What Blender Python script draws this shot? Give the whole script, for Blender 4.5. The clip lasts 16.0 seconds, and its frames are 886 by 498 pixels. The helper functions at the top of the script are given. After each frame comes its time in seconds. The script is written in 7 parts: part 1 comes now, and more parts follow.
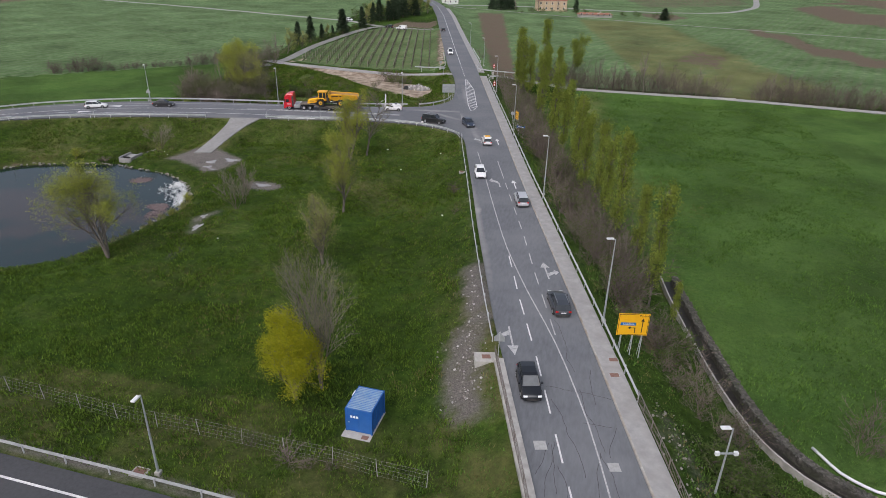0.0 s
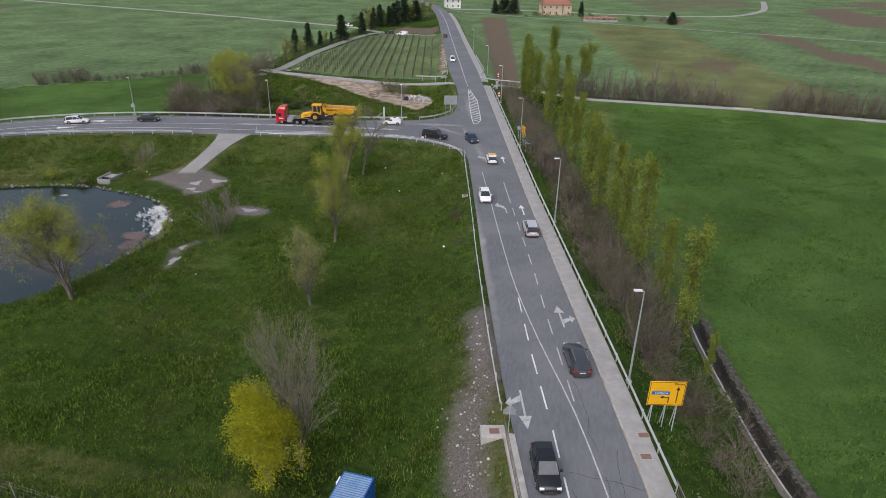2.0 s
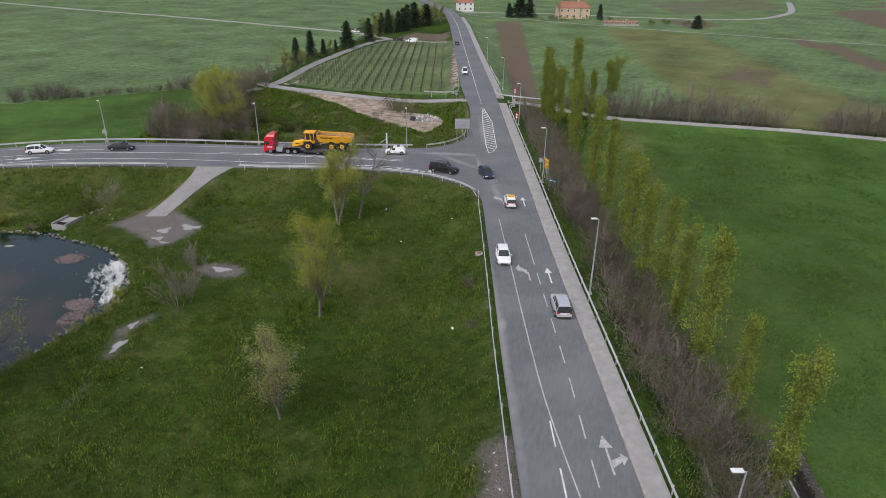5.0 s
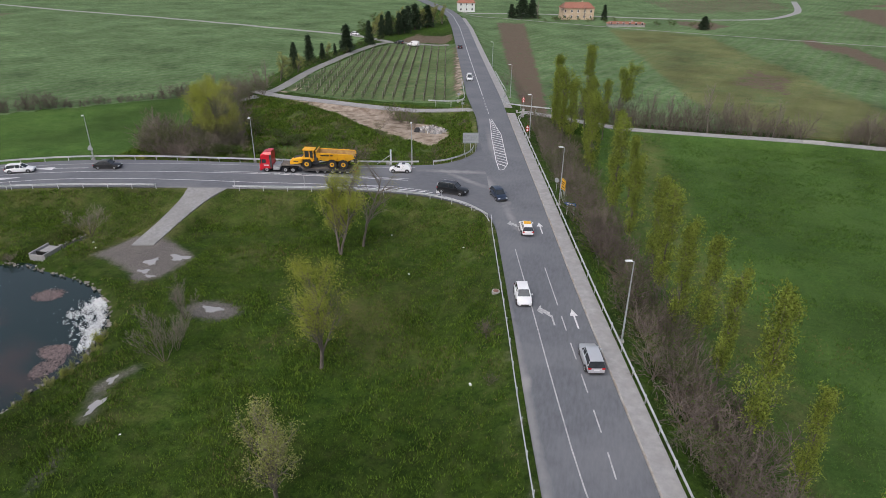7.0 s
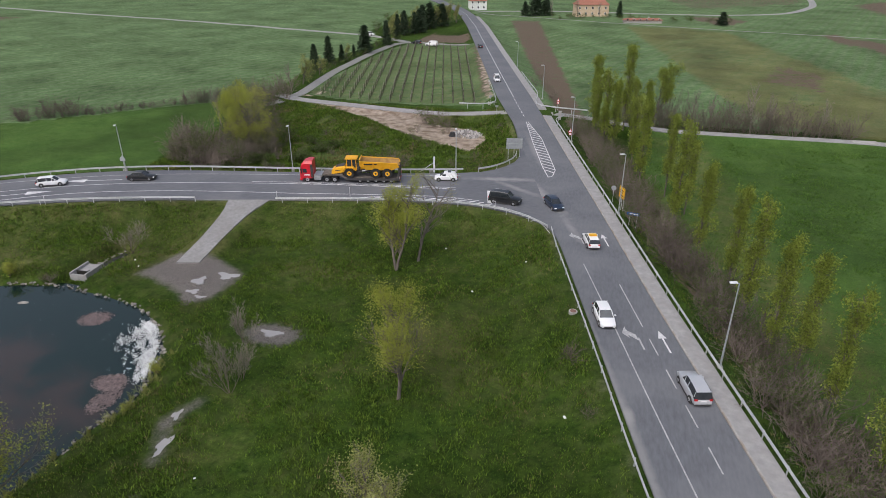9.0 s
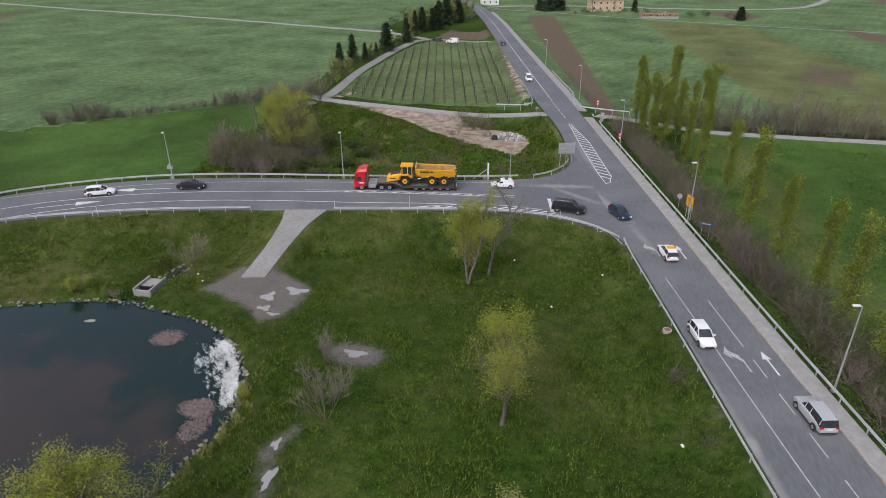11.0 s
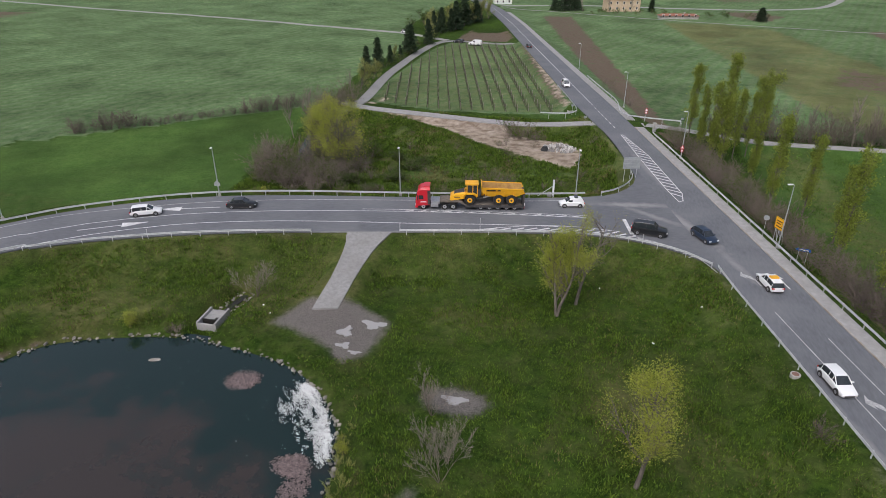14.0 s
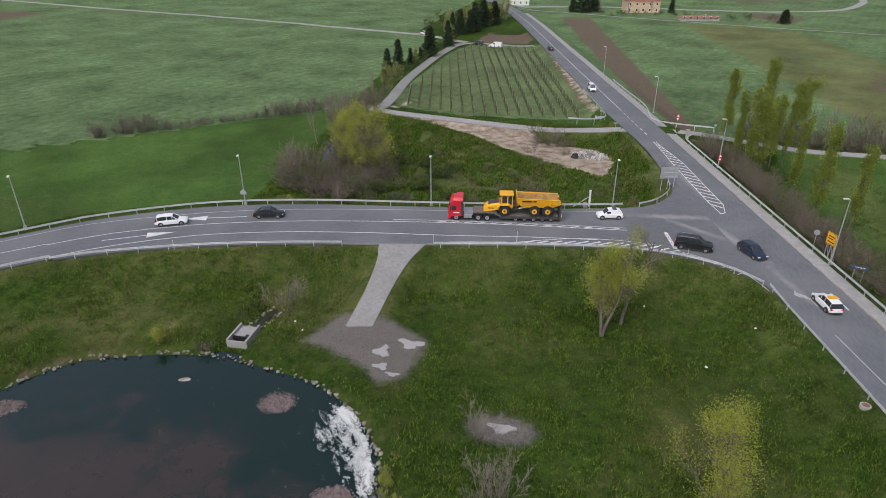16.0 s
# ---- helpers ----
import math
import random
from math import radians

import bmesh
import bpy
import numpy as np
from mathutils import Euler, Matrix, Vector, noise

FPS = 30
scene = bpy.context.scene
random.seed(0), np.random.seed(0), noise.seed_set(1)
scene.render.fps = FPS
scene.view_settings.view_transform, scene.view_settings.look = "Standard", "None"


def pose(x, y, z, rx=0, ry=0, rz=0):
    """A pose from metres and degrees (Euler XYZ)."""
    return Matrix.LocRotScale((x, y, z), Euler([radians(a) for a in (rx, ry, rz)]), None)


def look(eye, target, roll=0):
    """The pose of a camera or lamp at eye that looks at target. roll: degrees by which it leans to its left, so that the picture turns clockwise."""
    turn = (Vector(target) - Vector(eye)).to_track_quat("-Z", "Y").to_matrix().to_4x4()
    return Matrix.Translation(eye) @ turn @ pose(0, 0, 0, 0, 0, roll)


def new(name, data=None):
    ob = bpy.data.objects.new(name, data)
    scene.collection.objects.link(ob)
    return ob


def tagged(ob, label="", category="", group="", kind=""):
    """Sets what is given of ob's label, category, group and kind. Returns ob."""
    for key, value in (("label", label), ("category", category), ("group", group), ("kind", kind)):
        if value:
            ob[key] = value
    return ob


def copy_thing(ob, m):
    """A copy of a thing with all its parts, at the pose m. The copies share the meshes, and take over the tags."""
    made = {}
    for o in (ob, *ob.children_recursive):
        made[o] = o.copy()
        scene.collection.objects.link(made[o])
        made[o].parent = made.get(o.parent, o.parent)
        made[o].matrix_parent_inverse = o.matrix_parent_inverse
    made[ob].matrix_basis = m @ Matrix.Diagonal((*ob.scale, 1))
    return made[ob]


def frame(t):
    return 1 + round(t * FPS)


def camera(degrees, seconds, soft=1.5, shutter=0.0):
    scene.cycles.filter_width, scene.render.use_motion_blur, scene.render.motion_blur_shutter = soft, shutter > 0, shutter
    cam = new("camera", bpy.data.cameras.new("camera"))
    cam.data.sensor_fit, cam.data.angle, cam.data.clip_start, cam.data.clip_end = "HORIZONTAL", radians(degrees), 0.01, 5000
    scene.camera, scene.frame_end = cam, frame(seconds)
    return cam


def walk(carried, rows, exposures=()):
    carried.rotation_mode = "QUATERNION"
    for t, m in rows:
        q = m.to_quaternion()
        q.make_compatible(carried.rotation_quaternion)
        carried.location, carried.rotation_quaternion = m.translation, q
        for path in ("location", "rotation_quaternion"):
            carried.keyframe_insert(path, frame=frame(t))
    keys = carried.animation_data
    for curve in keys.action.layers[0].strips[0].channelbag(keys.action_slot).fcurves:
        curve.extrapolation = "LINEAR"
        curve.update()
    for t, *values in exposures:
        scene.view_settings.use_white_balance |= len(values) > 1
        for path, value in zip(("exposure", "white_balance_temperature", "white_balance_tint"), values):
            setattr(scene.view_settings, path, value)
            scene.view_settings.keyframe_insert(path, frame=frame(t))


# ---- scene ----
cam = camera(70.1, 16.0, soft=0.8)
PATH = [
    (0, (7.753, -11.755, 34.621), (7.38, -9.991, 33.756), 1.4),
    (0.5, (7.412, -9.762, 34.51), (7.035, -7.998, 33.647), 1.3),
    (1, (7.009, -7.699, 34.587), (6.629, -5.934, 33.726), 1.2),
    (1.5, (6.466, -5.369, 34.81), (6.084, -3.603, 33.951), 1.2),
    (2, (5.905, -2.345, 34.799), (5.521, -0.579, 33.941), 1.1),
    (2.5, (5.325, 0.688, 34.909), (4.939, 2.454, 34.053), 1.1),
    (3, (4.723, 3.638, 35.065), (4.304, 5.397, 34.209), 1.0),
    (3.5, (4.117, 6.748, 35.401), (3.689, 8.505, 34.545), 1.0),
    (4, (3.534, 10.224, 35.266), (3.107, 11.981, 34.412), 1.0),
    (6.3, (-0.173, 22.545, 36.676), (-0.582, 24.299, 35.806), 0.6),
    (6.5, (-0.469, 23.338, 36.712), (-0.883, 25.092, 35.844), 1.0),
    (7, (-1.787, 24.447, 36.806), (-2.202, 26.201, 35.94), 0.7),
    (7.5, (-3.685, 25.737, 36.991), (-4.1, 27.489, 36.12), 0.6),
    (8, (-5.905, 26.424, 37.065), (-6.319, 28.176, 36.194), 0.5),
    (8.5, (-8.262, 26.999, 36.995), (-8.678, 28.751, 36.124), 0.2),
    (9, (-10.767, 27.363, 36.996), (-11.186, 29.113, 36.123), -0.0),
    (11.3, (-22.809, 28.181, 38.609), (-23.212, 29.924, 37.715), -0.2),
    (11.5, (-23.784, 28.291, 38.653), (-24.176, 30.037, 37.759), -0.2),
    (12, (-26.241, 28.874, 38.865), (-26.631, 30.62, 37.97), -0.1),
    (12.5, (-28.524, 29.723, 38.94), (-28.916, 31.468, 38.044), -0.0),
    (13, (-30.76, 30.487, 39.211), (-31.149, 32.23, 38.313), 0.1),
    (13.5, (-32.656, 31.454, 39.386), (-33.043, 33.197, 38.486), 0.2),
    (14, (-34.134, 32.348, 39.579), (-34.522, 34.09, 38.677), 0.1),
    (14.5, (-35.525, 33.119, 39.649), (-35.911, 34.862, 38.747), 0.1),
    (15, (-36.922, 33.766, 39.756), (-37.303, 35.509, 38.853), 0.3),
    (15.5, (-37.947, 34.545, 39.796), (-38.353, 36.283, 38.892), 0.4),
    (16, (-38.609, 35.205, 39.768), (-39.024, 36.941, 38.866), 0.1),
]
walk(cam, [(t, look(eye, target, roll)) for t, eye, target, roll in PATH],
     exposures=[(0, 0.0, 6150, 13), (16, 0.0, 6150, 13)])

# ---- light ----
world = bpy.data.worlds.new("overcast_sky")
scene.world = world
world.use_nodes = True
wn = world.node_tree.nodes
wn.clear()
w_sky = wn.new("ShaderNodeTexSky")
w_sky.sky_type = "NISHITA"
w_sky.sun_disc = False
w_sky.sun_elevation = radians(48)
w_sky.sun_rotation = radians(205)
w_sky.air_density, w_sky.dust_density, w_sky.ozone_density = 1.0, 6.0, 1.0
w_sat = wn.new("ShaderNodeHueSaturation")
w_sat.inputs["Saturation"].default_value = 0.58
w_bg = wn.new("ShaderNodeBackground")
w_bg.inputs["Strength"].default_value = 0.15
w_out = wn.new("ShaderNodeOutputWorld")
world.node_tree.links.new(w_sky.outputs[0], w_sat.inputs["Color"])
world.node_tree.links.new(w_sat.outputs[0], w_bg.inputs[0])
world.node_tree.links.new(w_bg.outputs[0], w_out.inputs[0])
sun = new("sun", bpy.data.lights.new("sun", "SUN"))
sun.data.energy, sun.data.angle, sun.data.color = 0.8, radians(35), (1.0, 0.98, 0.95)
sun.matrix_world = look((0, 0, 100), (0 - 30, 100 * 0.55, 0))


# ---- materials ----
def material(name, c1, c2, scale=1.0, rough=0.8, metal=0.0, bump=0.0, bump_scale=None, c3=None, scale3=0.1, mix3=0.5,
             stretch=(1, 1, 1), per_object=0.0, per_island=0.0, spec=0.3, sharp=0.5):
    """Two colours mixed by fine noise, a third by coarse noise, with optional bump and variation by object or leaf."""
    m = bpy.data.materials.new(name)
    m.use_nodes = True
    nt = m.node_tree
    n, link = nt.nodes, nt.links.new
    b = n["Principled BSDF"]
    b.inputs["Roughness"].default_value, b.inputs["Metallic"].default_value = rough, metal
    b.inputs["Specular IOR Level"].default_value = spec
    co = n.new("ShaderNodeTexCoord")
    mp = n.new("ShaderNodeMapping")
    mp.inputs["Scale"].default_value = stretch
    link(co.outputs["Object"], mp.inputs[0])
    no = n.new("ShaderNodeTexNoise")
    no.inputs["Scale"].default_value, no.inputs["Detail"].default_value = scale, 6
    no.inputs["Roughness"].default_value = 0.65
    link(mp.outputs[0], no.inputs["Vector"])
    rm = n.new("ShaderNodeValToRGB")
    half = 0.5 * (1 - sharp) * 0.6 + 0.02
    rm.color_ramp.elements[0].position, rm.color_ramp.elements[1].position = 0.5 - half, 0.5 + half
    rm.color_ramp.elements[0].color, rm.color_ramp.elements[1].color = (*c1, 1), (*c2, 1)
    link(no.outputs["Fac"], rm.inputs[0])
    col = rm.outputs[0]
    if c3:
        n3 = n.new("ShaderNodeTexNoise")
        n3.inputs["Scale"].default_value, n3.inputs["Detail"].default_value = scale3, 4
        link(co.outputs["Object"], n3.inputs["Vector"])
        r3 = n.new("ShaderNodeMapRange")
        r3.inputs["From Min"].default_value, r3.inputs["From Max"].default_value = 0.42, 0.68
        r3.inputs["To Max"].default_value = mix3
        link(n3.outputs["Fac"], r3.inputs["Value"])
        mx = n.new("ShaderNodeMix")
        mx.data_type = "RGBA"
        link(r3.outputs[0], mx.inputs["Factor"])
        link(col, mx.inputs["A"])
        mx.inputs["B"].default_value = (*c3, 1)
        col = mx.outputs["Result"]
    if per_object or per_island:
        src = n.new("ShaderNodeObjectInfo").outputs["Random"] if per_object else n.new("ShaderNodeNewGeometry").outputs["Random Per Island"]
        amount = per_object or per_island
        mr = n.new("ShaderNodeMapRange")
        mr.inputs["To Min"].default_value, mr.inputs["To Max"].default_value = 1 - amount, 1 + amount
        link(src, mr.inputs["Value"])
        hs = n.new("ShaderNodeHueSaturation")
        link(mr.outputs[0], hs.inputs["Value"])
        link(col, hs.inputs["Color"])
        col = hs.outputs[0]
    link(col, b.inputs["Base Color"])
    if bump:
        nb = n.new("ShaderNodeTexNoise")
        nb.inputs["Scale"].default_value, nb.inputs["Detail"].default_value = bump_scale or scale * 2, 5
        link(mp.outputs[0], nb.inputs["Vector"])
        bp = n.new("ShaderNodeBump")
        bp.inputs["Strength"].default_value, bp.inputs["Distance"].default_value = bump, 0.1
        link(nb.outputs["Fac"], bp.inputs["Height"])
        link(bp.outputs[0], b.inputs["Normal"])
    return m


def leaf_material(name, c1, c2, vary=0.35):
    m = material(name, c1, c2, scale=0.8, rough=0.7, per_island=vary, spec=0.12)
    n, link = m.node_tree.nodes, m.node_tree.links.new
    b = n["Principled BSDF"]
    tr, mx = n.new("ShaderNodeBsdfTranslucent"), n.new("ShaderNodeMixShader")
    link(b.inputs["Base Color"].links[0].from_socket, tr.inputs["Color"])
    mx.inputs[0].default_value = 0.4
    link(b.outputs[0], mx.inputs[1])
    link(tr.outputs[0], mx.inputs[2])
    link(mx.outputs[0], n["Material Output"].inputs[0])
    return m


def ground_material():
    """Meadow, dry grass, bare soil, gravel and ploughed land, laid out by the plan's own zones (attributes of the sheet)."""
    m = bpy.data.materials.new("meadow_ground")
    m.use_nodes = True
    nt = m.node_tree
    n, link = nt.nodes, nt.links.new
    b = n["Principled BSDF"]
    b.inputs["Roughness"].default_value = 0.95
    b.inputs["Specular IOR Level"].default_value = 0.06
    b.inputs["Sheen Weight"].default_value, b.inputs["Sheen Roughness"].default_value = 0.05, 0.35
    b.inputs["Sheen Tint"].default_value = (0.42, 0.60, 0.26, 1)
    co = n.new("ShaderNodeTexCoord")

    def noise_node(scale, detail=6, rough=0.6, vec=None):
        t = n.new("ShaderNodeTexNoise")
        t.inputs["Scale"].default_value, t.inputs["Detail"].default_value, t.inputs["Roughness"].default_value = scale, detail, rough
        link(vec or co.outputs["Object"], t.inputs["Vector"])
        return t.outputs["Fac"]

    def ramp(fac, a, c, lo=0.3, hi=0.7):
        r = n.new("ShaderNodeValToRGB")
        r.color_ramp.elements[0].position, r.color_ramp.elements[1].position = lo, hi
        r.color_ramp.elements[0].color, r.color_ramp.elements[1].color = (*a, 1), (*c, 1)
        link(fac, r.inputs[0])
        return r.outputs[0]

    def mix(fac, a, c):
        x = n.new("ShaderNodeMix")
        x.data_type = "RGBA"
        if isinstance(fac, float):
            x.inputs["Factor"].default_value = fac
        else:
            link(fac, x.inputs["Factor"])
        link(a, x.inputs["A"])
        link(c, x.inputs["B"])
        return x.outputs["Result"]

    def math_node(op, a, c):
        x = n.new("ShaderNodeMath")
        x.operation = op
        for i, v in enumerate((a, c)):
            if isinstance(v, (int, float)):
                x.inputs[i].default_value = v
            else:
                link(v, x.inputs[i])
        return x.outputs[0]

    def zone(name, grain, soft=0.5):
        """A zone's weight, its border frayed by noise."""
        a = n.new("ShaderNodeAttribute")
        a.attribute_name = name
        s = math_node("ADD", a.outputs["Fac"], math_node("MULTIPLY", math_node("SUBTRACT", grain, 0.5), 1.2))
        r = n.new("ShaderNodeMapRange")
        r.interpolation_type = "SMOOTHSTEP"
        r.inputs["From Min"].default_value, r.inputs["From Max"].default_value = 0.5 - soft / 2, 0.5 + soft / 2
        link(s, r.inputs["Value"])
        return r.outputs[0]

    fine, mid, big = noise_node(2.2, 8, 0.75), noise_node(0.45, 6, 0.6), noise_node(0.05, 5, 0.55)
    vfine = noise_node(7.0, 6, 0.8)
    lush = ramp(fine, GRASS_A, GRASS_B, 0.38, 0.64)
    lush2 = ramp(noise_node(0.7, 9, 0.74), GRASS_C, GRASS_D, 0.40, 0.62)
    grass = mix(0.5, lush, lush2)
    rows = n.new("ShaderNodeTexWave")
    rows.inputs["Scale"].default_value, rows.inputs["Distortion"].default_value, rows.inputs["Detail"].default_value = 0.075, 3.2, 4
    rows.inputs["Detail Scale"].default_value = 0.35
    mp = n.new("ShaderNodeMapping")
    mp.inputs["Rotation"].default_value = (0, 0, radians(21))
    link(co.outputs["Object"], mp.inputs[0])
    link(mp.outputs[0], rows.inputs["Vector"])
    clump = noise_node(0.45, 10, 0.82)
    crop = mix(math_node("MULTIPLY", rows.outputs["Fac"], 0.5), ramp(clump, HAZY_CROP_A, HAZY_CROP_B, 0.38, 0.62), ramp(clump, HAZY_CROP_C, HAZY_CROP_D, 0.4, 0.66))
    turf = mix(0.45, ramp(fine, FIELD_A, FIELD_B, 0.32, 0.70), ramp(noise_node(0.16, 9, 0.72), FIELD_C, FIELD_D, 0.36, 0.64))
    grass = mix(zone("field", mid, 0.5), grass, turf)
    col = mix(zone("crop", mid, 0.25), grass, crop)
    dry = ramp(fine, (0.105, 0.105, 0.038), (0.225, 0.200, 0.085))
    col = mix(math_node("MULTIPLY", zone("dry", mid, 0.9), 0.75), col, dry)
    # scattered darker and paler patches over all the grass
    col = mix(math_node("MULTIPLY", math_node("GREATER_THAN", vfine, 0.58), 0.30), col, ramp(fine, (0.090, 0.150, 0.026), (0.145, 0.190, 0.045)))
    col = mix(math_node("MULTIPLY", math_node("LESS_THAN", vfine, 0.42), 0.38), col, ramp(fine, (0.012, 0.026, 0.006), (0.026, 0.046, 0.010)))
    hue = n.new("ShaderNodeHueSaturation")
    mr = n.new("ShaderNodeMapRange")
    mr.inputs["From Min"].default_value, mr.inputs["From Max"].default_value = 0.3, 0.7
    mr.inputs["To Min"].default_value, mr.inputs["To Max"].default_value = 0.58, 1.18
    link(big, mr.inputs["Value"])
    link(mr.outputs[0], hue.inputs["Value"])
    link(col, hue.inputs["Color"])
    col = hue.outputs[0]
    plough = ramp(fine, (0.105, 0.078, 0.058), (0.165, 0.125, 0.095))
    col = mix(zone("plough", mid, 0.3), col, plough)
    dirt = ramp(mid, (0.20, 0.15, 0.11), (0.46, 0.38, 0.31), 0.36, 0.66)
    col = mix(zone("dirt", mid, 0.35), col, dirt)
    gravel = ramp(vfine, (0.080, 0.070, 0.066), (0.245, 0.220, 0.205), 0.35, 0.65)
    ragged = math_node("ADD", math_node("MULTIPLY", mid, 0.5), math_node("MULTIPLY", fine, 0.5))
    col = mix(zone("gravel", ragged, 0.6), col, gravel)
    link(col, b.inputs["Base Color"])
    bp = n.new("ShaderNodeBump")
    bp.inputs["Strength"].default_value, bp.inputs["Distance"].default_value = 0.9, 0.35
    link(math_node("ADD", fine, math_node("MULTIPLY", mid, 1.2)), bp.inputs["Height"])
    link(bp.outputs[0], b.inputs["Normal"])
    return m


GRASS_A, GRASS_B = (0.011, 0.028, 0.004), (0.061, 0.118, 0.014)
GRASS_C, GRASS_D = (0.012, 0.032, 0.004), (0.076, 0.124, 0.017)
FIELD_A, FIELD_B = (0.029, 0.068, 0.013), (0.104, 0.190, 0.042)
FIELD_C, FIELD_D = (0.040, 0.088, 0.019), (0.106, 0.172, 0.044)
# far crops: distance haze is mixed into these lighter, bluer colours
HAZY_CROP_A, HAZY_CROP_B = (0.074, 0.136, 0.050), (0.156, 0.240, 0.104)
HAZY_CROP_C, HAZY_CROP_D = (0.094, 0.144, 0.072), (0.270, 0.300, 0.180)
M_GROUND = ground_material()
M_ASPHALT = material("asphalt", (0.112, 0.117, 0.127), (0.150, 0.156, 0.168), scale=3.0, rough=0.85, bump=0.15, bump_scale=30,
                     c3=(0.200, 0.203, 0.210), scale3=0.12, mix3=0.45, stretch=(1, 0.25, 1))
M_ASPHALT2 = material("asphalt_side", (0.108, 0.112, 0.123), (0.145, 0.150, 0.162), scale=3.0, rough=0.85, bump=0.15, bump_scale=30,
                      c3=(0.205, 0.207, 0.212), scale3=0.10, mix3=0.45, stretch=(0.25, 1, 1))


def dust(m, x, y, turn, long, wide, strength, colour=(0.30, 0.295, 0.285)):
    """A pale swept-up streak of dust on a road surface, soft and ragged at its edges."""
    n, link = m.node_tree.nodes, m.node_tree.links.new
    b = n["Principled BSDF"]
    old = b.inputs["Base Color"].links[0].from_socket
    co, mp, ln = n.new("ShaderNodeTexCoord"), n.new("ShaderNodeMapping"), n.new("ShaderNodeVectorMath")
    mp.vector_type = "TEXTURE"
    mp.inputs["Location"].default_value = (x, y, 0)
    mp.inputs["Rotation"].default_value = (0, 0, radians(turn))
    mp.inputs["Scale"].default_value = (long, wide, 50)
    ln.operation = "LENGTH"
    link(co.outputs["Object"], mp.inputs[0])
    link(mp.outputs[0], ln.inputs[0])
    no, ad, mr, mx = n.new("ShaderNodeTexNoise"), n.new("ShaderNodeMath"), n.new("ShaderNodeMapRange"), n.new("ShaderNodeMix")
    no.inputs["Scale"].default_value, no.inputs["Detail"].default_value = 0.9, 5
    link(co.outputs["Object"], no.inputs["Vector"])
    ad.operation = "ADD"
    link(ln.outputs["Value"], ad.inputs[0])
    link(no.outputs["Fac"], ad.inputs[1])
    mr.inputs["From Min"].default_value, mr.inputs["From Max"].default_value = 0.65, 1.45
    mr.inputs["To Min"].default_value, mr.inputs["To Max"].default_value = strength, 0.0
    link(ad.outputs[0], mr.inputs["Value"])
    mx.data_type = "RGBA"
    link(mr.outputs[0], mx.inputs["Factor"])
    link(old, mx.inputs["A"])
    mx.inputs["B"].default_value = (*colour, 1)
    link(mx.outputs["Result"], b.inputs["Base Color"])


for spec in ((-17.0, 124.5, -63, 11, 1.3, 0.8), (-5.3, 73.0, 100, 1.7, 0.9, 0.9), (-4.6, 70, 104, 26, 0.7, 0.6), (-21.5, 150, 104, 16, 1.0, 0.5), (-12, 112, 110, 7, 0.8, 0.5)):
    dust(M_ASPHALT, *spec)
for spec in ((-24.5, 131.0, 8, 9, 1.3, 0.75), (-22.0, 127.0, -35, 8, 1.0, 0.6), (-60, 127.0, 11, 30, 0.7, 0.5), (-55, 113.6, 13, 30, 0.6, 0.5)):
    dust(M_ASPHALT2, *spec)
M_PALE = material("pale_asphalt", (0.22, 0.215, 0.21), (0.30, 0.295, 0.285), scale=2.0, rough=0.9, bump=0.2, c3=(0.2, 0.19, 0.18), scale3=0.3)
M_FOOT = material("footway_concrete", (0.27, 0.265, 0.26), (0.36, 0.35, 0.34), scale=1.2, rough=0.9, bump=0.1, bump_scale=12, c3=(0.24, 0.23, 0.215), scale3=0.5, mix3=0.5)
M_KERB = material("kerb_concrete", (0.30, 0.28, 0.26), (0.44, 0.42, 0.39), scale=2.5, rough=0.9, bump=0.1, c3=(0.26, 0.19, 0.13), scale3=0.6, mix3=0.6)
M_CONC = material("weathered_concrete", (0.34, 0.33, 0.31), (0.48, 0.46, 0.43), scale=1.5, rough=0.9, bump=0.15, bump_scale=10, c3=(0.22, 0.21, 0.19), scale3=0.7, mix3=0.6)
M_LINE = material("road_paint", (0.52, 0.52, 0.52), (0.80, 0.80, 0.79), scale=4.0, rough=0.7, c3=(0.34, 0.34, 0.34), scale3=0.9, mix3=0.55)
M_LINE_WORN = material("worn_road_paint", (0.30, 0.30, 0.30), (0.56, 0.56, 0.55), scale=5.0, rough=0.75, c3=(0.22, 0.22, 0.22), scale3=1.2, mix3=0.6)
M_GALV = material("galvanised_steel", (0.44, 0.45, 0.46), (0.58, 0.59, 0.60), scale=3, rough=0.5, metal=0.2, c3=(0.36, 0.37, 0.38), scale3=0.7)
M_POLE = material("grey_pole_paint", (0.36, 0.39, 0.40), (0.45, 0.47, 0.48), scale=2, rough=0.5, metal=0.4)
M_BARK = material("grey_brown_bark", (0.10, 0.085, 0.07), (0.19, 0.165, 0.14), scale=4, rough=0.95, bump=0.4, bump_scale=14, stretch=(1, 1, 0.3))
M_TWIG = material("bare_twigs", (0.17, 0.145, 0.12), (0.26, 0.225, 0.19), scale=2, rough=0.95, per_object=0.2)
M_TWIG_BROWN = material("brown_thicket_twigs", (0.100, 0.080, 0.066), (0.190, 0.155, 0.130), scale=2, rough=0.95, per_object=0.35)
M_LEAF_YG = leaf_material("young_yellow_green_leaves", (0.275, 0.315, 0.046), (0.41, 0.43, 0.085))
M_LEAF_Y = leaf_material("yellow_spring_leaves", (0.30, 0.315, 0.014), (0.45, 0.44, 0.028))
M_LEAF_P = leaf_material("poplar_leaves", (0.165, 0.215, 0.034), (0.280, 0.330, 0.064), 0.5)
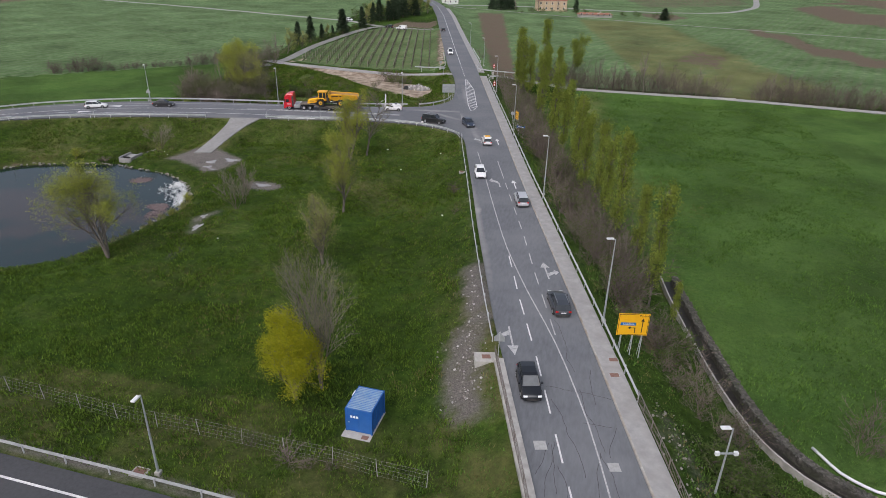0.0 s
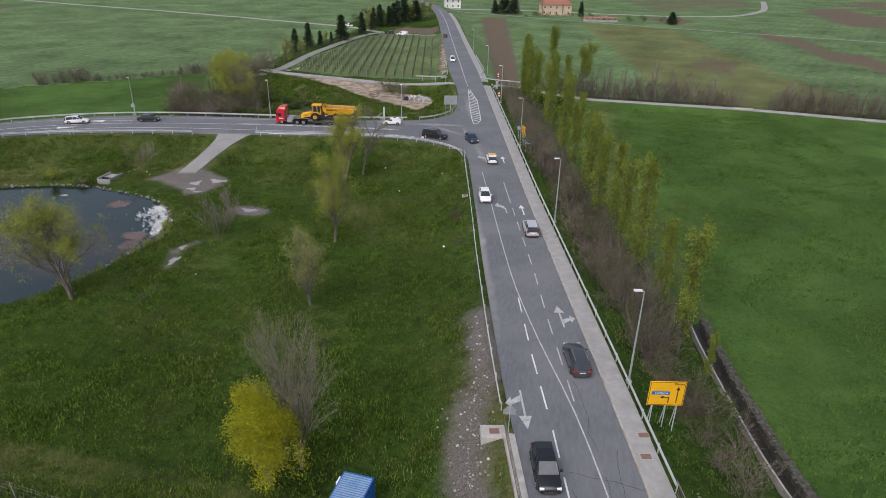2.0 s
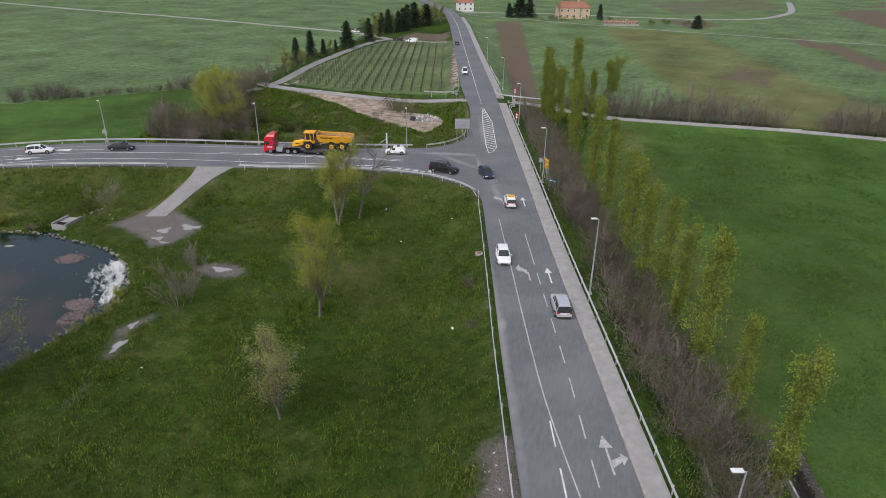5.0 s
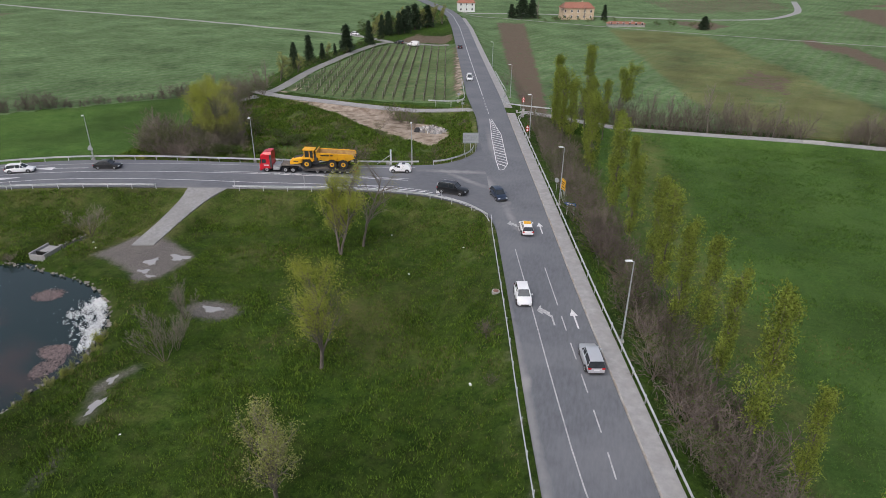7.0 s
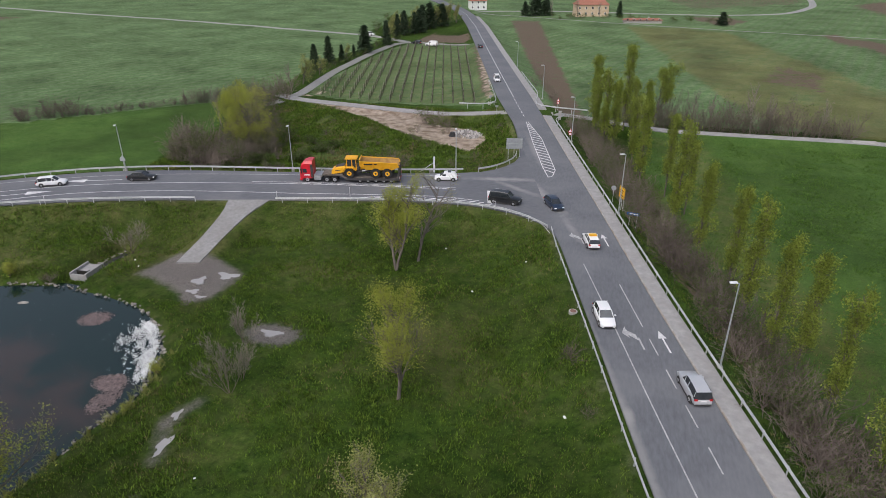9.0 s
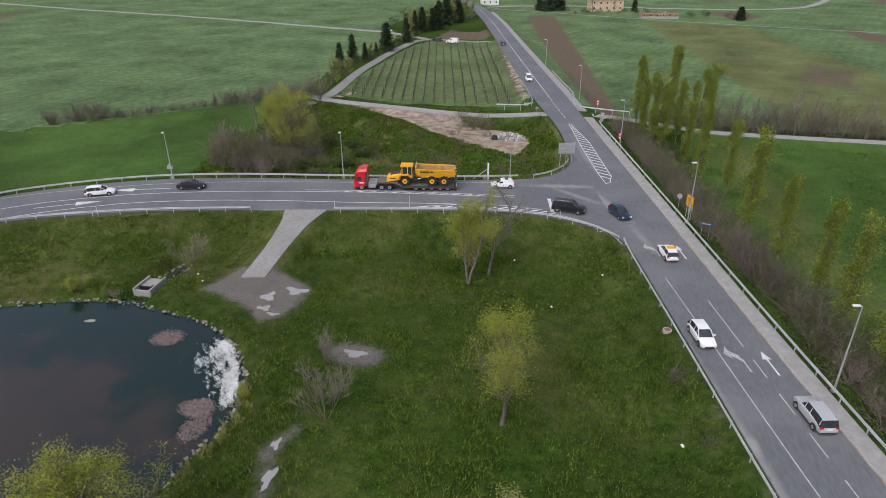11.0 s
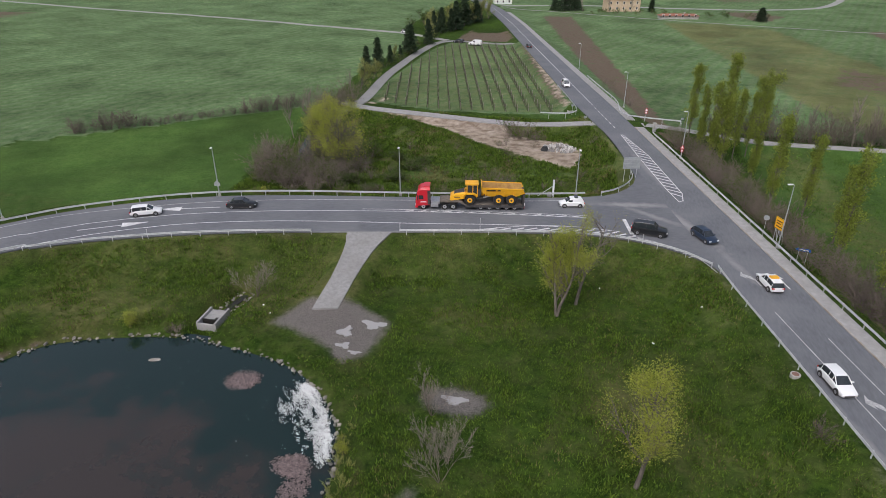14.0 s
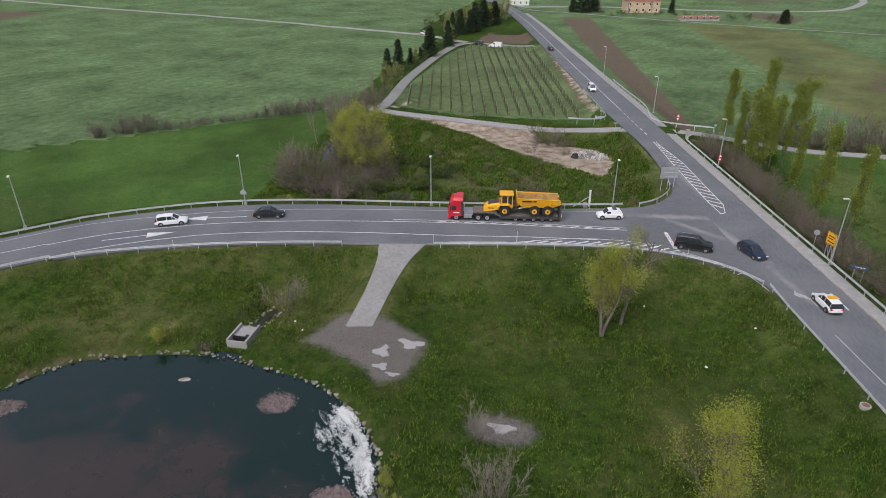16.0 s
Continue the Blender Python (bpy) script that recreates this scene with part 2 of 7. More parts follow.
M_LEAF_PALE = leaf_material("pale_sprouting_leaves", (0.24, 0.26, 0.08), (0.35, 0.36, 0.13))
M_LEAF_DK = leaf_material("shrub_leaves", (0.055, 0.090, 0.022), (0.110, 0.150, 0.040))
M_CONIFER = leaf_material("conifer_needles", (0.034, 0.060, 0.032), (0.075, 0.105, 0.058))


# ---- mesh helpers ----
def mesh_object(name, verts, faces, mat, parent=None, label="", smooth=False):
    me = bpy.data.meshes.new(name)
    me.from_pydata([tuple(map(float, v)) for v in verts], [], [tuple(map(int, f)) for f in faces])
    if isinstance(mat, (list, tuple)):
        for x in mat:
            me.materials.append(x)
    else:
        me.materials.append(mat)
    if smooth:
        me.shade_smooth()
    me.update()
    ob = new(name, me)
    if parent:
        ob.parent = parent
    if label:
        ob["label"] = label
    return ob


def part(name, bm, mat, parent=None, label="", smooth=False):
    me = bpy.data.meshes.new(name)
    bmesh.ops.recalc_face_normals(bm, faces=bm.faces)
    bm.to_mesh(me)
    bm.free()
    me.materials.append(mat)
    if smooth:
        me.shade_smooth()
    ob = new(name, me)
    if parent:
        ob.parent = parent
    if label:
        ob["label"] = label
    return ob


def thing(name, x, y, z, turn, label, category, group="", kind=""):
    ob = new(name)
    ob.matrix_basis = pose(x, y, z, 0, 0, turn)
    return tagged(ob, label, category, group, kind)


def box(bm, x0, x1, y0, y1, z0, z1, bevel=0.0):
    r = bmesh.ops.create_cube(bm, size=1)
    bmesh.ops.scale(bm, vec=(x1 - x0, y1 - y0, z1 - z0), verts=r["verts"])
    bmesh.ops.translate(bm, vec=((x0 + x1) / 2, (y0 + y1) / 2, (z0 + z1) / 2), verts=r["verts"])
    if bevel:
        es = {e for v in r["verts"] for e in v.link_edges}
        bmesh.ops.bevel(bm, geom=list(es), offset=bevel, segments=2, affect="EDGES", profile=0.5)
    return bm


def cyl(bm, p, q, r0, r1, sides=10):
    p, q = Vector(p), Vector(q)
    m = Matrix.Translation((p + q) / 2) @ (q - p).to_track_quat("Z", "Y").to_matrix().to_4x4()
    bmesh.ops.create_cone(bm, cap_ends=True, segments=sides, radius1=r0, radius2=r1, depth=(q - p).length, matrix=m)
    return bm


def B():
    return bmesh.new()


def along(line, step):
    """Points and headings at even steps along a polyline."""
    pts, out, carry = [Vector((*p[:2], 0)) for p in line], [], 0.0
    for a, b in zip(pts, pts[1:]):
        d, length = (b - a).normalized(), (b - a).length
        s = carry
        while s <= length:
            out.append((a + d * s, d))
            s += step
        carry = s - length
    return out


def smooth_line(line, step=2.0):
    """The polyline rounded by a Catmull-Rom curve."""
    p = [np.array(q, float) for q in line]
    p = [2 * p[0] - p[1]] + p + [2 * p[-1] - p[-2]]
    out = []
    for i in range(1, len(p) - 2):
        k = max(2, int(np.linalg.norm(p[i + 1] - p[i]) / step))
        for j in range(k):
            t = j / k
            out.append(0.5 * (2 * p[i] + (p[i + 1] - p[i - 1]) * t + (2 * p[i - 1] - 5 * p[i] + 4 * p[i + 1] - p[i + 2]) * t * t
                              + (3 * p[i] - p[i - 1] - 3 * p[i + 1] + p[i + 2]) * t ** 3))
    out.append(p[-2])
    return out


def offset_line(line, d):
    """The polyline moved d metres to its left."""
    pts = [np.array(q[:2], float) for q in line]
    out = []
    for i, q in enumerate(pts):
        t = pts[min(i + 1, len(pts) - 1)] - pts[max(i - 1, 0)]
        t /= np.linalg.norm(t) + 1e-9
        out.append(q + d * np.array((-t[1], t[0])))
    return out


def ribbon(name, left, right, z, mat, thick=0.3, parent=None, label="", zs=None):
    """A solid band between two lines with the same number of points."""
    k = len(left)
    z = zs if zs is not None else [z] * k
    v = [(*p[:2], h) for p, h in zip(left, z)] + [(*p[:2], h) for p, h in zip(right, z)]
    v += [(x, y, h - thick) for x, y, h in v]
    f = []
    for i in range(k - 1):
        f += [(i, i + 1, k + i + 1, k + i), (2 * k + i, 3 * k + i, 3 * k + i + 1, 2 * k + i + 1),
              (i, 2 * k + i, 2 * k + i + 1, i + 1), (k + i, k + i + 1, 3 * k + i + 1, 3 * k + i)]
    f += [(0, k, 3 * k, 2 * k), (k - 1, 3 * k - 1, 4 * k - 1, 2 * k - 1)]
    ob = mesh_object(name, v, f, mat, parent, label)
    bm = bmesh.new()
    bm.from_mesh(ob.data)
    bmesh.ops.recalc_face_normals(bm, faces=bm.faces)
    bm.to_mesh(ob.data)
    bm.free()
    return ob


def strip(name, line, width, z, mat, parent=None, label="", thick=0.004, zs=None):
    return ribbon(name, offset_line(line, width / 2), offset_line(line, -width / 2), z, mat, thick, parent, label, zs)


def slab(name, outline, z, thick, mat, parent=None, label=""):
    """A flat plate with any outline."""
    bm = B()
    vs = [bm.verts.new((x, y, z)) for x, y in outline]
    face = bm.faces.new(vs)
    bm.normal_update()
    if face.normal.z < 0:
        face.normal_flip()
    r = bmesh.ops.extrude_face_region(bm, geom=[face])
    down = [g for g in r["geom"] if isinstance(g, bmesh.types.BMVert)]
    bmesh.ops.translate(bm, vec=(0, 0, -thick), verts=down)
    bmesh.ops.triangulate(bm, faces=bm.faces[:])
    return part(name, bm, mat, parent, label)


# ---- plan ----
KERB = [(-60, 36.5), (23.3, 15.8), (42.6, 11.1), (67, 4.9), (93.3, -1.8), (121, -8.5), (149, -15.4), (176, -22.0), (198, -27.5), (225.6, -34.8),
        (276, -48.0), (349, -66.8), (405, -83), (440, -96), (520, -135), (700, -230)]
LEFT = [(-60, 28.0), (21.4, 7.8), (44.4, 1.4), (67.3, -4.2), (82.7, -7.7), (106, -13.2), (172, -29.0), (195, -36.0), (230, -45.0),
        (285, -59.0), (349, -75.5), (405, -91.5), (440, -104.5), (520, -143), (700, -238)]


def kerb_x(y):
    return np.interp(y, [p[0] for p in KERB], [p[1] for p in KERB])


def left_x(y):
    return np.interp(y, [p[0] for p in LEFT], [p[1] for p in LEFT])


SIDE_S = smooth_line([(-13.2, 106), (-15.0, 111.2), (-18.6, 114.8), (-25.1, 117.4), (-32.6, 117.8), (-44.4, 116.0), (-58.4, 112.9), (-67.1, 110.9),
                      (-79.6, 107.9), (-90.9, 104.3), (-101.3, 99.8), (-107.2, 96.2), (-112.2, 92.2), (-150, 52)], 4)
SIDE_N = smooth_line([(-29.0, 172), (-26.8, 163), (-25.0, 153), (-23.9, 146), (-24.2, 141), (-27.2, 135.6), (-32.5, 132.6), (-45.6, 129.2), (-62.3, 125.9),
                      (-80.4, 122.6), (-92.6, 119.2), (-101.9, 114.9), (-112, 108), (-119.3, 100.2), (-160, 58)], 4)
POND = smooth_line([(-97.4, 76.4), (-93.3, 82.4), (-85, 86), (-77, 87.3), (-68, 86.2), (-62.5, 84.5), (-58, 81.2), (-54.8, 77.2), (-52.8, 72), (-52.4, 68.3),
                    (-53.4, 64.9), (-54, 60), (-55, 55.4), (-58.4, 49.4), (-63, 46.6), (-75, 45), (-90, 50), (-98, 60), (-99, 70), (-97.4, 76.4)], 1.5)[:-1]
DRIVE_L = [(-66.6, 110.9), (-65.6, 109.0), (-65.0, 106), (-64.7, 101), (-65.0, 94.7)]
DRIVE_R = [(-58.4, 112.7), (-60.2, 109.6), (-61.2, 106), (-61.6, 101), (-61.8, 95.2)]
WATER_Z = -4.35


def seg_dist(X, Y, line, closed=False):
    d = np.full(X.shape, 1e9)
    pts = list(line) + ([line[0]] if closed else [])
    for (ax, ay), (bx, by) in zip(pts, pts[1:]):
        ux, uy = bx - ax, by - ay
        t = np.clip(((X - ax) * ux + (Y - ay) * uy) / (ux * ux + uy * uy + 1e-12), 0, 1)
        d = np.minimum(d, np.hypot(X - ax - t * ux, Y - ay - t * uy))
    return d


def inside(X, Y, line):
    r = np.zeros(X.shape, bool)
    pts = list(line) + [line[0]]
    for (ax, ay), (bx, by) in zip(pts, pts[1:]):
        with np.errstate(divide="ignore", invalid="ignore"):
            r ^= ((ay > Y) != (by > Y)) & (X < (bx - ax) * (Y - ay) / (by - ay + 1e-12) + ax)
    return r


def signed(X, Y, line):
    d = seg_dist(X, Y, line, True)
    return np.where(inside(X, Y, line), -d, d)


SIDE_AREA = [tuple(p) for p in SIDE_S] + [tuple(p) for p in reversed(SIDE_N)]
NEAR_ROAD = [(-120, 17.5), (-60, 15.5), (-33, 14.2), (-20, 13.6), (0, 12.5), (60, 10), (140, 6)]
PATH_R = smooth_line([(-20.5, 180.5), (-14, 181), (4.7, 179.5), (26.8, 179.3), (50, 179), (90, 174), (160, 166), (300, 150)], 4)
YARD_PATH = smooth_line([(-29.5, 179.5), (-40.4, 179.5), (-53.2, 180), (-71.5, 183.0), (-88.2, 186), (-97, 190)], 3)
VINE_PATH = smooth_line([(-97, 178), (-92.5, 191.7), (-95.6, 229.8), (-96.0, 275.4), (-91.4, 297.0), (-72.7, 296), (-57.2, 292.3)], 4)
FAR_PATH = [(-424.5, 398.1), (-315.6, 369.1), (-231.7, 350.2), (-159.8, 329.1), (-117.2, 316.1), (-92, 300)]
FAR_ROAD = smooth_line([(-93, 441), (-60, 452), (-28.4, 456), (34.3, 452), (70, 458), (98.1, 476), (118, 510), (131, 547), (150, 640)], 6)
DITCH = smooth_line([(21.4, 66), (22.3, 58.5), (25.1, 43.2), (27.9, 35.2), (31.9, 31.0), (40, 26)], 2)
BROOK = [(-88.5, 143), (-90, 149), (-92.5, 158), (-95, 168)]
VINEYARD = [(-91.0, 195), (-92.5, 235), (-92.5, 275), (-88, 293), (-58.5, 290), (-37.5, 199), (-40, 192), (-70, 189.5)]
YARD = [(-86, 185.5), (-70, 184.5), (-54, 182.5), (-49, 172), (-37, 169), (-33.5, 162), (-35.5, 155), (-43, 158), (-56, 166), (-66, 175)]
STRIP = [(-62, 402), (-45.3, 406), (-12.0, 189), (-20.2, 187)]
rng = np.random.default_rng(4)


def main_dist(X, Y):
    """Metres outside the main road and its footway; negative on it."""
    return np.maximum(left_x(Y) - 0.4 - X, X - kerb_x(Y) - 2.4) * 0.97


def value_noise(X, Y, scale, seed):
    r = np.random.default_rng(seed).random((64, 64))
    u, v = X / scale + 1000, Y / scale + 1000
    i, j = np.floor(u).astype(int), np.floor(v).astype(int)
    a, b = u - i, v - j
    a, b = a * a * (3 - 2 * a), b * b * (3 - 2 * b)
    g = lambda p, q: r[p % 64, q % 64]
    return g(i, j) * (1 - a) * (1 - b) + g(i + 1, j) * a * (1 - b) + g(i, j + 1) * (1 - a) * b + g(i + 1, j + 1) * a * b


def height(X, Y):
    X, Y = np.asarray(X, float), np.asarray(Y, float)
    side_y = np.interp(X, [-160, -119, -92, -45, -20], [58, 95, 112, 122, 128])
    right = X > kerb_x(Y)
    north = (~right) & (Y > side_y)
    base = np.where(right, -3.7 + np.clip((Y - 175) / 250, 0, 1) * 1.7, np.where(north, -2.6 + np.clip((Y - 150) / 60, 0, 1) * 1.1, -3.2))
    base = base + (value_noise(X, Y, 9, 1) - 0.5) * 0.35 + (value_noise(X, Y, 2.7, 2) - 0.5) * 0.12
    base = base + np.where((~right) & (Y < 26), np.clip((26 - Y) / 5, 0, 1) * 1.2, 0)
    dm = main_dist(X, Y)
    ds = signed(X, Y, SIDE_AREA)
    top = -0.16
    d = np.minimum(dm, ds)
    slope = top - np.clip(d - 0.7, 0, None) * 0.42
    z = np.maximum(base, slope)
    # the yard path, vineyard path and right-hand path climb gently to the main road
    for line, w, z0 in ((YARD_PATH, 1.8, -1.5), (PATH_R, 1.8, -2.4)):
        dp = seg_dist(X, Y, line)
        along_z = np.where(np.abs(X - (-25)) < 45, np.maximum(z0, -0.12 - np.clip(np.abs(X - (-25)) - 5, 0, None) * 0.09), z0)
        k = np.clip(1 - (dp - w) / 2.5, 0, 1)
        z = np.where(d > 0.3, z * (1 - k) + along_z * k, z)
    # the drive down from the side road
    cx = np.interp(Y, [95, 101, 112], [-63.4, -63.1, -62.4])
    k = np.clip(1 - (np.abs(X - cx) - 2.2) / 2.0, 0, 1) * ((Y > 90) & (Y < 113))
    ramp = np.interp(Y, [94, 112], [-3.05, -0.16])
    z = np.where(ds > 0.1, z * (1 - k) + ramp * k, z)
    dp = signed(X, Y, POND)
    z = np.minimum(z, WATER_Z + 0.15 + np.clip(dp, -2.5, 40) * 0.5)
    dd = seg_dist(X, Y, DITCH)
    z = np.minimum(z, np.where(dd < 0.9, -4.6, -4.6 + (dd - 0.9) * 0.9))
    do = seg_dist(X, Y, [(-76.9, 86.5), (-76.7, 93), (-76.2, 97.5)])
    z = np.minimum(z, -4.55 + np.clip(do - 1.5, 0, None) * 1.1)
    db = seg_dist(X, Y, BROOK)
    z = np.minimum(z, -3.1 + np.clip(db - 1.3, 0, None) * 0.8)
    dn = seg_dist(X, Y, NEAR_ROAD)
    z = np.where(d > 2, np.where(dn < 4.2, -2.15, np.where(dn < 8, z + (-2.15 - z) * np.clip((8 - dn) / 3.8, 0, 1), z)), z)
    return z


def hz(x, y):
    """The ground's height, read from its sheet."""
    i = int(np.clip(np.searchsorted(gx, x) - 1, 0, len(gx) - 2))
    j = int(np.clip(np.searchsorted(gy, y) - 1, 0, len(gy) - 2))
    a, b = (x - gx[i]) / (gx[i + 1] - gx[i]), (y - gy[j]) / (gy[j + 1] - gy[j])
    return float((GZ[j, i] * (1 - a) + GZ[j, i + 1] * a) * (1 - b) + (GZ[j + 1, i] * (1 - a) + GZ[j + 1, i + 1] * a) * b)


def axis(a, b, fine, lo, hi, grow=1.18):
    out = list(np.arange(a, b + 1e-6, fine))
    s = fine
    while out[-1] < hi:
        s *= grow
        out.append(out[-1] + s)
    s, head = fine, [a]
    while head[-1] > lo:
        s *= grow
        head.append(head[-1] - s)
    return np.array(head[:0:-1] + out)


gx, gy = axis(-120, 46, 0.8, -2600, 2600), axis(8, 190, 0.8, -400, 3600, 1.06)
GX, GY = np.meshgrid(gx, gy)
GZ = height(GX, GY)
nx, ny = len(gx), len(gy)
idx = np.arange(nx * ny).reshape(ny, nx)
quads = np.stack([idx[:-1, :-1], idx[:-1, 1:], idx[1:, 1:], idx[1:, :-1]], -1).reshape(-1, 4)
gme = bpy.data.meshes.new("ground")
gme.from_pydata(np.stack([GX, GY, GZ], -1).reshape(-1, 3).tolist(), [], quads.tolist())
gme.materials.append(M_GROUND)
gme.shade_smooth()
ground = tagged(new("ground", gme), "green spring meadow sheet with dry patches and bare soil", "ground", kind="structure")


def edge_weight(d, w=1.0):
    return np.clip(0.5 - d / (2 * w), 0, 1)


def blob(X, Y, cx, cy, rx, ry):
    return np.hypot((X - cx) / rx, (Y - cy) / ry)


z_dirt = edge_weight(signed(GX, GY, YARD), 2.0)
z_dirt = np.maximum(z_dirt, edge_weight(blob(GX, GY, -35.5, 157.5, 4, 3) * 3 - 3, 2) * 0.8)
z_dirt = np.maximum(z_dirt, edge_weight(seg_dist(GX, GY, [(-96.5, 190), (-88, 193), (-86.5, 200)]) - 1.5, 2.0) * 0.6)
z_dirt = np.maximum(z_dirt, edge_weight(seg_dist(GX, GY, [(-38.5, 197), (-57.5, 285)]) - 1.6, 1.5) * 0.62)
z_gravel = edge_weight(signed(GX, GY, [(-68.7, 91.3), (-66.6, 96.8), (-59.4, 97.2), (-54.6, 94.1), (-55.2, 87.5), (-57.6, 85.5), (-62, 89)]), 1.3)
z_gravel = np.maximum(z_gravel, edge_weight(blob(GX, GY, -43.8, 81.6, 3.3, 2.0) * 2 - 2, 1.2))
z_gravel = np.maximum(z_gravel, edge_weight(seg_dist(GX, GY, [(-45.2, 69.5), (-46.6, 66), (-44.6, 61.5)]) - 0.6, 1.2) * 0.85)
z_gravel = np.maximum(z_gravel, edge_weight(seg_dist(GX, GY, [(-43.5, 57), (-42.8, 53.5)]) - 0.7, 1.2) * 0.7)
z_gravel = np.maximum(z_gravel, edge_weight(seg_dist(GX, GY, [(-2.4, 55), (-0.2, 45), (-1.0, 40), (0.4, 33), (1.5, 31)]) - 1.7, 2.2) * (0.35 + 0.5 * value_noise(GX, GY, 2.2, 41) + 0.5 * value_noise(GX, GY, 0.9, 42)))
z_gravel = np.maximum(z_gravel, edge_weight(np.minimum(np.abs(main_dist(GX, GY) - 0.3), np.abs(signed(GX, GY, SIDE_AREA) - 0.4)) - 0.25, 0.6) * 0.5)
z_gravel = np.maximum(z_gravel, edge_weight(np.abs(seg_dist(GX, GY, NEAR_ROAD) - 4.5) - 0.6, 0.7) * 0.8)
z_gravel = np.maximum(z_gravel, edge_weight(seg_dist(GX, GY, [(17.5, 33), (19, 29), (20, 26)]) - 0.7, 1.5) * 0.7)
z_plough = edge_weight(signed(GX, GY, STRIP), 1.5) * 0.70
for a, k in (([(88.2, 370.9), (99.6, 375.4), (114.1, 308.9), (150, 240), (140, 225), (103.6, 276.9)], 0.9), ([(170, 612), (193, 549), (260, 400), (215, 360), (154.7, 432), (154.9, 501)], 0.9),
             ([(37.4, 450), (62.5, 436), (70, 415), (52, 402), (39.9, 410)], 0.7), ([(-314, 288), (-326, 339), (-347, 342), (-420, 330), (-400, 290)], 0.85),
             ([(200, 620), (330, 420), (420, 480), (260, 700)], 0.9), ([(-89, 303), (-64, 299), (-69, 322), (-88, 330)], 0.9), ([(-41.0, 200), (-38.3, 200), (-57.8, 287), (-60.5, 287)], 0.85),
             ([(24, 600), (146, 683), (131, 550), (47, 484)], 0.5), ([(40, 250), (52, 285), (64, 268), (56, 235)], 0.55)):
    z_plough = np.maximum(z_plough, edge_weight(signed(GX, GY, a), 2.0) * k)
z_crop = ((GY > np.interp(GX, [-160, -119, -92, -45], [62, 110, 124, 134]) + 6) & (GX < np.interp(GY, [120, 150, 190, 230, 300, 330], [-95, -97, -101, -106, -104, -120]))).astype(float)
z_crop = np.maximum(z_crop, (signed(GX, GY, VINEYARD) < 1).astype(float))
z_crop = np.maximum(z_crop, ((GY > 190) & (GX > kerb_x(GY) + 2)).astype(float))
lower_left = (z_crop > 0) & (GX < -90) & (GY < np.maximum(151.0 + (GX + 149) * 36 / 44, 128) - 1.5)
z_crop = np.where(lower_left, 0.0, z_crop)
bank_x = np.maximum(kerb_x(GY) + 10, np.interp(GY, [26, 31, 35.2, 43.2, 58.5, 66, 70], [40, 31.9, 27.9, 25.1, 22.3, 21.4, 0]))
z_field = np.where(lower_left | ((GX > bank_x) & (GY < 181)), 1.0, 0.0)
z_field = np.maximum(z_field, np.where((GX > -92) & (GX < left_x(GY)) & (GY > 128) & (GY < 192), 0.75 * value_noise(GX, GY, 8, 51), 0))
z_field = np.maximum(z_field, np.where((GX < left_x(GY)) & (GY < 118) & (GY > 20), edge_weight(main_dist(GX, GY) - 9, 7) * 0.3 * np.clip((GY - 40) / 20, 0, 1), 0))
under = edge_weight(np.abs(GX - kerb_x(GY) - 8.6) - 3.6, 1.6) * ((GY > 44) & (GY < 178))
z_plough = np.maximum(z_plough, under * (0.35 + 0.4 * value_noise(GX, GY, 3.0, 52)))
z_plough = np.maximum(z_plough, edge_weight(np.abs(signed(GX, GY, POND) - 0.2) - 0.3, 0.6) * 0.6)
n_dry = value_noise(GX, GY, 7, 9)
inner = (GX < left_x(GY)) & (GY < 118) & (GY > 20)
z_dry = np.where(inner, (0.12 + 0.46 * value_noise(GX, GY, 14, 11) * n_dry * 2) * np.clip((GY - 40) / 40, 0.3, 1), 0.0)
z_dry = np.where(inner, np.maximum(z_dry, edge_weight(main_dist(GX, GY) - 4, 4) * np.clip((62 - GY) / 15, 0.25, 1) * 0.85), z_dry)
z_dry = np.where(inner, np.maximum(z_dry, edge_weight(signed(GX, GY, SIDE_AREA) - 3, 3) * 0.55), z_dry)
z_dry = np.where((GX > -5) & (GY > 187) & (GY < 420), np.maximum(z_dry, edge_weight(signed(GX, GY, [(0.5, 389), (25.3, 224.5), (33, 196), (46, 188), (72, 186), (81.4, 209), (47.4, 379.5)]), 1.5) * (0.5 + 0.5 * value_noise(GX, GY, 12, 31))), z_dry)
z_dry = np.maximum(z_dry, edge_weight(np.abs(signed(GX, GY, POND) - 2), 1.8) * 0.6)
z_dry = np.where((GX > -95) & (GX < left_x(GY)) & (GY > 128) & (GY < 186), 0.25 + 0.5 * value_noise(GX, GY, 6, 15), z_dry)
z_dry = np.maximum(z_dry, edge_weight(signed(GX, GY, VINEYARD), 1.0) * 0.40)
z_dry = np.maximum(z_dry, edge_weight(signed(GX, GY, [(3, 176), (8, 120), (19, 75), (24, 75), (17, 120), (14, 176)]), 3) * 0.58)
z_dry = np.where((GY < 176) & (GY > 60), np.maximum(z_dry, edge_weight(np.abs(GX - kerb_x(GY) - 15.0) - 2.0, 2.0) * (0.35 + 0.3 * value_noise(GX, GY, 5, 53))), z_dry)
z_dry = np.maximum(z_dry, edge_weight(blob(GX, GY, -24, 86, 5, 8) * 5 - 5, 4) * 0.62)
z_dry = np.where((GX < left_x(GY)) & (GY < 30) & (GY > 17), 0.2 + 0.45 * value_noise(GX, GY, 4, 54), z_dry)
for nm, arr in (("dirt", z_dirt), ("gravel", z_gravel), ("plough", z_plough), ("crop", z_crop), ("dry", z_dry), ("field", z_field)):
    at = gme.attributes.new(nm, "FLOAT", "POINT")
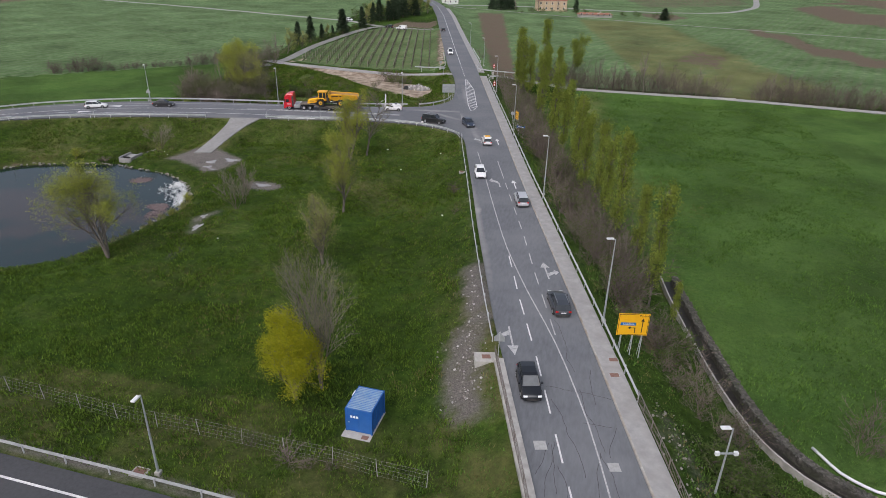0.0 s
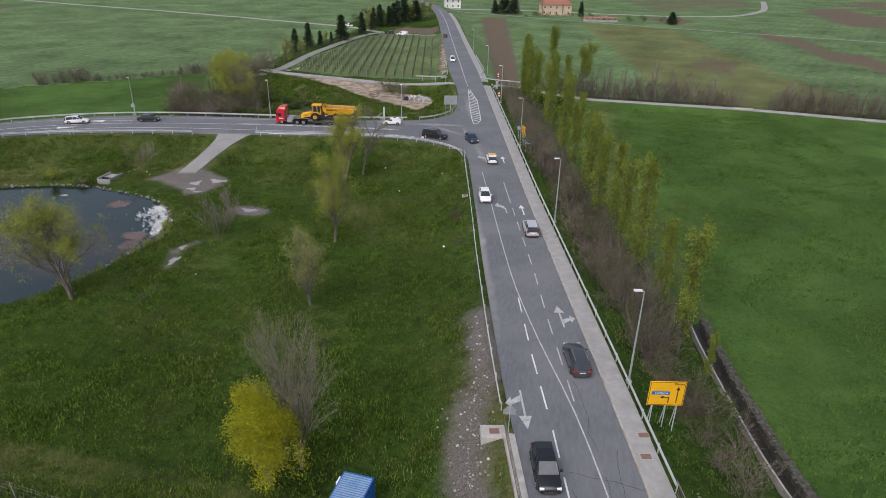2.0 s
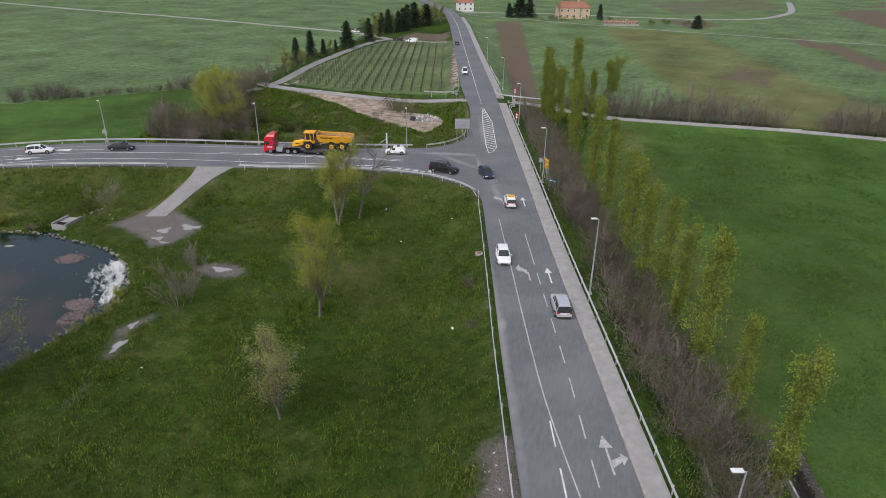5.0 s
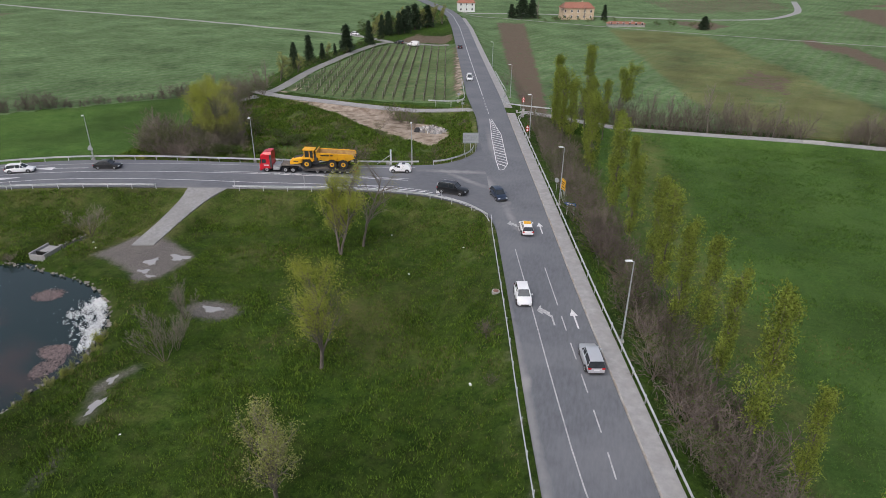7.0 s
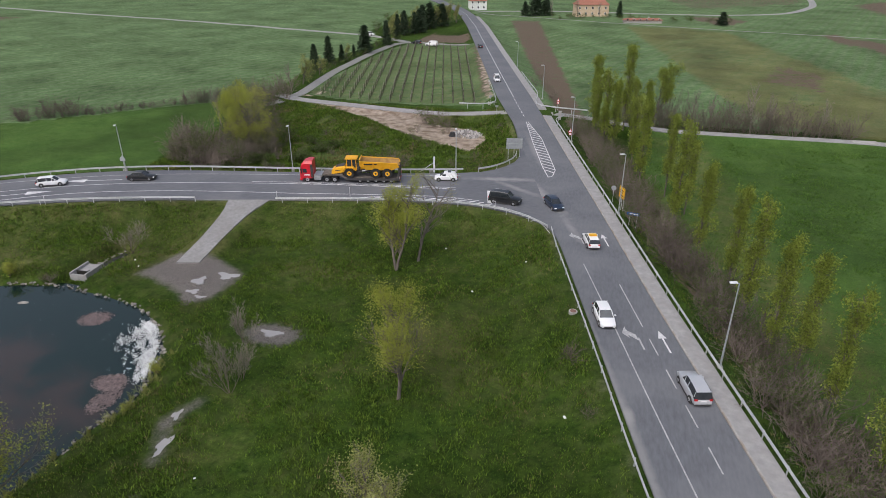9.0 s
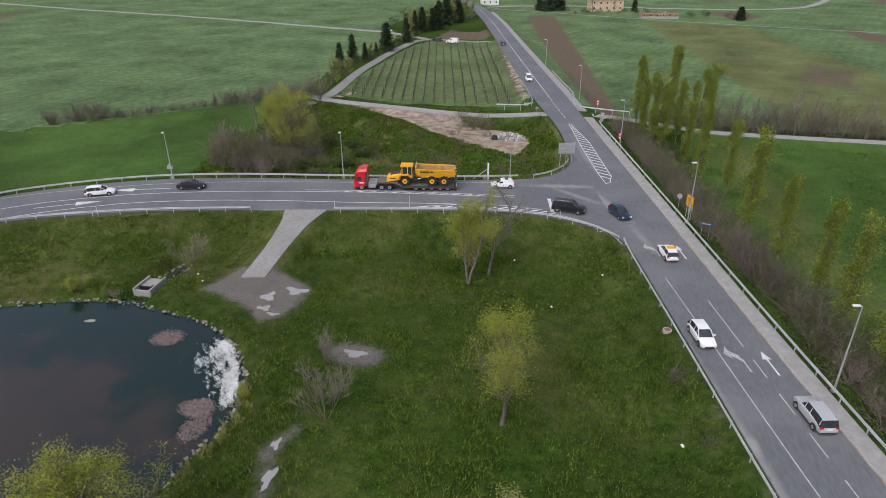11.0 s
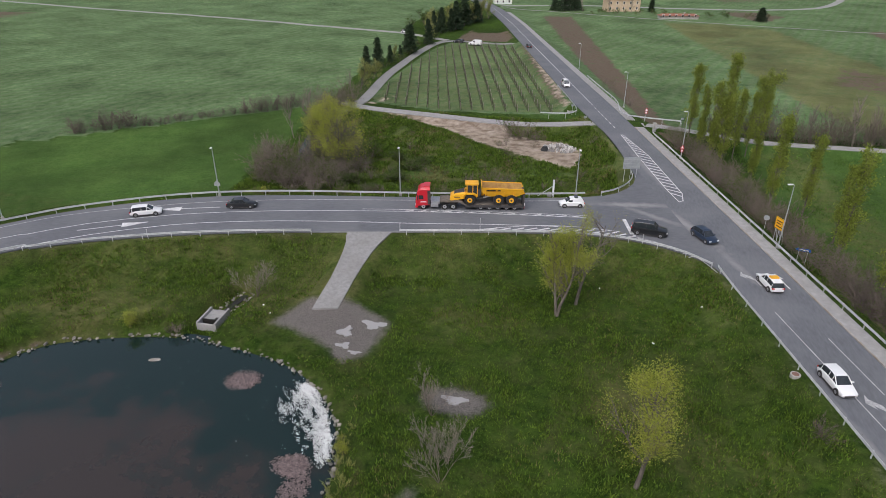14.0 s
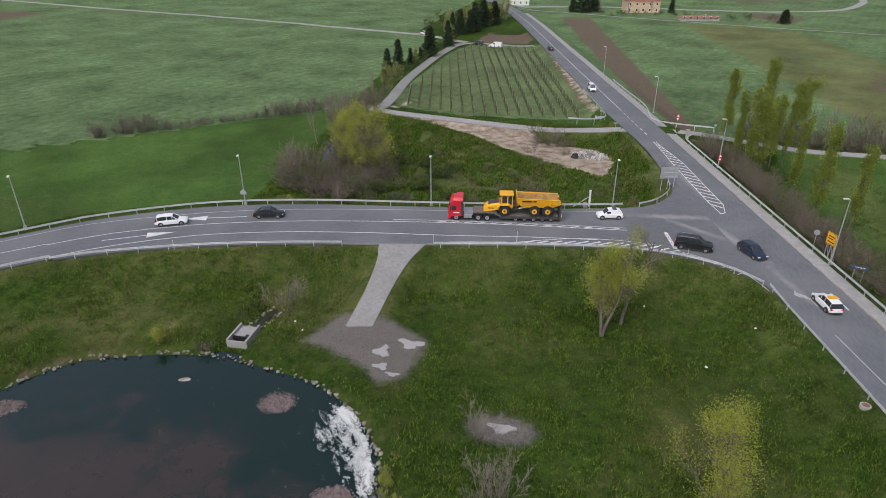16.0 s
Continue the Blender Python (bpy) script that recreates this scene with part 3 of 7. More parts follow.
    at.data.foreach_set("value", arr.astype(np.float32).ravel())

# ---- roads ----
my = [y for y in range(-60, 521, 4)]
road_main = ribbon("road_main", [(left_x(y), y) for y in my], [(kerb_x(y), y) for y in my], 0.0, M_ASPHALT, 0.4)
tagged(road_main, "grey worn asphalt main road with cracks and white lane lines", "road", kind="structure")
road_side = slab("road_side", SIDE_AREA, 0.0, 0.4, M_ASPHALT2)
tagged(road_side, "dark grey asphalt side road joining the main road", "road", kind="structure")
fy = [y for y in range(-60, 177, 4)] + [177.5]
footway = ribbon("pavement", [(kerb_x(y) + 0.16, y) for y in fy], [(kerb_x(y) + 2.0, y) for y in fy], 0.14, M_FOOT, 0.5)
tagged(footway, "pale concrete footway beside the main road", "pavement", kind="structure")
kerb = ribbon("kerb", [(kerb_x(y), y) for y in fy], [(kerb_x(y) + 0.16, y) for y in fy], 0.15, M_KERB, 0.5)
tagged(kerb, "pale stained concrete kerb of the footway", "kerb", kind="structure")
fy2 = [y for y in range(184, 400, 6)]
shoulder = ribbon("pavement_far", [(kerb_x(y) + 0.01, y) for y in fy2], [(kerb_x(y) + 2.0, y) for y in fy2], 0.08, M_FOOT, 0.4)
tagged(shoulder, "pale footway beyond the junction", "pavement", kind="structure")
M_ASPHALT_DARK = material("dark_fresh_asphalt", (0.040, 0.042, 0.046), (0.062, 0.064, 0.070), scale=3.0, rough=0.85, bump=0.15, bump_scale=30, c3=(0.08, 0.08, 0.083), scale3=0.1)
near = strip("road_lower", smooth_line(NEAR_ROAD, 5), 7.0, -2.0, M_ASPHALT_DARK, thick=0.3)
tagged(near, "dark asphalt lower road with white edge line", "road", kind="structure")
strip("edge_line", smooth_line(offset_line(NEAR_ROAD, 1.6), 5), 0.2, -1.992, M_LINE, near)


def drape(name, line, width, mat, lift=0.06, label="", category="path", thick=0.25):
    """A path laid on the ground's sheet."""
    pts = smooth_line(line, 2)
    zs = [hz(*p) + lift for p in pts]
    zs = np.convolve(np.pad(zs, 2, mode="edge"), np.ones(5) / 5, "valid") + 0.02
    ob = strip(name, pts, width, 0, mat, thick=thick, zs=list(zs))
    return tagged(ob, label, category, kind="structure")


def drive_slab():
    ys = [111.6, 110.4, 109, 107, 104, 101, 98, 94.8]
    lx = np.interp(ys, [94.8, 101, 106, 109, 111.2], [-64.75, -64.65, -64.9, -65.4, -66.1])
    rx = np.interp(ys, [94.8, 101, 106, 109.6, 112.7], [-61.6, -61.5, -61.2, -60.5, -59.2])
    L, R = [(x, y - 0.4) for x, y in zip(lx, ys)], [(x, y + 0.3 + (0.9 if y > 110.5 else 0)) for x, y in zip(rx, ys)]
    zs = [float(np.interp(y, [94.8, 111.4], [-2.76, -0.02])) for y in ys]
    ob = ribbon("driveway", L, R, 0, M_PALE, 0.35, zs=zs)
    return tagged(ob, "pale grey asphalt driveway sloping down to a gravel patch", "driveway", kind="structure")


drive_slab()
drape("path_right", PATH_R, 3.0, M_FOOT, label="pale gravel farm track along the hedge")
drape("path_yard", YARD_PATH, 3.4, M_FOOT, lift=0.14, label="pale gravel track past the dirt yard")
drape("path_vineyard", VINE_PATH, 3.2, M_PALE, label="grey asphalt lane beside the vineyard")
drape("path_far", FAR_PATH, 3.6, M_FOOT, label="pale farm road across the far fields")
drape("field_track", [(-88, 433), (-22.7, 406), (39, 385), (131, 360), (260, 330)], 1.3, M_PALE, label="thin pale farm track between the far fields")
drape("road_far", FAR_ROAD, 4.5, M_FOOT, label="pale country road in the distance")

# ---- road markings ----
DASH_LINE = [(24, 9.75), (28.1, 8.79), (38.4, 6.37), (48.6, 3.7), (59.1, 1.2), (66, -0.6)]


def lane_dash(name, ys, xs_of, parent, width=0.14, mat=None):
    a, b = ys
    strip(name, [(xs_of(a), a), (xs_of(b), b)], width, 0.005, mat or M_LINE, parent)


def dash_x(y):
    return float(np.interp(y, [p[0] for p in DASH_LINE], [p[1] for p in DASH_LINE]))


for far in (17.7, 22.9, 28.1, 33.5, 38.4, 43.9, 48.6, 53.9, 59.1):
    lane_dash("lane_dash", (far - 3.0, far), lambda y: dash_x(y) if y > 24 else 9.75 + (24 - y) * 0.245, road_main)
SOLID = smooth_line([(14.8, 15.0), (12.9, 22.6), (11.3, 30.0), (8.1, 40.8), (4.1, 51.3), (0.65, 61.4), (-1.4, 68.7), (-3.75, 77.6), (-6.2, 87.1), (-8.7, 96.6), (-10.0, 101.5)], 3)
strip("solid_lane_line", SOLID, 0.13, 0.005, M_LINE_WORN, road_main, "worn white solid lane line")
RD = [(42.5, 7.9), (55.5, 4.7), (66.4, 2.2), (76.2, -0.3), (96.2, -5.4), (103, -7.1)]
rd_x = lambda y: float(np.interp(y, [p[0] for p in RD], [p[1] for p in RD]))
for k in range(11):
    y0 = 42.5 + 5.05 * k
    lane_dash("divider_dash", (y0, y0 + 2.8), rd_x, road_main, 0.13, M_LINE_WORN)
strip("divider_line", [(rd_x(88.6), 88.6), (rd_x(97), 97)], 0.12, 0.0052, M_LINE_WORN, road_main)
# beyond the junction: a solid centre line
far_centre = [((left_x(y) + kerb_x(y)) / 2 - 0.2, y) for y in range(196, 440, 6)]
strip("centre_line", far_centre, 0.16, 0.005, M_LINE, road_main, "white centre line")
for k in range(6):
    y0 = 176 + k * 3.2
    lane_dash("junction_dash", (y0, y0 + 1.6), lambda y: float(np.interp(y, [172, 196], [-25.6, -31.9])), road_main, 0.16)


def arrow(name, x, y, turn, parent, shaft=3.0, head=1.4, half=0.45, bend=0):
    """A painted lane arrow; bend: -1 with a left hook, +1 with a right hook."""
    bm = B()
    w = 0.09

    def poly(pts):
        top = [bm.verts.new((px, py, 0.006)) for px, py in pts]
        low = [bm.verts.new((px, py, 0.0015)) for px, py in pts]
        bm.faces.new(top)
        bm.faces.new(low[::-1])
        for i in range(len(pts)):
            j = (i + 1) % len(pts)
            bm.faces.new((top[i], low[i], low[j], top[j]))
    if bend == 2:  # straight and right in one
        poly([(-w, 0), (w, 0), (w, shaft), (-w, shaft)])
        poly([(-half, shaft), (half, shaft), (0, shaft + head)])
        poly([(w + 0.02, 0.7), (0.95, 1.35), (0.95, 0.95), (1.5, 1.75), (0.95, 2.3), (0.95, 1.95), (w + 0.02, 1.5)])
    elif bend:
        s = bend
        poly([(-w, 0), (w, 0), (w, shaft * 0.6), (-w, shaft * 0.6)])
        poly([(s * (w + 0.01), shaft * 0.45), (s * 0.9, shaft * 0.75), (s * 0.9, shaft * 0.6), (s * 1.5, shaft * 0.85), (s * 0.9, shaft * 1.2), (s * 0.9, shaft * 1.0), (s * (w + 0.01), shaft * 0.75)])
    else:
        poly([(-w, 0), (w, 0), (w, shaft), (-w, shaft)])
        poly([(-half, shaft), (half, shaft), (0, shaft + head)])
    ob = part(name, bm, M_LINE_WORN if bend else M_LINE, parent)
    ob.matrix_basis = pose(x, y, 0, 0, 0, turn)
    return ob


arrow("lane_arrow", 3.2, 42.9, 194, road_main, 3.4, 1.6, 0.55, 2)
arrow("lane_arrow", 6.5, 54.2, 14, road_main, 2.9, 1.4, 0.55, 2)
arrow("lane_arrow", -3.3, 83.6, 14, road_main, 3.6, 1.0, 0.4, -1)
arrow("lane_arrow", -0.75, 83.6, 14, road_main, 2.6, 1.4, 0.45)
arrow("lane_arrow", -10.2, 107.5, 14, road_main, 3.2, 1.0, 0.4, -1)
arrow("lane_arrow", -6.9, 107.5, 14, road_main, 2.6, 1.4, 0.45)
# hatched island on the main road
HATCH_L = [(-25.5, 171), (-22.2, 154.5), (-18.8, 139.3), (-17.3, 133.9)]
HATCH_R = [(-25.1, 171), (-20.7, 157.8), (-16.4, 138.0), (-16.6, 134.6)]
strip("island_line", HATCH_L, 0.15, 0.005, M_LINE, road_main)
strip("island_line", HATCH_R + [(-17.3, 133.9)], 0.15, 0.0052, M_LINE, road_main)
for k in range(19):
    y = 136.5 + k * 1.75
    xl = float(np.interp(y + 1.2, [133.9, 139.3, 154.5, 171], [-17.3, -18.8, -22.2, -25.5]))
    xr = float(np.interp(y, [134.6, 138.0, 157.8, 171], [-16.6, -16.4, -20.7, -25.1]))
    if xr - xl > 0.5:
        strip("hatch_bar", [(xl + 0.1, y + 1.2), (xr - 0.1, y)], 0.3, 0.006, M_LINE, road_main)
# side road lines
N_LINE = smooth_line([(-32.5, 131.3), (-45.5, 127.9), (-76.1, 121.6), (-91.3, 117.2), (-100.6, 113.0), (-111.0, 107.0), (-118.6, 99.2), (-150, 66)], 4)
M_LINE_C = smooth_line([(-31.8, 124.2), (-53.4, 121.4), (-70.4, 118.2), (-83.0, 115.1), (-94.9, 110.9), (-105.3, 105.2), (-111.3, 100.0), (-115.9, 96.0), (-150, 60)], 4)
S_LINE = smooth_line([(-36, 119.9), (-46, 118.4), (-56.7, 116.3), (-69.1, 114.3), (-81.3, 111.6), (-92.8, 107.6), (-102.4, 101.8), (-107.7, 97.3), (-112.6, 93.0)], 4)
strip("edge_line", N_LINE, 0.15, 0.005, M_LINE_WORN, road_side)
strip("centre_line", M_LINE_C, 0.15, 0.005, M_LINE, road_side)
strip("centre_line", offset_line(M_LINE_C[:9], -0.75), 0.12, 0.005, M_LINE, road_side)
strip("edge_line", S_LINE, 0.17, 0.005, M_LINE, road_side)
for k in range(14):
    p = along(M_LINE_C, 2.0)[k + 1][0]
    strip("hatch_bar", [(p.x - 0.3, p.y + 0.05), (p.x + 0.9, p.y + 0.62)], 0.2, 0.006, M_LINE, road_side)
strip("kerb_lane_band", [(-48.5, 115.9), (-56.5, 114.0)], 0.5, 0.005, M_LINE, road_side)
for k in range(13):
    x = -46 + k * 1.65
    ys = float(np.interp(x, [-47, -44.4, -32.6, -25], [116.3, 116.6, 118.4, 118.0]))
    w = float(np.interp(x, [-47, -40, -30, -24], [1.0, 2.0, 1.9, 0.9]))
    strip("hatch_bar", [(x, ys + 0.15), (x + w * 1.1, ys + 0.15 + w * 0.75)], 0.32, 0.006, M_LINE, road_side)
strip("island_line", smooth_line([(-47.5, 116.2), (-40, 119.3), (-33, 120.4), (-27, 120.0)], 3), 0.14, 0.0055, M_LINE, road_side)
strip("stop_line", [(-26.3, 124.8), (-25.3, 119.5)], 0.55, 0.005, M_LINE, road_side, "broad white stop line")
strip("island_line", smooth_line([(-25.2, 118.9), (-20, 116.6), (-16.8, 113.6), (-15.0, 110)], 2), 0.14, 0.0055, M_LINE_WORN, road_side)
for k in range(9):
    q = along(smooth_line([(-25.2, 118.9), (-20, 116.6), (-16.8, 113.6), (-15.0, 110)], 2), 1.15)[k][0]
    strip("hatch_bar", [(q.x, q.y), (q.x - 0.75, q.y - 0.65)], 0.2, 0.006, M_LINE_WORN, road_side)
arrow("lane_arrow", -89.1, 115.4, 109, road_side, 6.0, 3.9, 0.85)
arrow("lane_arrow", -105.0, 102.8, -59, road_side, 6.0, 3.9, 0.85)

# manholes and patches
M_COVER = material("iron_cover", (0.16, 0.14, 0.13), (0.24, 0.21, 0.19), scale=8, rough=0.7, bump=0.3, bump_scale=30)
M_PATCH = material("patched_concrete", (0.30, 0.30, 0.29), (0.40, 0.40, 0.39), scale=3, rough=0.9)
M_RUST = material("rusty_cover", (0.16, 0.09, 0.07), (0.24, 0.14, 0.11), scale=6, rough=0.85)


def plate(name, x, y, z, sx, sy, turn, mat, label, category):
    t = thing(name, x, y, z, turn, label, category)
    part("frame", box(B(), -sx / 2 - 0.06, sx / 2 + 0.06, -sy / 2 - 0.06, sy / 2 + 0.06, -0.05, 0.006), M_PATCH, t)
    part("lid", box(B(), -sx / 2, sx / 2, -sy / 2, sy / 2, -0.04, 0.014, 0.006), mat, t)
    return t


plate("manhole_cover", 7.7, 26.6, 0, 0.85, 0.85, 14, M_PATCH, "square pale manhole cover set in the asphalt", "manhole")
plate("manhole_cover", 13.25, 25.6, 0, 0.75, 0.75, 14, M_PATCH, "square pale manhole cover set in the asphalt", "manhole")
plate("access_cover", 13.45, 39.4, 0.14, 0.8, 0.55, 14, M_RUST, "rusty red access cover in the footway", "manhole")
plate("access_cover", 13.5, 37.0, 0.14, 0.8, 0.55, 14, M_RUST, "rusty red access cover in the footway", "manhole")

# cracks in the old asphalt
M_CRACK = material("crack_filler", (0.035, 0.035, 0.037), (0.06, 0.06, 0.062), scale=4, rough=0.7)
crack_rs = random.Random(8)
for k, (x, y, ang, length) in enumerate([(9.2, 22, 100, 5), (8.4, 21.5, 95, 6), (11.2, 24, 108, 9), (12.6, 27, 105, 8), (13.0, 26.5, 92, 4), (7.0, 34, -4, 7.0), (12.2, 22, 100, 5),
                                         (10.0, 36.8, 104, 9), (11.9, 32.5, 100, 5), (7.6, 23.5, 80, 4), (10.9, 30, 10, 2.5), (13.9, 22, 110, 5), (10.2, 20, 97, 5)]):
    pts, a = [(x, y)], radians(ang)
    for _ in range(int(length / 0.45)):
        a += crack_rs.uniform(-0.5, 0.5) * 0.7
        a += (radians(ang) - a) * 0.35
        pts.append((pts[-1][0] + 0.45 * math.cos(a), pts[-1][1] + 0.45 * math.sin(a)))
    strip("crack", pts, 0.035, 0.004, M_CRACK, road_main)


# ---- guard rails and parapets ----
def guard_rail(name, line, label, z=0.0, step=4.0, top=0.75, category="guard rail", drop=0.9):
    """A steel W-beam on posts along a line."""
    root = thing(name, 0, 0, 0, 0, label, category)
    pts = smooth_line(line, 2.5)
    prof = [(0.0, top), (0.045, top - 0.03), (0.045, top - 0.09), (0.0, top - 0.13), (0.0, top - 0.18), (0.045, top - 0.22), (0.045, top - 0.28), (0.0, top - 0.31), (-0.02, top - 0.31), (-0.02, top)]
    verts, faces = [], []
    k = len(prof)
    rows_ = [offset_line(pts, a) for a, _ in prof]
    for i in range(len(pts)):
        for j, (_, h) in enumerate(prof):
            verts.append((rows_[j][i][0], rows_[j][i][1], z + h))
    for i in range(len(pts) - 1):
        for j in range(k):
            faces.append((i * k + j, i * k + (j + 1) % k, (i + 1) * k + (j + 1) % k, (i + 1) * k + j))
    faces += [tuple(range(k)), tuple(range((len(pts) - 1) * k, len(pts) * k))[::-1]]
    mesh_object("beam", verts, faces, M_GALV, root, "ribbed galvanised steel beam")
    post_mesh = None
    for p, d in along(offset_line(pts, -0.09), step):
        if post_mesh is None:
            ob = part("post", box(B(), -0.05, 0.05, -0.04, 0.04, -drop, top - 0.04), M_GALV, root)
            post_mesh = ob.data
        else:
            ob = new("post", post_mesh)
            ob.parent = root
        ob.matrix_basis = pose(p.x, p.y, z, 0, 0, math.degrees(math.atan2(d.y, d.x)))
    return root


ys = [40, 50, 60, 70, 80, 90, 100, 106]
left_rail = guard_rail("guard_rail", [(left_x(y) - 0.75, y) for y in ys] + [(-14.9, 110.9)], "galvanised steel guard rail beside the grassy bank")
guard_rail("guard_rail", [(-15.6, 111.3), (-19.0, 115.0)][:1] + [tuple(p + np.array((0.0, -0.75))) for p in offset_line(SIDE_S, 0.0) if -58.5 < p[0] < -17], "galvanised steel guard rail curving along the side road")
guard_rail("guard_rail", [tuple(p + np.array((0.0, -0.55))) for p in SIDE_S if -148 < p[0] < -67.5], "galvanised steel guard rail along the side road")
guard_rail("guard_rail", [tuple(p + np.array((0.15, 0.55))) for p in reversed(SIDE_N) if p[0] < -31], "galvanised steel guard rail along the far edge of the side road")
guard_rail("guard_rail", [tuple(p + np.array((-0.55, 0.0))) for p in reversed(SIDE_N[6:]) if p[0] > -31.5], "galvanised steel guard rail round the junction corner")
guard_rail("guard_rail", [(kerb_x(y) + 2.12, y) for y in [34, 45, 60, 75, 90, 105, 120, 135, 150, 165, 172]] + [(-18.2, 174.5), (-17.4, 176)], "pale steel guard rail along the footway edge", 0.1)
guard_rail("guard_rail", [(-12, 183.0), (-21, 184.8), (-25.0, 188), (kerb_x(200) + 2.1, 200), (kerb_x(215) + 2.1, 215), (kerb_x(230) + 2.1, 230)], "galvanised steel guard rail bending into the farm track", 0.0)
guard_rail("guard_rail", [(left_x(215) - 0.6, 215), (left_x(200) - 0.6, 200), (-35.5, 188), (-38.5, 184.5), (-44, 184)], "galvanised steel guard rail at the track's mouth", -0.1)
guard_rail("guard_rail", offset_line([p for p in NEAR_ROAD if p[0] < 5], 4.2), "galvanised steel guard rail beside the lower road", -2.1)


M_RAILING = material("dull_rusty_railing", (0.13, 0.115, 0.105), (0.24, 0.22, 0.205), scale=4, rough=0.7, c3=(0.12, 0.07, 0.05), scale3=0.9, mix3=0.6)


def parapet(name, xs_of, y0, y1, inner, label):
    """A concrete bridge edge with a steel railing on it."""
    root = thing(name, 0, 0, 0, 0, label, "parapet")
    yy = np.arange(y0, y1 + 0.1, 3.0)
    if inner < 0:
        ribbon("edge_beam", [(xs_of(y) - 0.95, y) for y in yy], [(xs_of(y) - 0.02, y) for y in yy], 0.2, M_CONC, 1.1, root, "pale weathered concrete edge beam")
    off = -0.75 if inner < 0 else 2.1
    for zz in (0.25, 1.12):
        cyl_line = [(xs_of(y) + off, y) for y in yy]
        strip("rail", cyl_line, 0.06, zz, M_RAILING, root, thick=0.05)
    bars = B()
    for y in np.arange(y0 + 0.2, y1, 0.22):
        x = xs_of(y) + off
        box(bars, x - 0.011, x + 0.011, y - 0.011, y + 0.011, 0.24, 1.09)
    part("lattice", bars, M_RAILING, root, "thin upright bars")
    pm = None
    for y in np.arange(y0 + 0.3, y1, 2.0):
        if pm is None:
            ob = part("post", box(B(), -0.035, 0.035, -0.035, 0.035, 0.1, 1.12), M_RAILING, root)
            pm = ob.data
        else:
            ob = new("post", pm)
            ob.parent = root
        ob.matrix_basis = pose(xs_of(y) + off, y, 0, 0, 0, 14)
    return root


parapet("bridge_parapet", left_x, 4, 38, -1, "pale concrete bridge parapet with steel railing")
parapet("bridge_railing", kerb_x, 4, 34, 1, "steel railing along the bridge footway")


# ---- lamps and signs ----
def street_lamp(x, y, z, h, turn, arm=0.9, group="street lamps"):
    root = thing("street_lamp", x, y, z, turn, "grey steel street lamp with a flat pale head", "street lamp", group)
    part("base_plate", box(B(), -0.22, 0.22, -0.22, 0.22, -0.4, 0.10, 0.02), M_CONC, root)
    part("pole", cyl(B(), (0, 0, 0), (0, 0, h), 0.105, 0.05, 10), M_POLE, root)
    bm = cyl(B(), (0, 0, h - 0.03), (arm * 0.35, 0, h + 0.06), 0.045, 0.04, 8)
    part("arm", bm, M_POLE, root)
    part("lamp_head", box(B(), arm * 0.2, arm, -0.17, 0.17, h + 0.02, h + 0.15, 0.05), M_LAMP, root, "pale flat lamp head")
    return root


M_LAMP = material("lamp_head_paint", (0.60, 0.62, 0.63), (0.72, 0.73, 0.74), scale=3, rough=0.4)
for x, y, z, h, turn in ((12.6, 46.6, 0.0, 9.2, 194), (3.7, 82.4, 0.0, 9.2, 194), (-5.5, 119.9, 0.0, 9.2, 194), (-14.6, 157.5, 0.0, 9.0, 194),
                         (-91.8, 119.9, 0.2, 8.1, -70), (-62.6, 127.2, 0.0, 8.1, -80), (-33.9, 134.0, 0.0, 7.6, -80), (-119.6, 104.3, 0.0, 8.0, -50),
                         (-20.4, 18.8, -1.9, 7.3, -90), (-24.2, 196, 0.0, 8.5, 194), (-36.6, 240, -0.3, 8.5, 194)):
    street_lamp(x, y, z, h, turn)
mast = street_lamp(20.6, 25.9, -2.6, 7.6, 194, group="masts")
tagged(mast, "grey steel lamp mast with sensor boxes on a cross arm", "street lamp")
part("cross_arm", box(B(), -0.75, 0.75, -0.05, 0.05, 5.3, 5.4), M_POLE, mast)
part("sensor_box", box(B(), -0.85, -0.55, -0.12, 0.12, 5.2, 5.5, 0.03), M_LAMP, mast)
part("sensor_box", box(B(), 0.5, 0.8, -0.12, 0.12, 5.2, 5.5, 0.03), M_LAMP, mast)

M_YELLOW = material("yellow_sign_face", (0.78, 0.40, 0.010), (0.84, 0.45, 0.015), scale=1.5, rough=0.45)
M_BLACK = material("black_paint", (0.012, 0.012, 0.013), (0.025, 0.025, 0.026), scale=5, rough=0.5)
M_BLUE = material("blue_sign_face", (0.015, 0.10, 0.38), (0.02, 0.13, 0.45), scale=2, rough=0.4)
M_WHITE = material("white_sign_face", (0.74, 0.74, 0.74), (0.82, 0.82, 0.82), scale=2, rough=0.45)
M_RED = material("red_sign_face", (0.50, 0.02, 0.02), (0.58, 0.03, 0.03), scale=2, rough=0.45)
M_ALU = material("sign_back_aluminium", (0.36, 0.38, 0.39), (0.46, 0.48, 0.49), scale=2, rough=0.45, metal=0.5)


def loft_tube(line, sideways, radius, sides=8):
    """A bent tube along a line; sideways: the level direction across it at each point."""
    bm = B()
    rings = []
    for (x, y, z), d in zip(line, sideways):
        ux, uy = d[0] / radius, d[1] / radius
        rings.append([bm.verts.new((x + ux * radius * math.cos(a), y + uy * radius * math.cos(a), z + radius * math.sin(a))) for a in [2 * math.pi * i / sides for i in range(sides)]])
    for a, b in zip(rings, rings[1:]):
        for i in range(sides):
            bm.faces.new((a[i], a[(i + 1) % sides], b[(i + 1) % sides], b[i]))
    bm.faces.new(rings[0][::-1])
    bm.faces.new(rings[-1])
    return bm


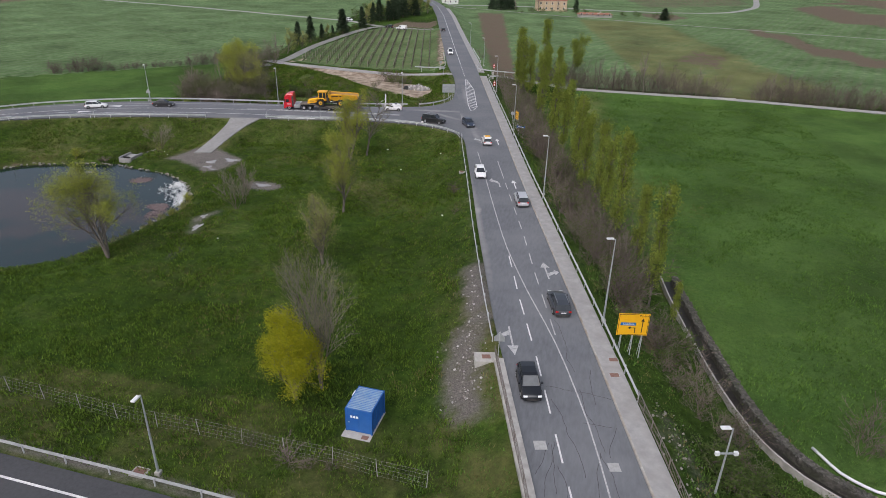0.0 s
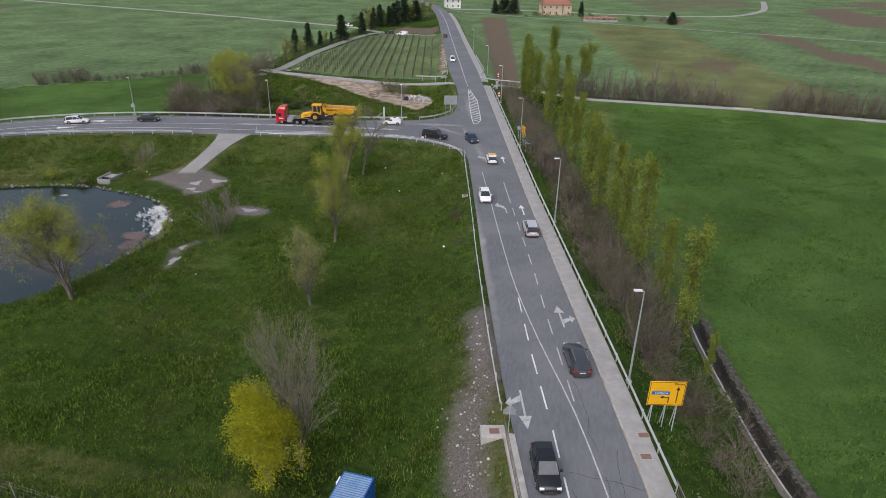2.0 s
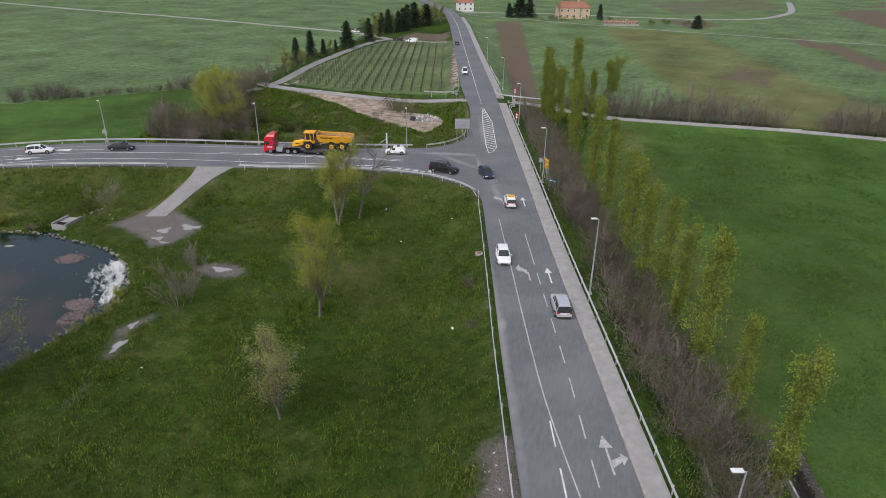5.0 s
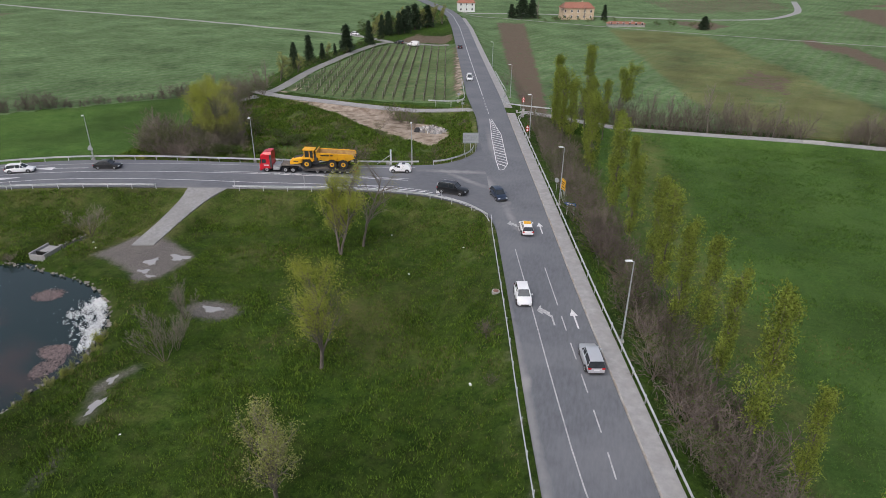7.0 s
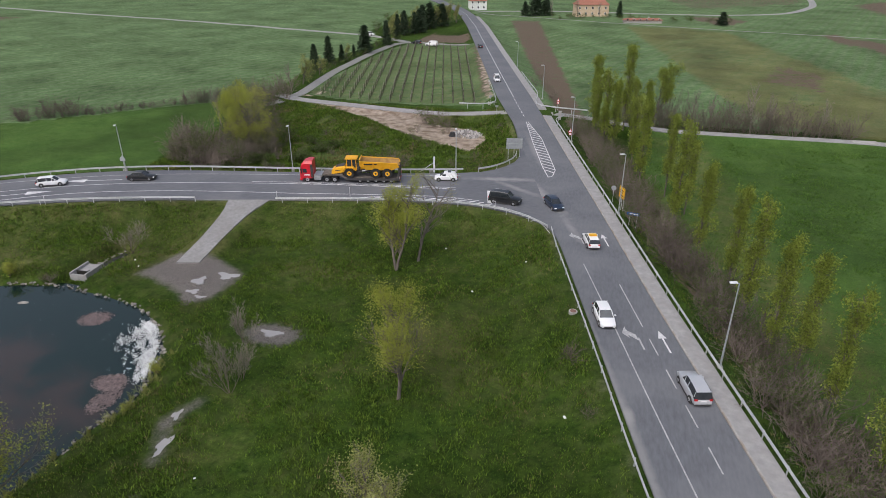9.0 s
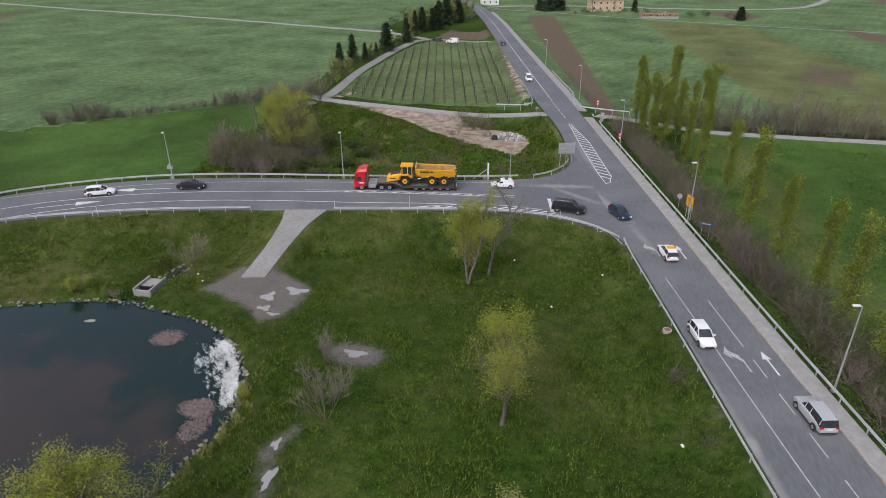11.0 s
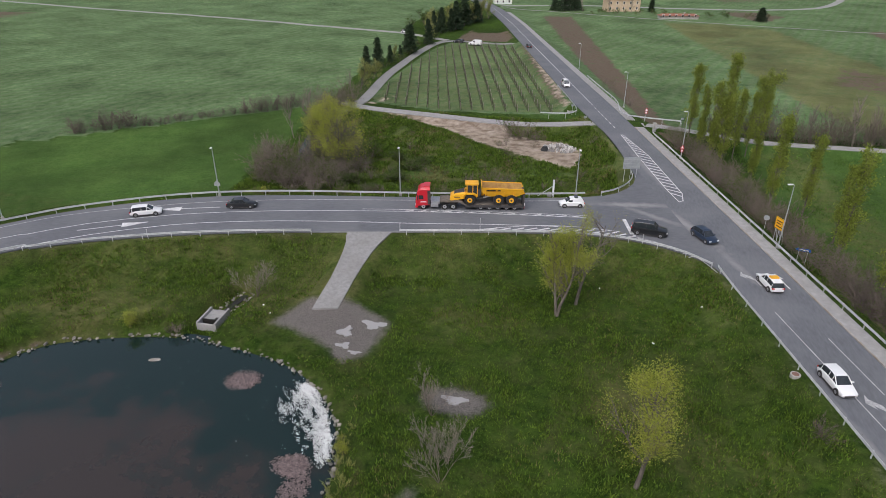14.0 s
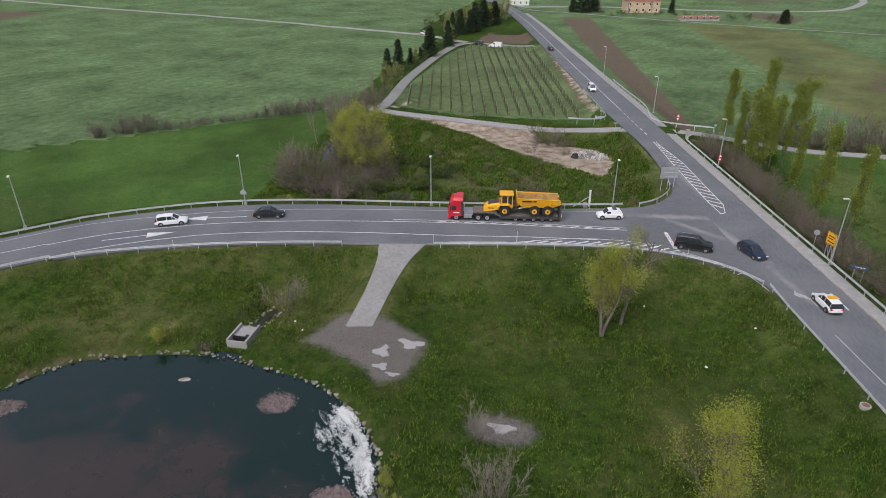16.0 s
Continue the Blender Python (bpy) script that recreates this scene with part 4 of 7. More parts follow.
def lettering(parent, text, x, z, size, mat, y):
    cu = bpy.data.curves.new("lettering", "FONT")
    cu.body, cu.size, cu.extrude, cu.align_x, cu.align_y = text, size, 0.004, "CENTER", "CENTER"
    tmp = bpy.data.objects.new("tmp_text", cu)
    scene.collection.objects.link(tmp)
    me = bpy.data.meshes.new_from_object(tmp.evaluated_get(bpy.context.evaluated_depsgraph_get()))
    bpy.data.objects.remove(tmp)
    me.materials.clear()
    me.materials.append(mat)
    ob = new("lettering", me)
    ob.parent = parent
    ob.matrix_basis = pose(x, y, z, 90, 0, 0)
    return ob


def direction_board(x, y, z, turn, w, h, low):
    root = thing("direction_sign", x, y, z, turn, "large yellow direction board on steel posts beside the road", "road sign")
    board = part("board", box(B(), -w / 2, w / 2, -0.03, 0.03, low, low + h, 0.02), M_YELLOW, root, "yellow board with a black border")
    for a, b, c, d in ((-w / 2 + 0.06, w / 2 - 0.06, low + h - 0.1, low + h - 0.06), (-w / 2 + 0.06, w / 2 - 0.06, low + 0.06, low + 0.1),
                       (-w / 2 + 0.06, -w / 2 + 0.1, low + 0.1, low + h - 0.1), (w / 2 - 0.1, w / 2 - 0.06, low + 0.1, low + h - 0.1)):
        part("border", box(B(), a, b, -0.036, -0.031, c, d), M_BLACK, board)
    for px in (-w * 0.32, w * 0.05, w * 0.36):
        part("post", cyl(B(), (px, 0.07, -1.0), (px, 0.07, low + h * 0.8), 0.05, 0.05, 8), M_GALV, root)
        part("brace", cyl(B(), (px, 0.9, -1.0), (px, 0.1, low + 0.5), 0.035, 0.035, 6), M_GALV, root)
    return root, board


sign, board = direction_board(14.9, 41.3, -1.0, 12, 2.9, 2.35, 2.9)
part("panel", box(B(), -1.2, 0.25, -0.04, -0.032, 3.98, 4.3), M_BLUE, board, "blue motorway panel")
lettering(board, "Ljubljana", -0.42, 4.14, 0.30, M_WHITE, -0.041)
lettering(board, "Planina", 0.9, 5.02, 0.30, M_BLACK, -0.037)
part("arrow_stem", box(B(), 0.82, 0.90, -0.04, -0.032, 3.15, 4.45), M_BLACK, board)
bm = B()
box(bm, 0.18, 0.26, -0.04, -0.032, 3.15, 3.72)
box(bm, -0.22, 0.26, -0.041, -0.033, 3.68, 3.76)
part("arrow_stem", bm, M_BLACK, board)


def wedge(bm, pts, y0, y1):
    a = [bm.verts.new((x, y0, z)) for x, z in pts]
    b = [bm.verts.new((x, y1, z)) for x, z in pts]
    bm.faces.new(a)
    bm.faces.new(b[::-1])
    for i in range(len(pts)):
        j = (i + 1) % len(pts)
        bm.faces.new((a[i], b[i], b[j], a[j]))
    return bm


part("arrow_head", wedge(B(), [(0.70, 4.44), (1.02, 4.44), (0.86, 4.78)], -0.04, -0.032), M_BLACK, board)
part("arrow_head", wedge(B(), [(-0.20, 3.58), (-0.20, 3.86), (-0.48, 3.72)], -0.04, -0.032), M_BLACK, board)

sign2, board2 = direction_board(-5.2, 122.5, -0.7, -65, 1.8, 1.75, 2.2)
part("text_bar", box(B(), -0.6, 0.5, -0.04, -0.032, 3.35, 3.5), M_BLACK, board2)
part("text_bar", box(B(), -0.6, 0.3, -0.04, -0.032, 3.0, 3.15), M_BLACK, board2)
part("text_bar", box(B(), -0.6, 0.6, -0.04, -0.032, 2.55, 2.7), M_BLACK, board2)

arrow_sign = thing("arrow_sign", -3.6, 115.9, -0.6, -14, "blue arrow-shaped direction sign on two posts", "road sign")
pan = part("panel", wedge(B(), [(-1.05, 2.25), (-0.8, 2.05), (0.85, 2.05), (0.85, 2.45), (-0.8, 2.45)], -0.03, 0.03), M_BLUE, arrow_sign)
part("text_bar", box(B(), -0.55, 0.6, -0.036, -0.031, 2.18, 2.32), M_WHITE, pan)
for px in (-0.5, 0.55):
    part("post", cyl(B(), (px, 0.06, -0.8), (px, 0.06, 2.4), 0.035, 0.035, 8), M_GALV, arrow_sign)


def pole_sign(x, y, z, turn, kind, h=2.6, label="", back=False):
    root = thing("traffic_sign", x, y, z, turn, label, "traffic sign")
    part("post", cyl(B(), (0, 0.05, -0.6), (0, 0.05, h), 0.032, 0.032, 8), M_GALV, root)
    if kind == "triangle":
        part("plate", wedge(B(), [(-0.45, h - 0.8), (0.45, h - 0.8), (0, h)], -0.012, 0.012), M_RED, root)
        part("inset", wedge(B(), [(-0.27, h - 0.7), (0.27, h - 0.7), (0, h - 0.22)], -0.018, -0.013), M_WHITE, root)
        bm = cyl(B(), (0, -0.012, h - 1.15), (0, 0.012, h - 1.15), 0.3, 0.3, 20)
        part("plate", bm, M_RED, root)
        part("inset", cyl(B(), (0, -0.02, h - 1.15), (0, -0.013, h - 1.15), 0.2, 0.2, 20), M_WHITE, root)
    elif kind == "octagon":
        part("plate", cyl(B(), (0, -0.012, h - 0.4), (0, 0.012, h - 0.4), 0.42, 0.42, 8), M_ALU, root)
    elif kind == "shield":
        part("plate", wedge(B(), [(-0.5, h - 1.0), (0.5, h - 1.0), (0.5, h - 0.55), (0, h), (-0.5, h - 0.55)], -0.012, 0.012), M_ALU, root)
    else:
        part("plate", box(B(), -0.35, 0.35, -0.012, 0.012, h - 0.5, h), M_ALU, root)
    return root


pole_sign(-14.9, 155.5, 0.0, 10, "triangle", 3.2, "red and white warning signs on a steel post")
pole_sign(-6.4, 124.8, 0.0, -20, "octagon", 2.6, "grey back of an octagonal stop sign")
pole_sign(2.9, 37.3, 0.2, 190, "shield", 2.6, "grey back of a shield-shaped road sign")
pole_sign(-91.6, 119.4, 0.2, 10, "shield", 2.7, "grey back of a house-shaped road sign")
pole_sign(-19.5, 186.4, 0.0, 0, "triangle", 2.4, "small red and white warning sign at the track")
for x, y in ((-11.5, 184.5), (-33.4, 177.3), (-36.6, 187.6)):
    pole_sign(x, y, 0 if x < -20 else -1.0, 20, "plate", 2.0, "small grey plate sign on a thin post")

gantry = thing("large_road_sign", -24.7, 143.8, -0.9, 18, "grey back of a large direction board on lattice posts", "road sign")
part("board", box(B(), -1.55, 1.55, -0.04, 0.04, 2.6, 4.7, 0.02), M_ALU, gantry, "grey ribbed aluminium back")
for zz in (2.95, 3.65, 4.35):
    part("stiffener", box(B(), -1.5, 1.5, -0.09, -0.045, zz - 0.03, zz + 0.03), M_GALV, gantry)
for px in (-1.1, 0.0, 1.1):
    part("post", cyl(B(), (px, 0.1, -1.2), (px, 0.1, 4.5), 0.05, 0.05, 8), M_GALV, gantry)

camera_mast = thing("barrier_post", -37.6, 132.6, 0.0, -78, "white traffic counter post with a slanting stay", "post")
part("post", box(B(), -0.16, 0.16, -0.14, 0.14, -0.4, 2.6, 0.03), M_LAMP, camera_mast)
part("stay", cyl(B(), (0, 0, 1.6), (0.2, -2.6, -0.2), 0.05, 0.05, 8), M_GALV, camera_mast)
part("footing", box(B(), -0.4, 0.4, -0.9, -0.3, -0.4, 0.35, 0.03), M_CONC, camera_mast)
for x, y in ((-58.6, 113.1), (-47.1, 115.5), (-93.3, 102.9), (-24.0, 117.0)):
    dp = thing("delineator_post", x, y, 0, 0, "slim pale roadside marker post", "post", "marker posts")
    part("post", cyl(B(), (0, 0, -0.5), (0, 0, 2.1 if x == -47.1 else 1.3), 0.05, 0.045, 8), M_GALV, dp)
    part("cap", cyl(B(), (0, 0, 1.3 if x != -47.1 else 2.1), (0, 0, 1.36 if x != -47.1 else 2.16), 0.055, 0.03, 8), M_WHITE, dp)

# cable chamber beside the bridge
chamber = thing("cable_chamber", 1.7, 37.2, -1.5, 14, "pale concrete chamber with a rusty lid beside the bridge", "chamber")
part("body", box(B(), -1.0, 1.0, -0.75, 0.75, -0.6, 1.45, 0.04), M_CONC, chamber)
part("lid", box(B(), -0.3, 0.5, -0.3, 0.3, 1.44, 1.48), M_RUST, chamber, "rusty lid")
well = thing("concrete_well", 1.2, 39.9, -1.2, 0, "round concrete well ring with an iron lid in the grass", "well")
part("ring", cyl(B(), (0, 0, -0.5), (0, 0, 0.65), 0.55, 0.55, 20), M_CONC, well)
part("lid", cyl(B(), (0, 0, 0.65), (0, 0, 0.70), 0.36, 0.36, 20), M_COVER, well, "brown iron lid")

ring_by_rail = thing("manhole", -10.7, 89.6, hz(-10.7, 89.6), 0, "round concrete manhole ring in the bank below the rail", "manhole")
part("ring", cyl(B(), (0, 0, -0.4), (0, 0, 0.22), 0.5, 0.48, 20), M_CONC, ring_by_rail)
part("lid", cyl(B(), (0, 0, 0.22), (0, 0, 0.26), 0.34, 0.33, 20), M_RUST, ring_by_rail, "rust-brown lid")
pit = thing("drain_pit", -21.9, 18.6, -2.12, -3, "square drain pit with a brown grate beside the lamp", "drain")
part("frame", box(B(), -0.62, 0.62, -0.5, 0.5, -0.3, 0.08, 0.02), M_CONC, pit)
part("grate", box(B(), -0.48, 0.48, -0.36, 0.36, 0.08, 0.11), M_RUST, pit, "brown iron grate")
culvert = thing("culvert_slab", 47.6, 179.2, hz(47.6, 179.2), 2, "pale concrete culvert slab beside the farm track", "slab")
part("slab", box(B(), -2.6, 2.6, -1.3, 1.3, -0.4, 0.22, 0.03), M_CONC, culvert)
for x, y, w in ((-10.5, 73.4, 0.34), (-23.5, 96.5, 0.3), (-40.0, 60.5, 0.22), (-29.6, 108.0, 0.3), (-71.5, 94.6, 0.25), (-69.8, 93.0, 0.22), (-17.5, 103.5, 0.28)):
    bit = tagged(part("litter", box(B(), -w / 2, w / 2, -w / 3, w / 3, 0, w * 0.35, 0.03), M_WHITE), "scrap of white litter lying in the grass", "litter", "litter in the grass")
    bit.matrix_basis = pose(x, y, hz(x, y) + 0.05, 8, -6, x * 40 % 180)

# ---- blue container ----
M_CBLUE = material("blue_container_paint", (0.020, 0.105, 0.36), (0.030, 0.130, 0.42), scale=1.5, rough=0.5, c3=(0.04, 0.13, 0.36), scale3=0.8, mix3=0.5)
M_CROOF = material("weathered_blue_roof", (0.14, 0.26, 0.42), (0.24, 0.36, 0.50), scale=2.5, rough=0.6, c3=(0.36, 0.42, 0.48), scale3=0.9, mix3=0.5)
cont = thing("site_container", -7.45, 29.3, -3.12, -3, "blue steel site container with a ribbed pale roof on a slab", "container")
W2, D2, CH = 1.15, 1.5, 2.45
part("slab", box(B(), -1.35, 1.25, -2.35, 1.65, -0.4, 0.06, 0.02), M_CONC, cont, "pale concrete slab")
for sx in (-1, 1):
    for sy in (-1, 1):
        part("corner_post", box(B(), sx * W2 - 0.07, sx * W2 + 0.07, sy * D2 - 0.07, sy * D2 + 0.07, 0.06, CH + 0.02, 0.01), M_CBLUE, cont)
    bm = B()
    fold = []
    for k in range(13):
        a = -D2 + 0.07 + k * (2 * D2 - 0.14) / 13
        out = sx * (W2 - 0.02 + (0.04 if k % 2 else 0.0))
        fold += [(out, a), (out, a + (2 * D2 - 0.14) / 13 - 0.04)]
    back = sx * (W2 - 0.06)
    rows_ = [[bm.verts.new((x, y, z)) for x, y, z in ((o, a, 0.15), (o, a, CH - 0.08), (back, a, CH - 0.08), (back, a, 0.15))] for o, a in fold]
    for q, w in zip(rows_, rows_[1:]):
        for i in range(4):
            bm.faces.new((q[i], q[(i + 1) % 4], w[(i + 1) % 4], w[i]))
    bm.faces.new(rows_[0])
    bm.faces.new(rows_[-1][::-1])
    part("side_wall", bm, M_CBLUE, cont, "corrugated blue side wall")
part("front_wall", box(B(), -W2 + 0.07, W2 - 0.07, -D2 - 0.02, -D2 + 0.03, 0.1, CH - 0.06), M_CBLUE, cont)
part("back_wall", box(B(), -W2 + 0.07, W2 - 0.07, D2 - 0.03, D2 + 0.02, 0.1, CH - 0.06), M_CBLUE, cont)
door = part("door", box(B(), -1.0, 0.0, -D2 - 0.05, -D2 - 0.021, 0.16, 2.1, 0.01), M_CBLUE, cont, "flush blue door")
part("handle", box(B(), -0.93, -0.85, -D2 - 0.09, -D2 - 0.05, 1.0, 1.14), M_GALV, door)
for k in range(3):
    part("text_bar", box(B(), -0.78 + k * 0.27, -0.57 + k * 0.27, -D2 - 0.056, -D2 - 0.051, 1.55, 1.78), M_WHITE, door)
part("roof_frame", box(B(), -W2 - 0.05, W2 + 0.05, -D2 - 0.05, D2 + 0.05, CH - 0.08, CH + 0.02, 0.01), M_CBLUE, cont)
bm = B()
for k in range(14):
    a = -D2 + 0.05 + k * (2 * D2 - 0.1) / 14
    box(bm, -W2 + 0.04, W2 - 0.04, a, a + 0.13, CH + 0.02, CH + 0.06, 0.012)
part("roof_cladding", bm, M_CROOF, cont, "weathered ribbed roof")
part("air_conditioner", box(B(), -W2 - 0.36, -W2 - 0.06, 0.6, 1.3, 1.5, 2.1, 0.03), M_WHITE, cont, "white cooling unit")
part("entry_grate", box(B(), 0.4, 1.0, -2.2, -1.75, 0.055, 0.075), M_RUST, cont)

# ---- wire fence ----
FENCE = [(-120, 30), (-60, 26), (-41, 25.2), (-33.2, 24.6), (-26.6, 24.0), (-17.2, 23.9), (-13.5, 23.4), (-7.8, 23.4), (-4.4, 22.8), (-1.0, 22.5), (2.5, 22.3)]
M_WIRE = material("rusty_wire", (0.22, 0.21, 0.20), (0.34, 0.32, 0.30), scale=4, rough=0.8)
fence = thing("wire_fence", 0, 0, 0, 0, "rusty chain wire fence on thin posts", "fence")
fp = [p for p in along(FENCE, 4.0)]
for p, d in fp:
    g0 = hz(p.x, p.y)
    ob = part("post", cyl(B(), (0, 0, -0.3), (0, 0, 1.7), 0.035, 0.03, 6), M_WIRE, fence)
    ob.matrix_basis = pose(p.x, p.y, g0, math.sin(p.x * 3.1) * 4, math.cos(p.x * 2.3) * 4, 0)
bm = B()
for (p, d), (q, e) in zip(fp, fp[1:]):
    zp, zq = hz(p.x, p.y), hz(q.x, q.y)
    for hgt in (0.05, 0.45, 0.9, 1.3, 1.65):
        cyl(bm, (p.x, p.y, zp + hgt), (q.x, q.y, zq + hgt), 0.007, 0.007, 3)
    for i in range(10):
        t = i / 10
        a, b = p.lerp(q, t), p.lerp(q, min(1, t + 0.1))
        z0 = zp + (zq - zp) * t
        cyl(bm, (a.x, a.y, z0 + 0.05), (b.x, b.y, z0 + 1.65), 0.005, 0.005, 3)
part("wire_mesh", bm, M_WIRE, fence, "thin wire mesh")


# ---- pond ----
def water_material():
    m = bpy.data.materials.new("pond_water")
    m.use_nodes = True
    nt = m.node_tree
    n, link = nt.nodes, nt.links.new
    b = n["Principled BSDF"]
    b.inputs["Roughness"].default_value, b.inputs["IOR"].default_value = 0.06, 1.6
    co = n.new("ShaderNodeTexCoord")
    no = n.new("ShaderNodeTexNoise")
    no.inputs["Scale"].default_value, no.inputs["Detail"].default_value = 0.16, 12
    no.inputs["Roughness"].default_value = 0.72
    link(co.outputs["Object"], no.inputs["Vector"])
    r = n.new("ShaderNodeValToRGB")
    r.color_ramp.elements[0].position, r.color_ramp.elements[1].position = 0.44, 0.60
    r.color_ramp.elements[0].color, r.color_ramp.elements[1].color = (0.005, 0.017, 0.014, 1), (0.034, 0.026, 0.021, 1)
    mp, ln = n.new("ShaderNodeMapping"), n.new("ShaderNodeVectorMath")
    mp.vector_type = "TEXTURE"
    mp.inputs["Location"].default_value, mp.inputs["Scale"].default_value = (-77, 64.5, WATER_Z), (19, 11, 1)
    ln.operation = "LENGTH"
    link(co.outputs["Object"], mp.inputs[0])
    link(mp.outputs[0], ln.inputs[0])
    gap, add = n.new("ShaderNodeMath"), n.new("ShaderNodeMath")
    gap.operation, gap.inputs[1].default_value, gap.inputs[2].default_value = "MULTIPLY_ADD", -0.22, 0.22
    link(ln.outputs["Value"], gap.inputs[0])
    add.operation = "ADD"
    link(gap.outputs[0], add.inputs[0])
    link(no.outputs["Fac"], add.inputs[1])
    link(add.outputs[0], r.inputs[0])
    link(r.outputs[0], b.inputs["Base Color"])
    nb = n.new("ShaderNodeTexNoise")
    nb.inputs["Scale"].default_value, nb.inputs["Detail"].default_value = 1.6, 3
    link(co.outputs["Object"], nb.inputs["Vector"])
    bp = n.new("ShaderNodeBump")
    bp.inputs["Strength"].default_value, bp.inputs["Distance"].default_value = 0.04, 0.1
    link(nb.outputs["Fac"], bp.inputs["Height"])
    link(bp.outputs[0], b.inputs["Normal"])
    return m


pond = slab("pond_water", [tuple(p) for p in offset_line(POND + POND[:1], 0.8)[:-1]], WATER_Z, 0.05, water_material())
tagged(pond, "dark still pond water mirroring the overcast sky", "pond", kind="structure")

brook = tagged(strip("brook_water", smooth_line(BROOK, 2), 3.0, -2.72, pond.data.materials[0], thick=0.05), "pale brook shining between shrubs", "brook", kind="structure")
M_STONE = material("grey_stone", (0.14, 0.128, 0.112), (0.30, 0.275, 0.245), scale=3, rough=0.95, bump=0.4, bump_scale=9, per_object=0.35)
M_FOAM = material("white_scum", (0.50, 0.51, 0.50), (0.78, 0.79, 0.78), scale=3, rough=0.7, per_island=0.2)
M_SCUM = material("pinkish_brown_floating_debris", (0.085, 0.062, 0.060), (0.215, 0.165, 0.160), scale=3, rough=0.9, per_island=0.5)


def rock_mesh(seed, name="stone"):
    r = random.Random(seed)
    bm = B()
    bmesh.ops.create_icosphere(bm, subdivisions=1, radius=0.5)
    for v in bm.verts:
        v.co *= r.uniform(0.7, 1.15)
        v.co.z *= 0.65
    me = bpy.data.meshes.new(name)
    bm.to_mesh(me)
    bm.free()
    me.materials.append(M_STONE)
    return me


rocks = [rock_mesh(k) for k in range(5)]
M_STEELPLATE = material("dark_wet_steel", (0.016, 0.016, 0.015), (0.040, 0.037, 0.032), scale=4, rough=0.45)
edging = thing("pond_edging", 0, 0, 0, 0, "loose grey stones lining the pond's edge", "stones")
rs = random.Random(3)
edge_pts = along([tuple(p) for p in offset_line(POND, -0.15)], 0.34)
edge_pts = [p for p in edge_pts if p[0].y > 60 and p[0].x > -100]
for p, d in edge_pts[:340]:
    if rs.random() < 0.14:
        continue
    ob = new("stone", rs.choice(rocks))
    ob.parent = edging
    s = rs.choice((0.25, 0.32, 0.4, 0.5, 0.62))
    ob.matrix_basis = pose(p.x + rs.uniform(-0.5, 0.5), p.y + rs.uniform(-0.5, 0.5), WATER_Z + 0.10 + rs.uniform(-0.03, 0.15), rs.uniform(0, 40), 0, rs.uniform(0, 360)) @ Matrix.Diagonal((s, s * rs.uniform(0.7, 1.1), s, 1))


def flakes(name, spots, count, size, z, mat, label, category, seed, lift=0.02):
    """Many small flat irregular scraps floating in clusters."""
    r = np.random.default_rng(seed)
    v, f = [], []
    for _ in range(count):
        cx, cy, rx, ry, ang = spots[r.integers(len(spots))]
        a, q = r.uniform(0, 2 * np.pi), np.sqrt(r.random()) * (0.65 + 0.35 * r.random())
        px, py = rx * q * np.cos(a), ry * q * np.sin(a)
        c, s = np.cos(ang), np.sin(ang)
        x, y = cx + px * c - py * s, cy + px * s + py * c
        sz, k, t0 = size * r.uniform(0.4, 1.3), 5, r.uniform(0, 6.28)
        h = z + lift * r.random()
        base = len(v)
        for i in range(k):
            rr = sz * r.uniform(0.5, 1.0)
            v.append((x + rr * np.cos(t0 + i * 6.283 / k), y + rr * np.sin(t0 + i * 6.283 / k), h + 0.01))
        f.append(tuple(range(base, base + k)))
    return tagged(mesh_object(name, v, f, mat), label, category, kind="stuff")


fr = random.Random(55)
foam_spots = []
for k in range(240):
    t = fr.random()
    bx = float(np.interp(t, [0, 0.3, 0.6, 0.85, 1], [-61.2, -59.2, -57.0, -55.6, -54.9]))
    by = float(np.interp(t, [0, 0.3, 0.6, 0.85, 1], [82.2, 80.6, 77.6, 74.6, 72.2]))
    wide = float(np.interp(t, [0, 0.35, 0.7, 1], [0.5, 1.5, 1.0, 0.5]))
    q = fr.gauss(0, 1)
    foam_spots.append((bx + 0.9 - abs(q) * wide * 0.9, by + 0.2 - abs(q) * wide * 0.7, fr.uniform(0.5, 1.5), fr.uniform(0.2, 0.55), fr.uniform(-1.4, -0.5)))
flakes("pond_foam", foam_spots, 7000, 0.065, WATER_Z, M_FOAM, "white scum drifting against the pond's bank", "foam", 5)
flakes("floating_debris", [(-67.4, 81.4, 2.3, 1.9, 0.3), (-67.2, 81.2, 1.6, 1.4, 0.3), (-95.0, 73.8, 3.0, 1.5, 0.4), (-56.8, 71.2, 1.6, 1.6, 0), (-55.6, 68.5, 1.5, 2.4, 0), (-57.0, 71.0, 2.2, 1.5, 0)], 6500, 0.10, WATER_Z, M_SCUM,
       "pinkish brown mats of floating plant debris", "debris", 6)
flakes("drifting_scum", [(-70, 82, 14, 4, 0), (-75, 79, 15, 5, 0), (-62, 76, 6, 7, 0)], 40, 0.06, WATER_Z, M_FOAM, "pale bits drifting on the pond", "debris", 7)
snag = thing("driftwood", -79.0, 82.5, WATER_Z, 20, "pale snag breaking the pond's surface", "driftwood")
bm = B()
bmesh.ops.create_icosphere(bm, subdivisions=2, radius=0.5)
for v in bm.verts:
    v.co = Vector((v.co.x * 1.5, v.co.y * 0.6, v.co.z * 0.3)) * (1 + 0.25 * noise.noise(v.co * 3))
part("snag", bm, M_STONE, snag)

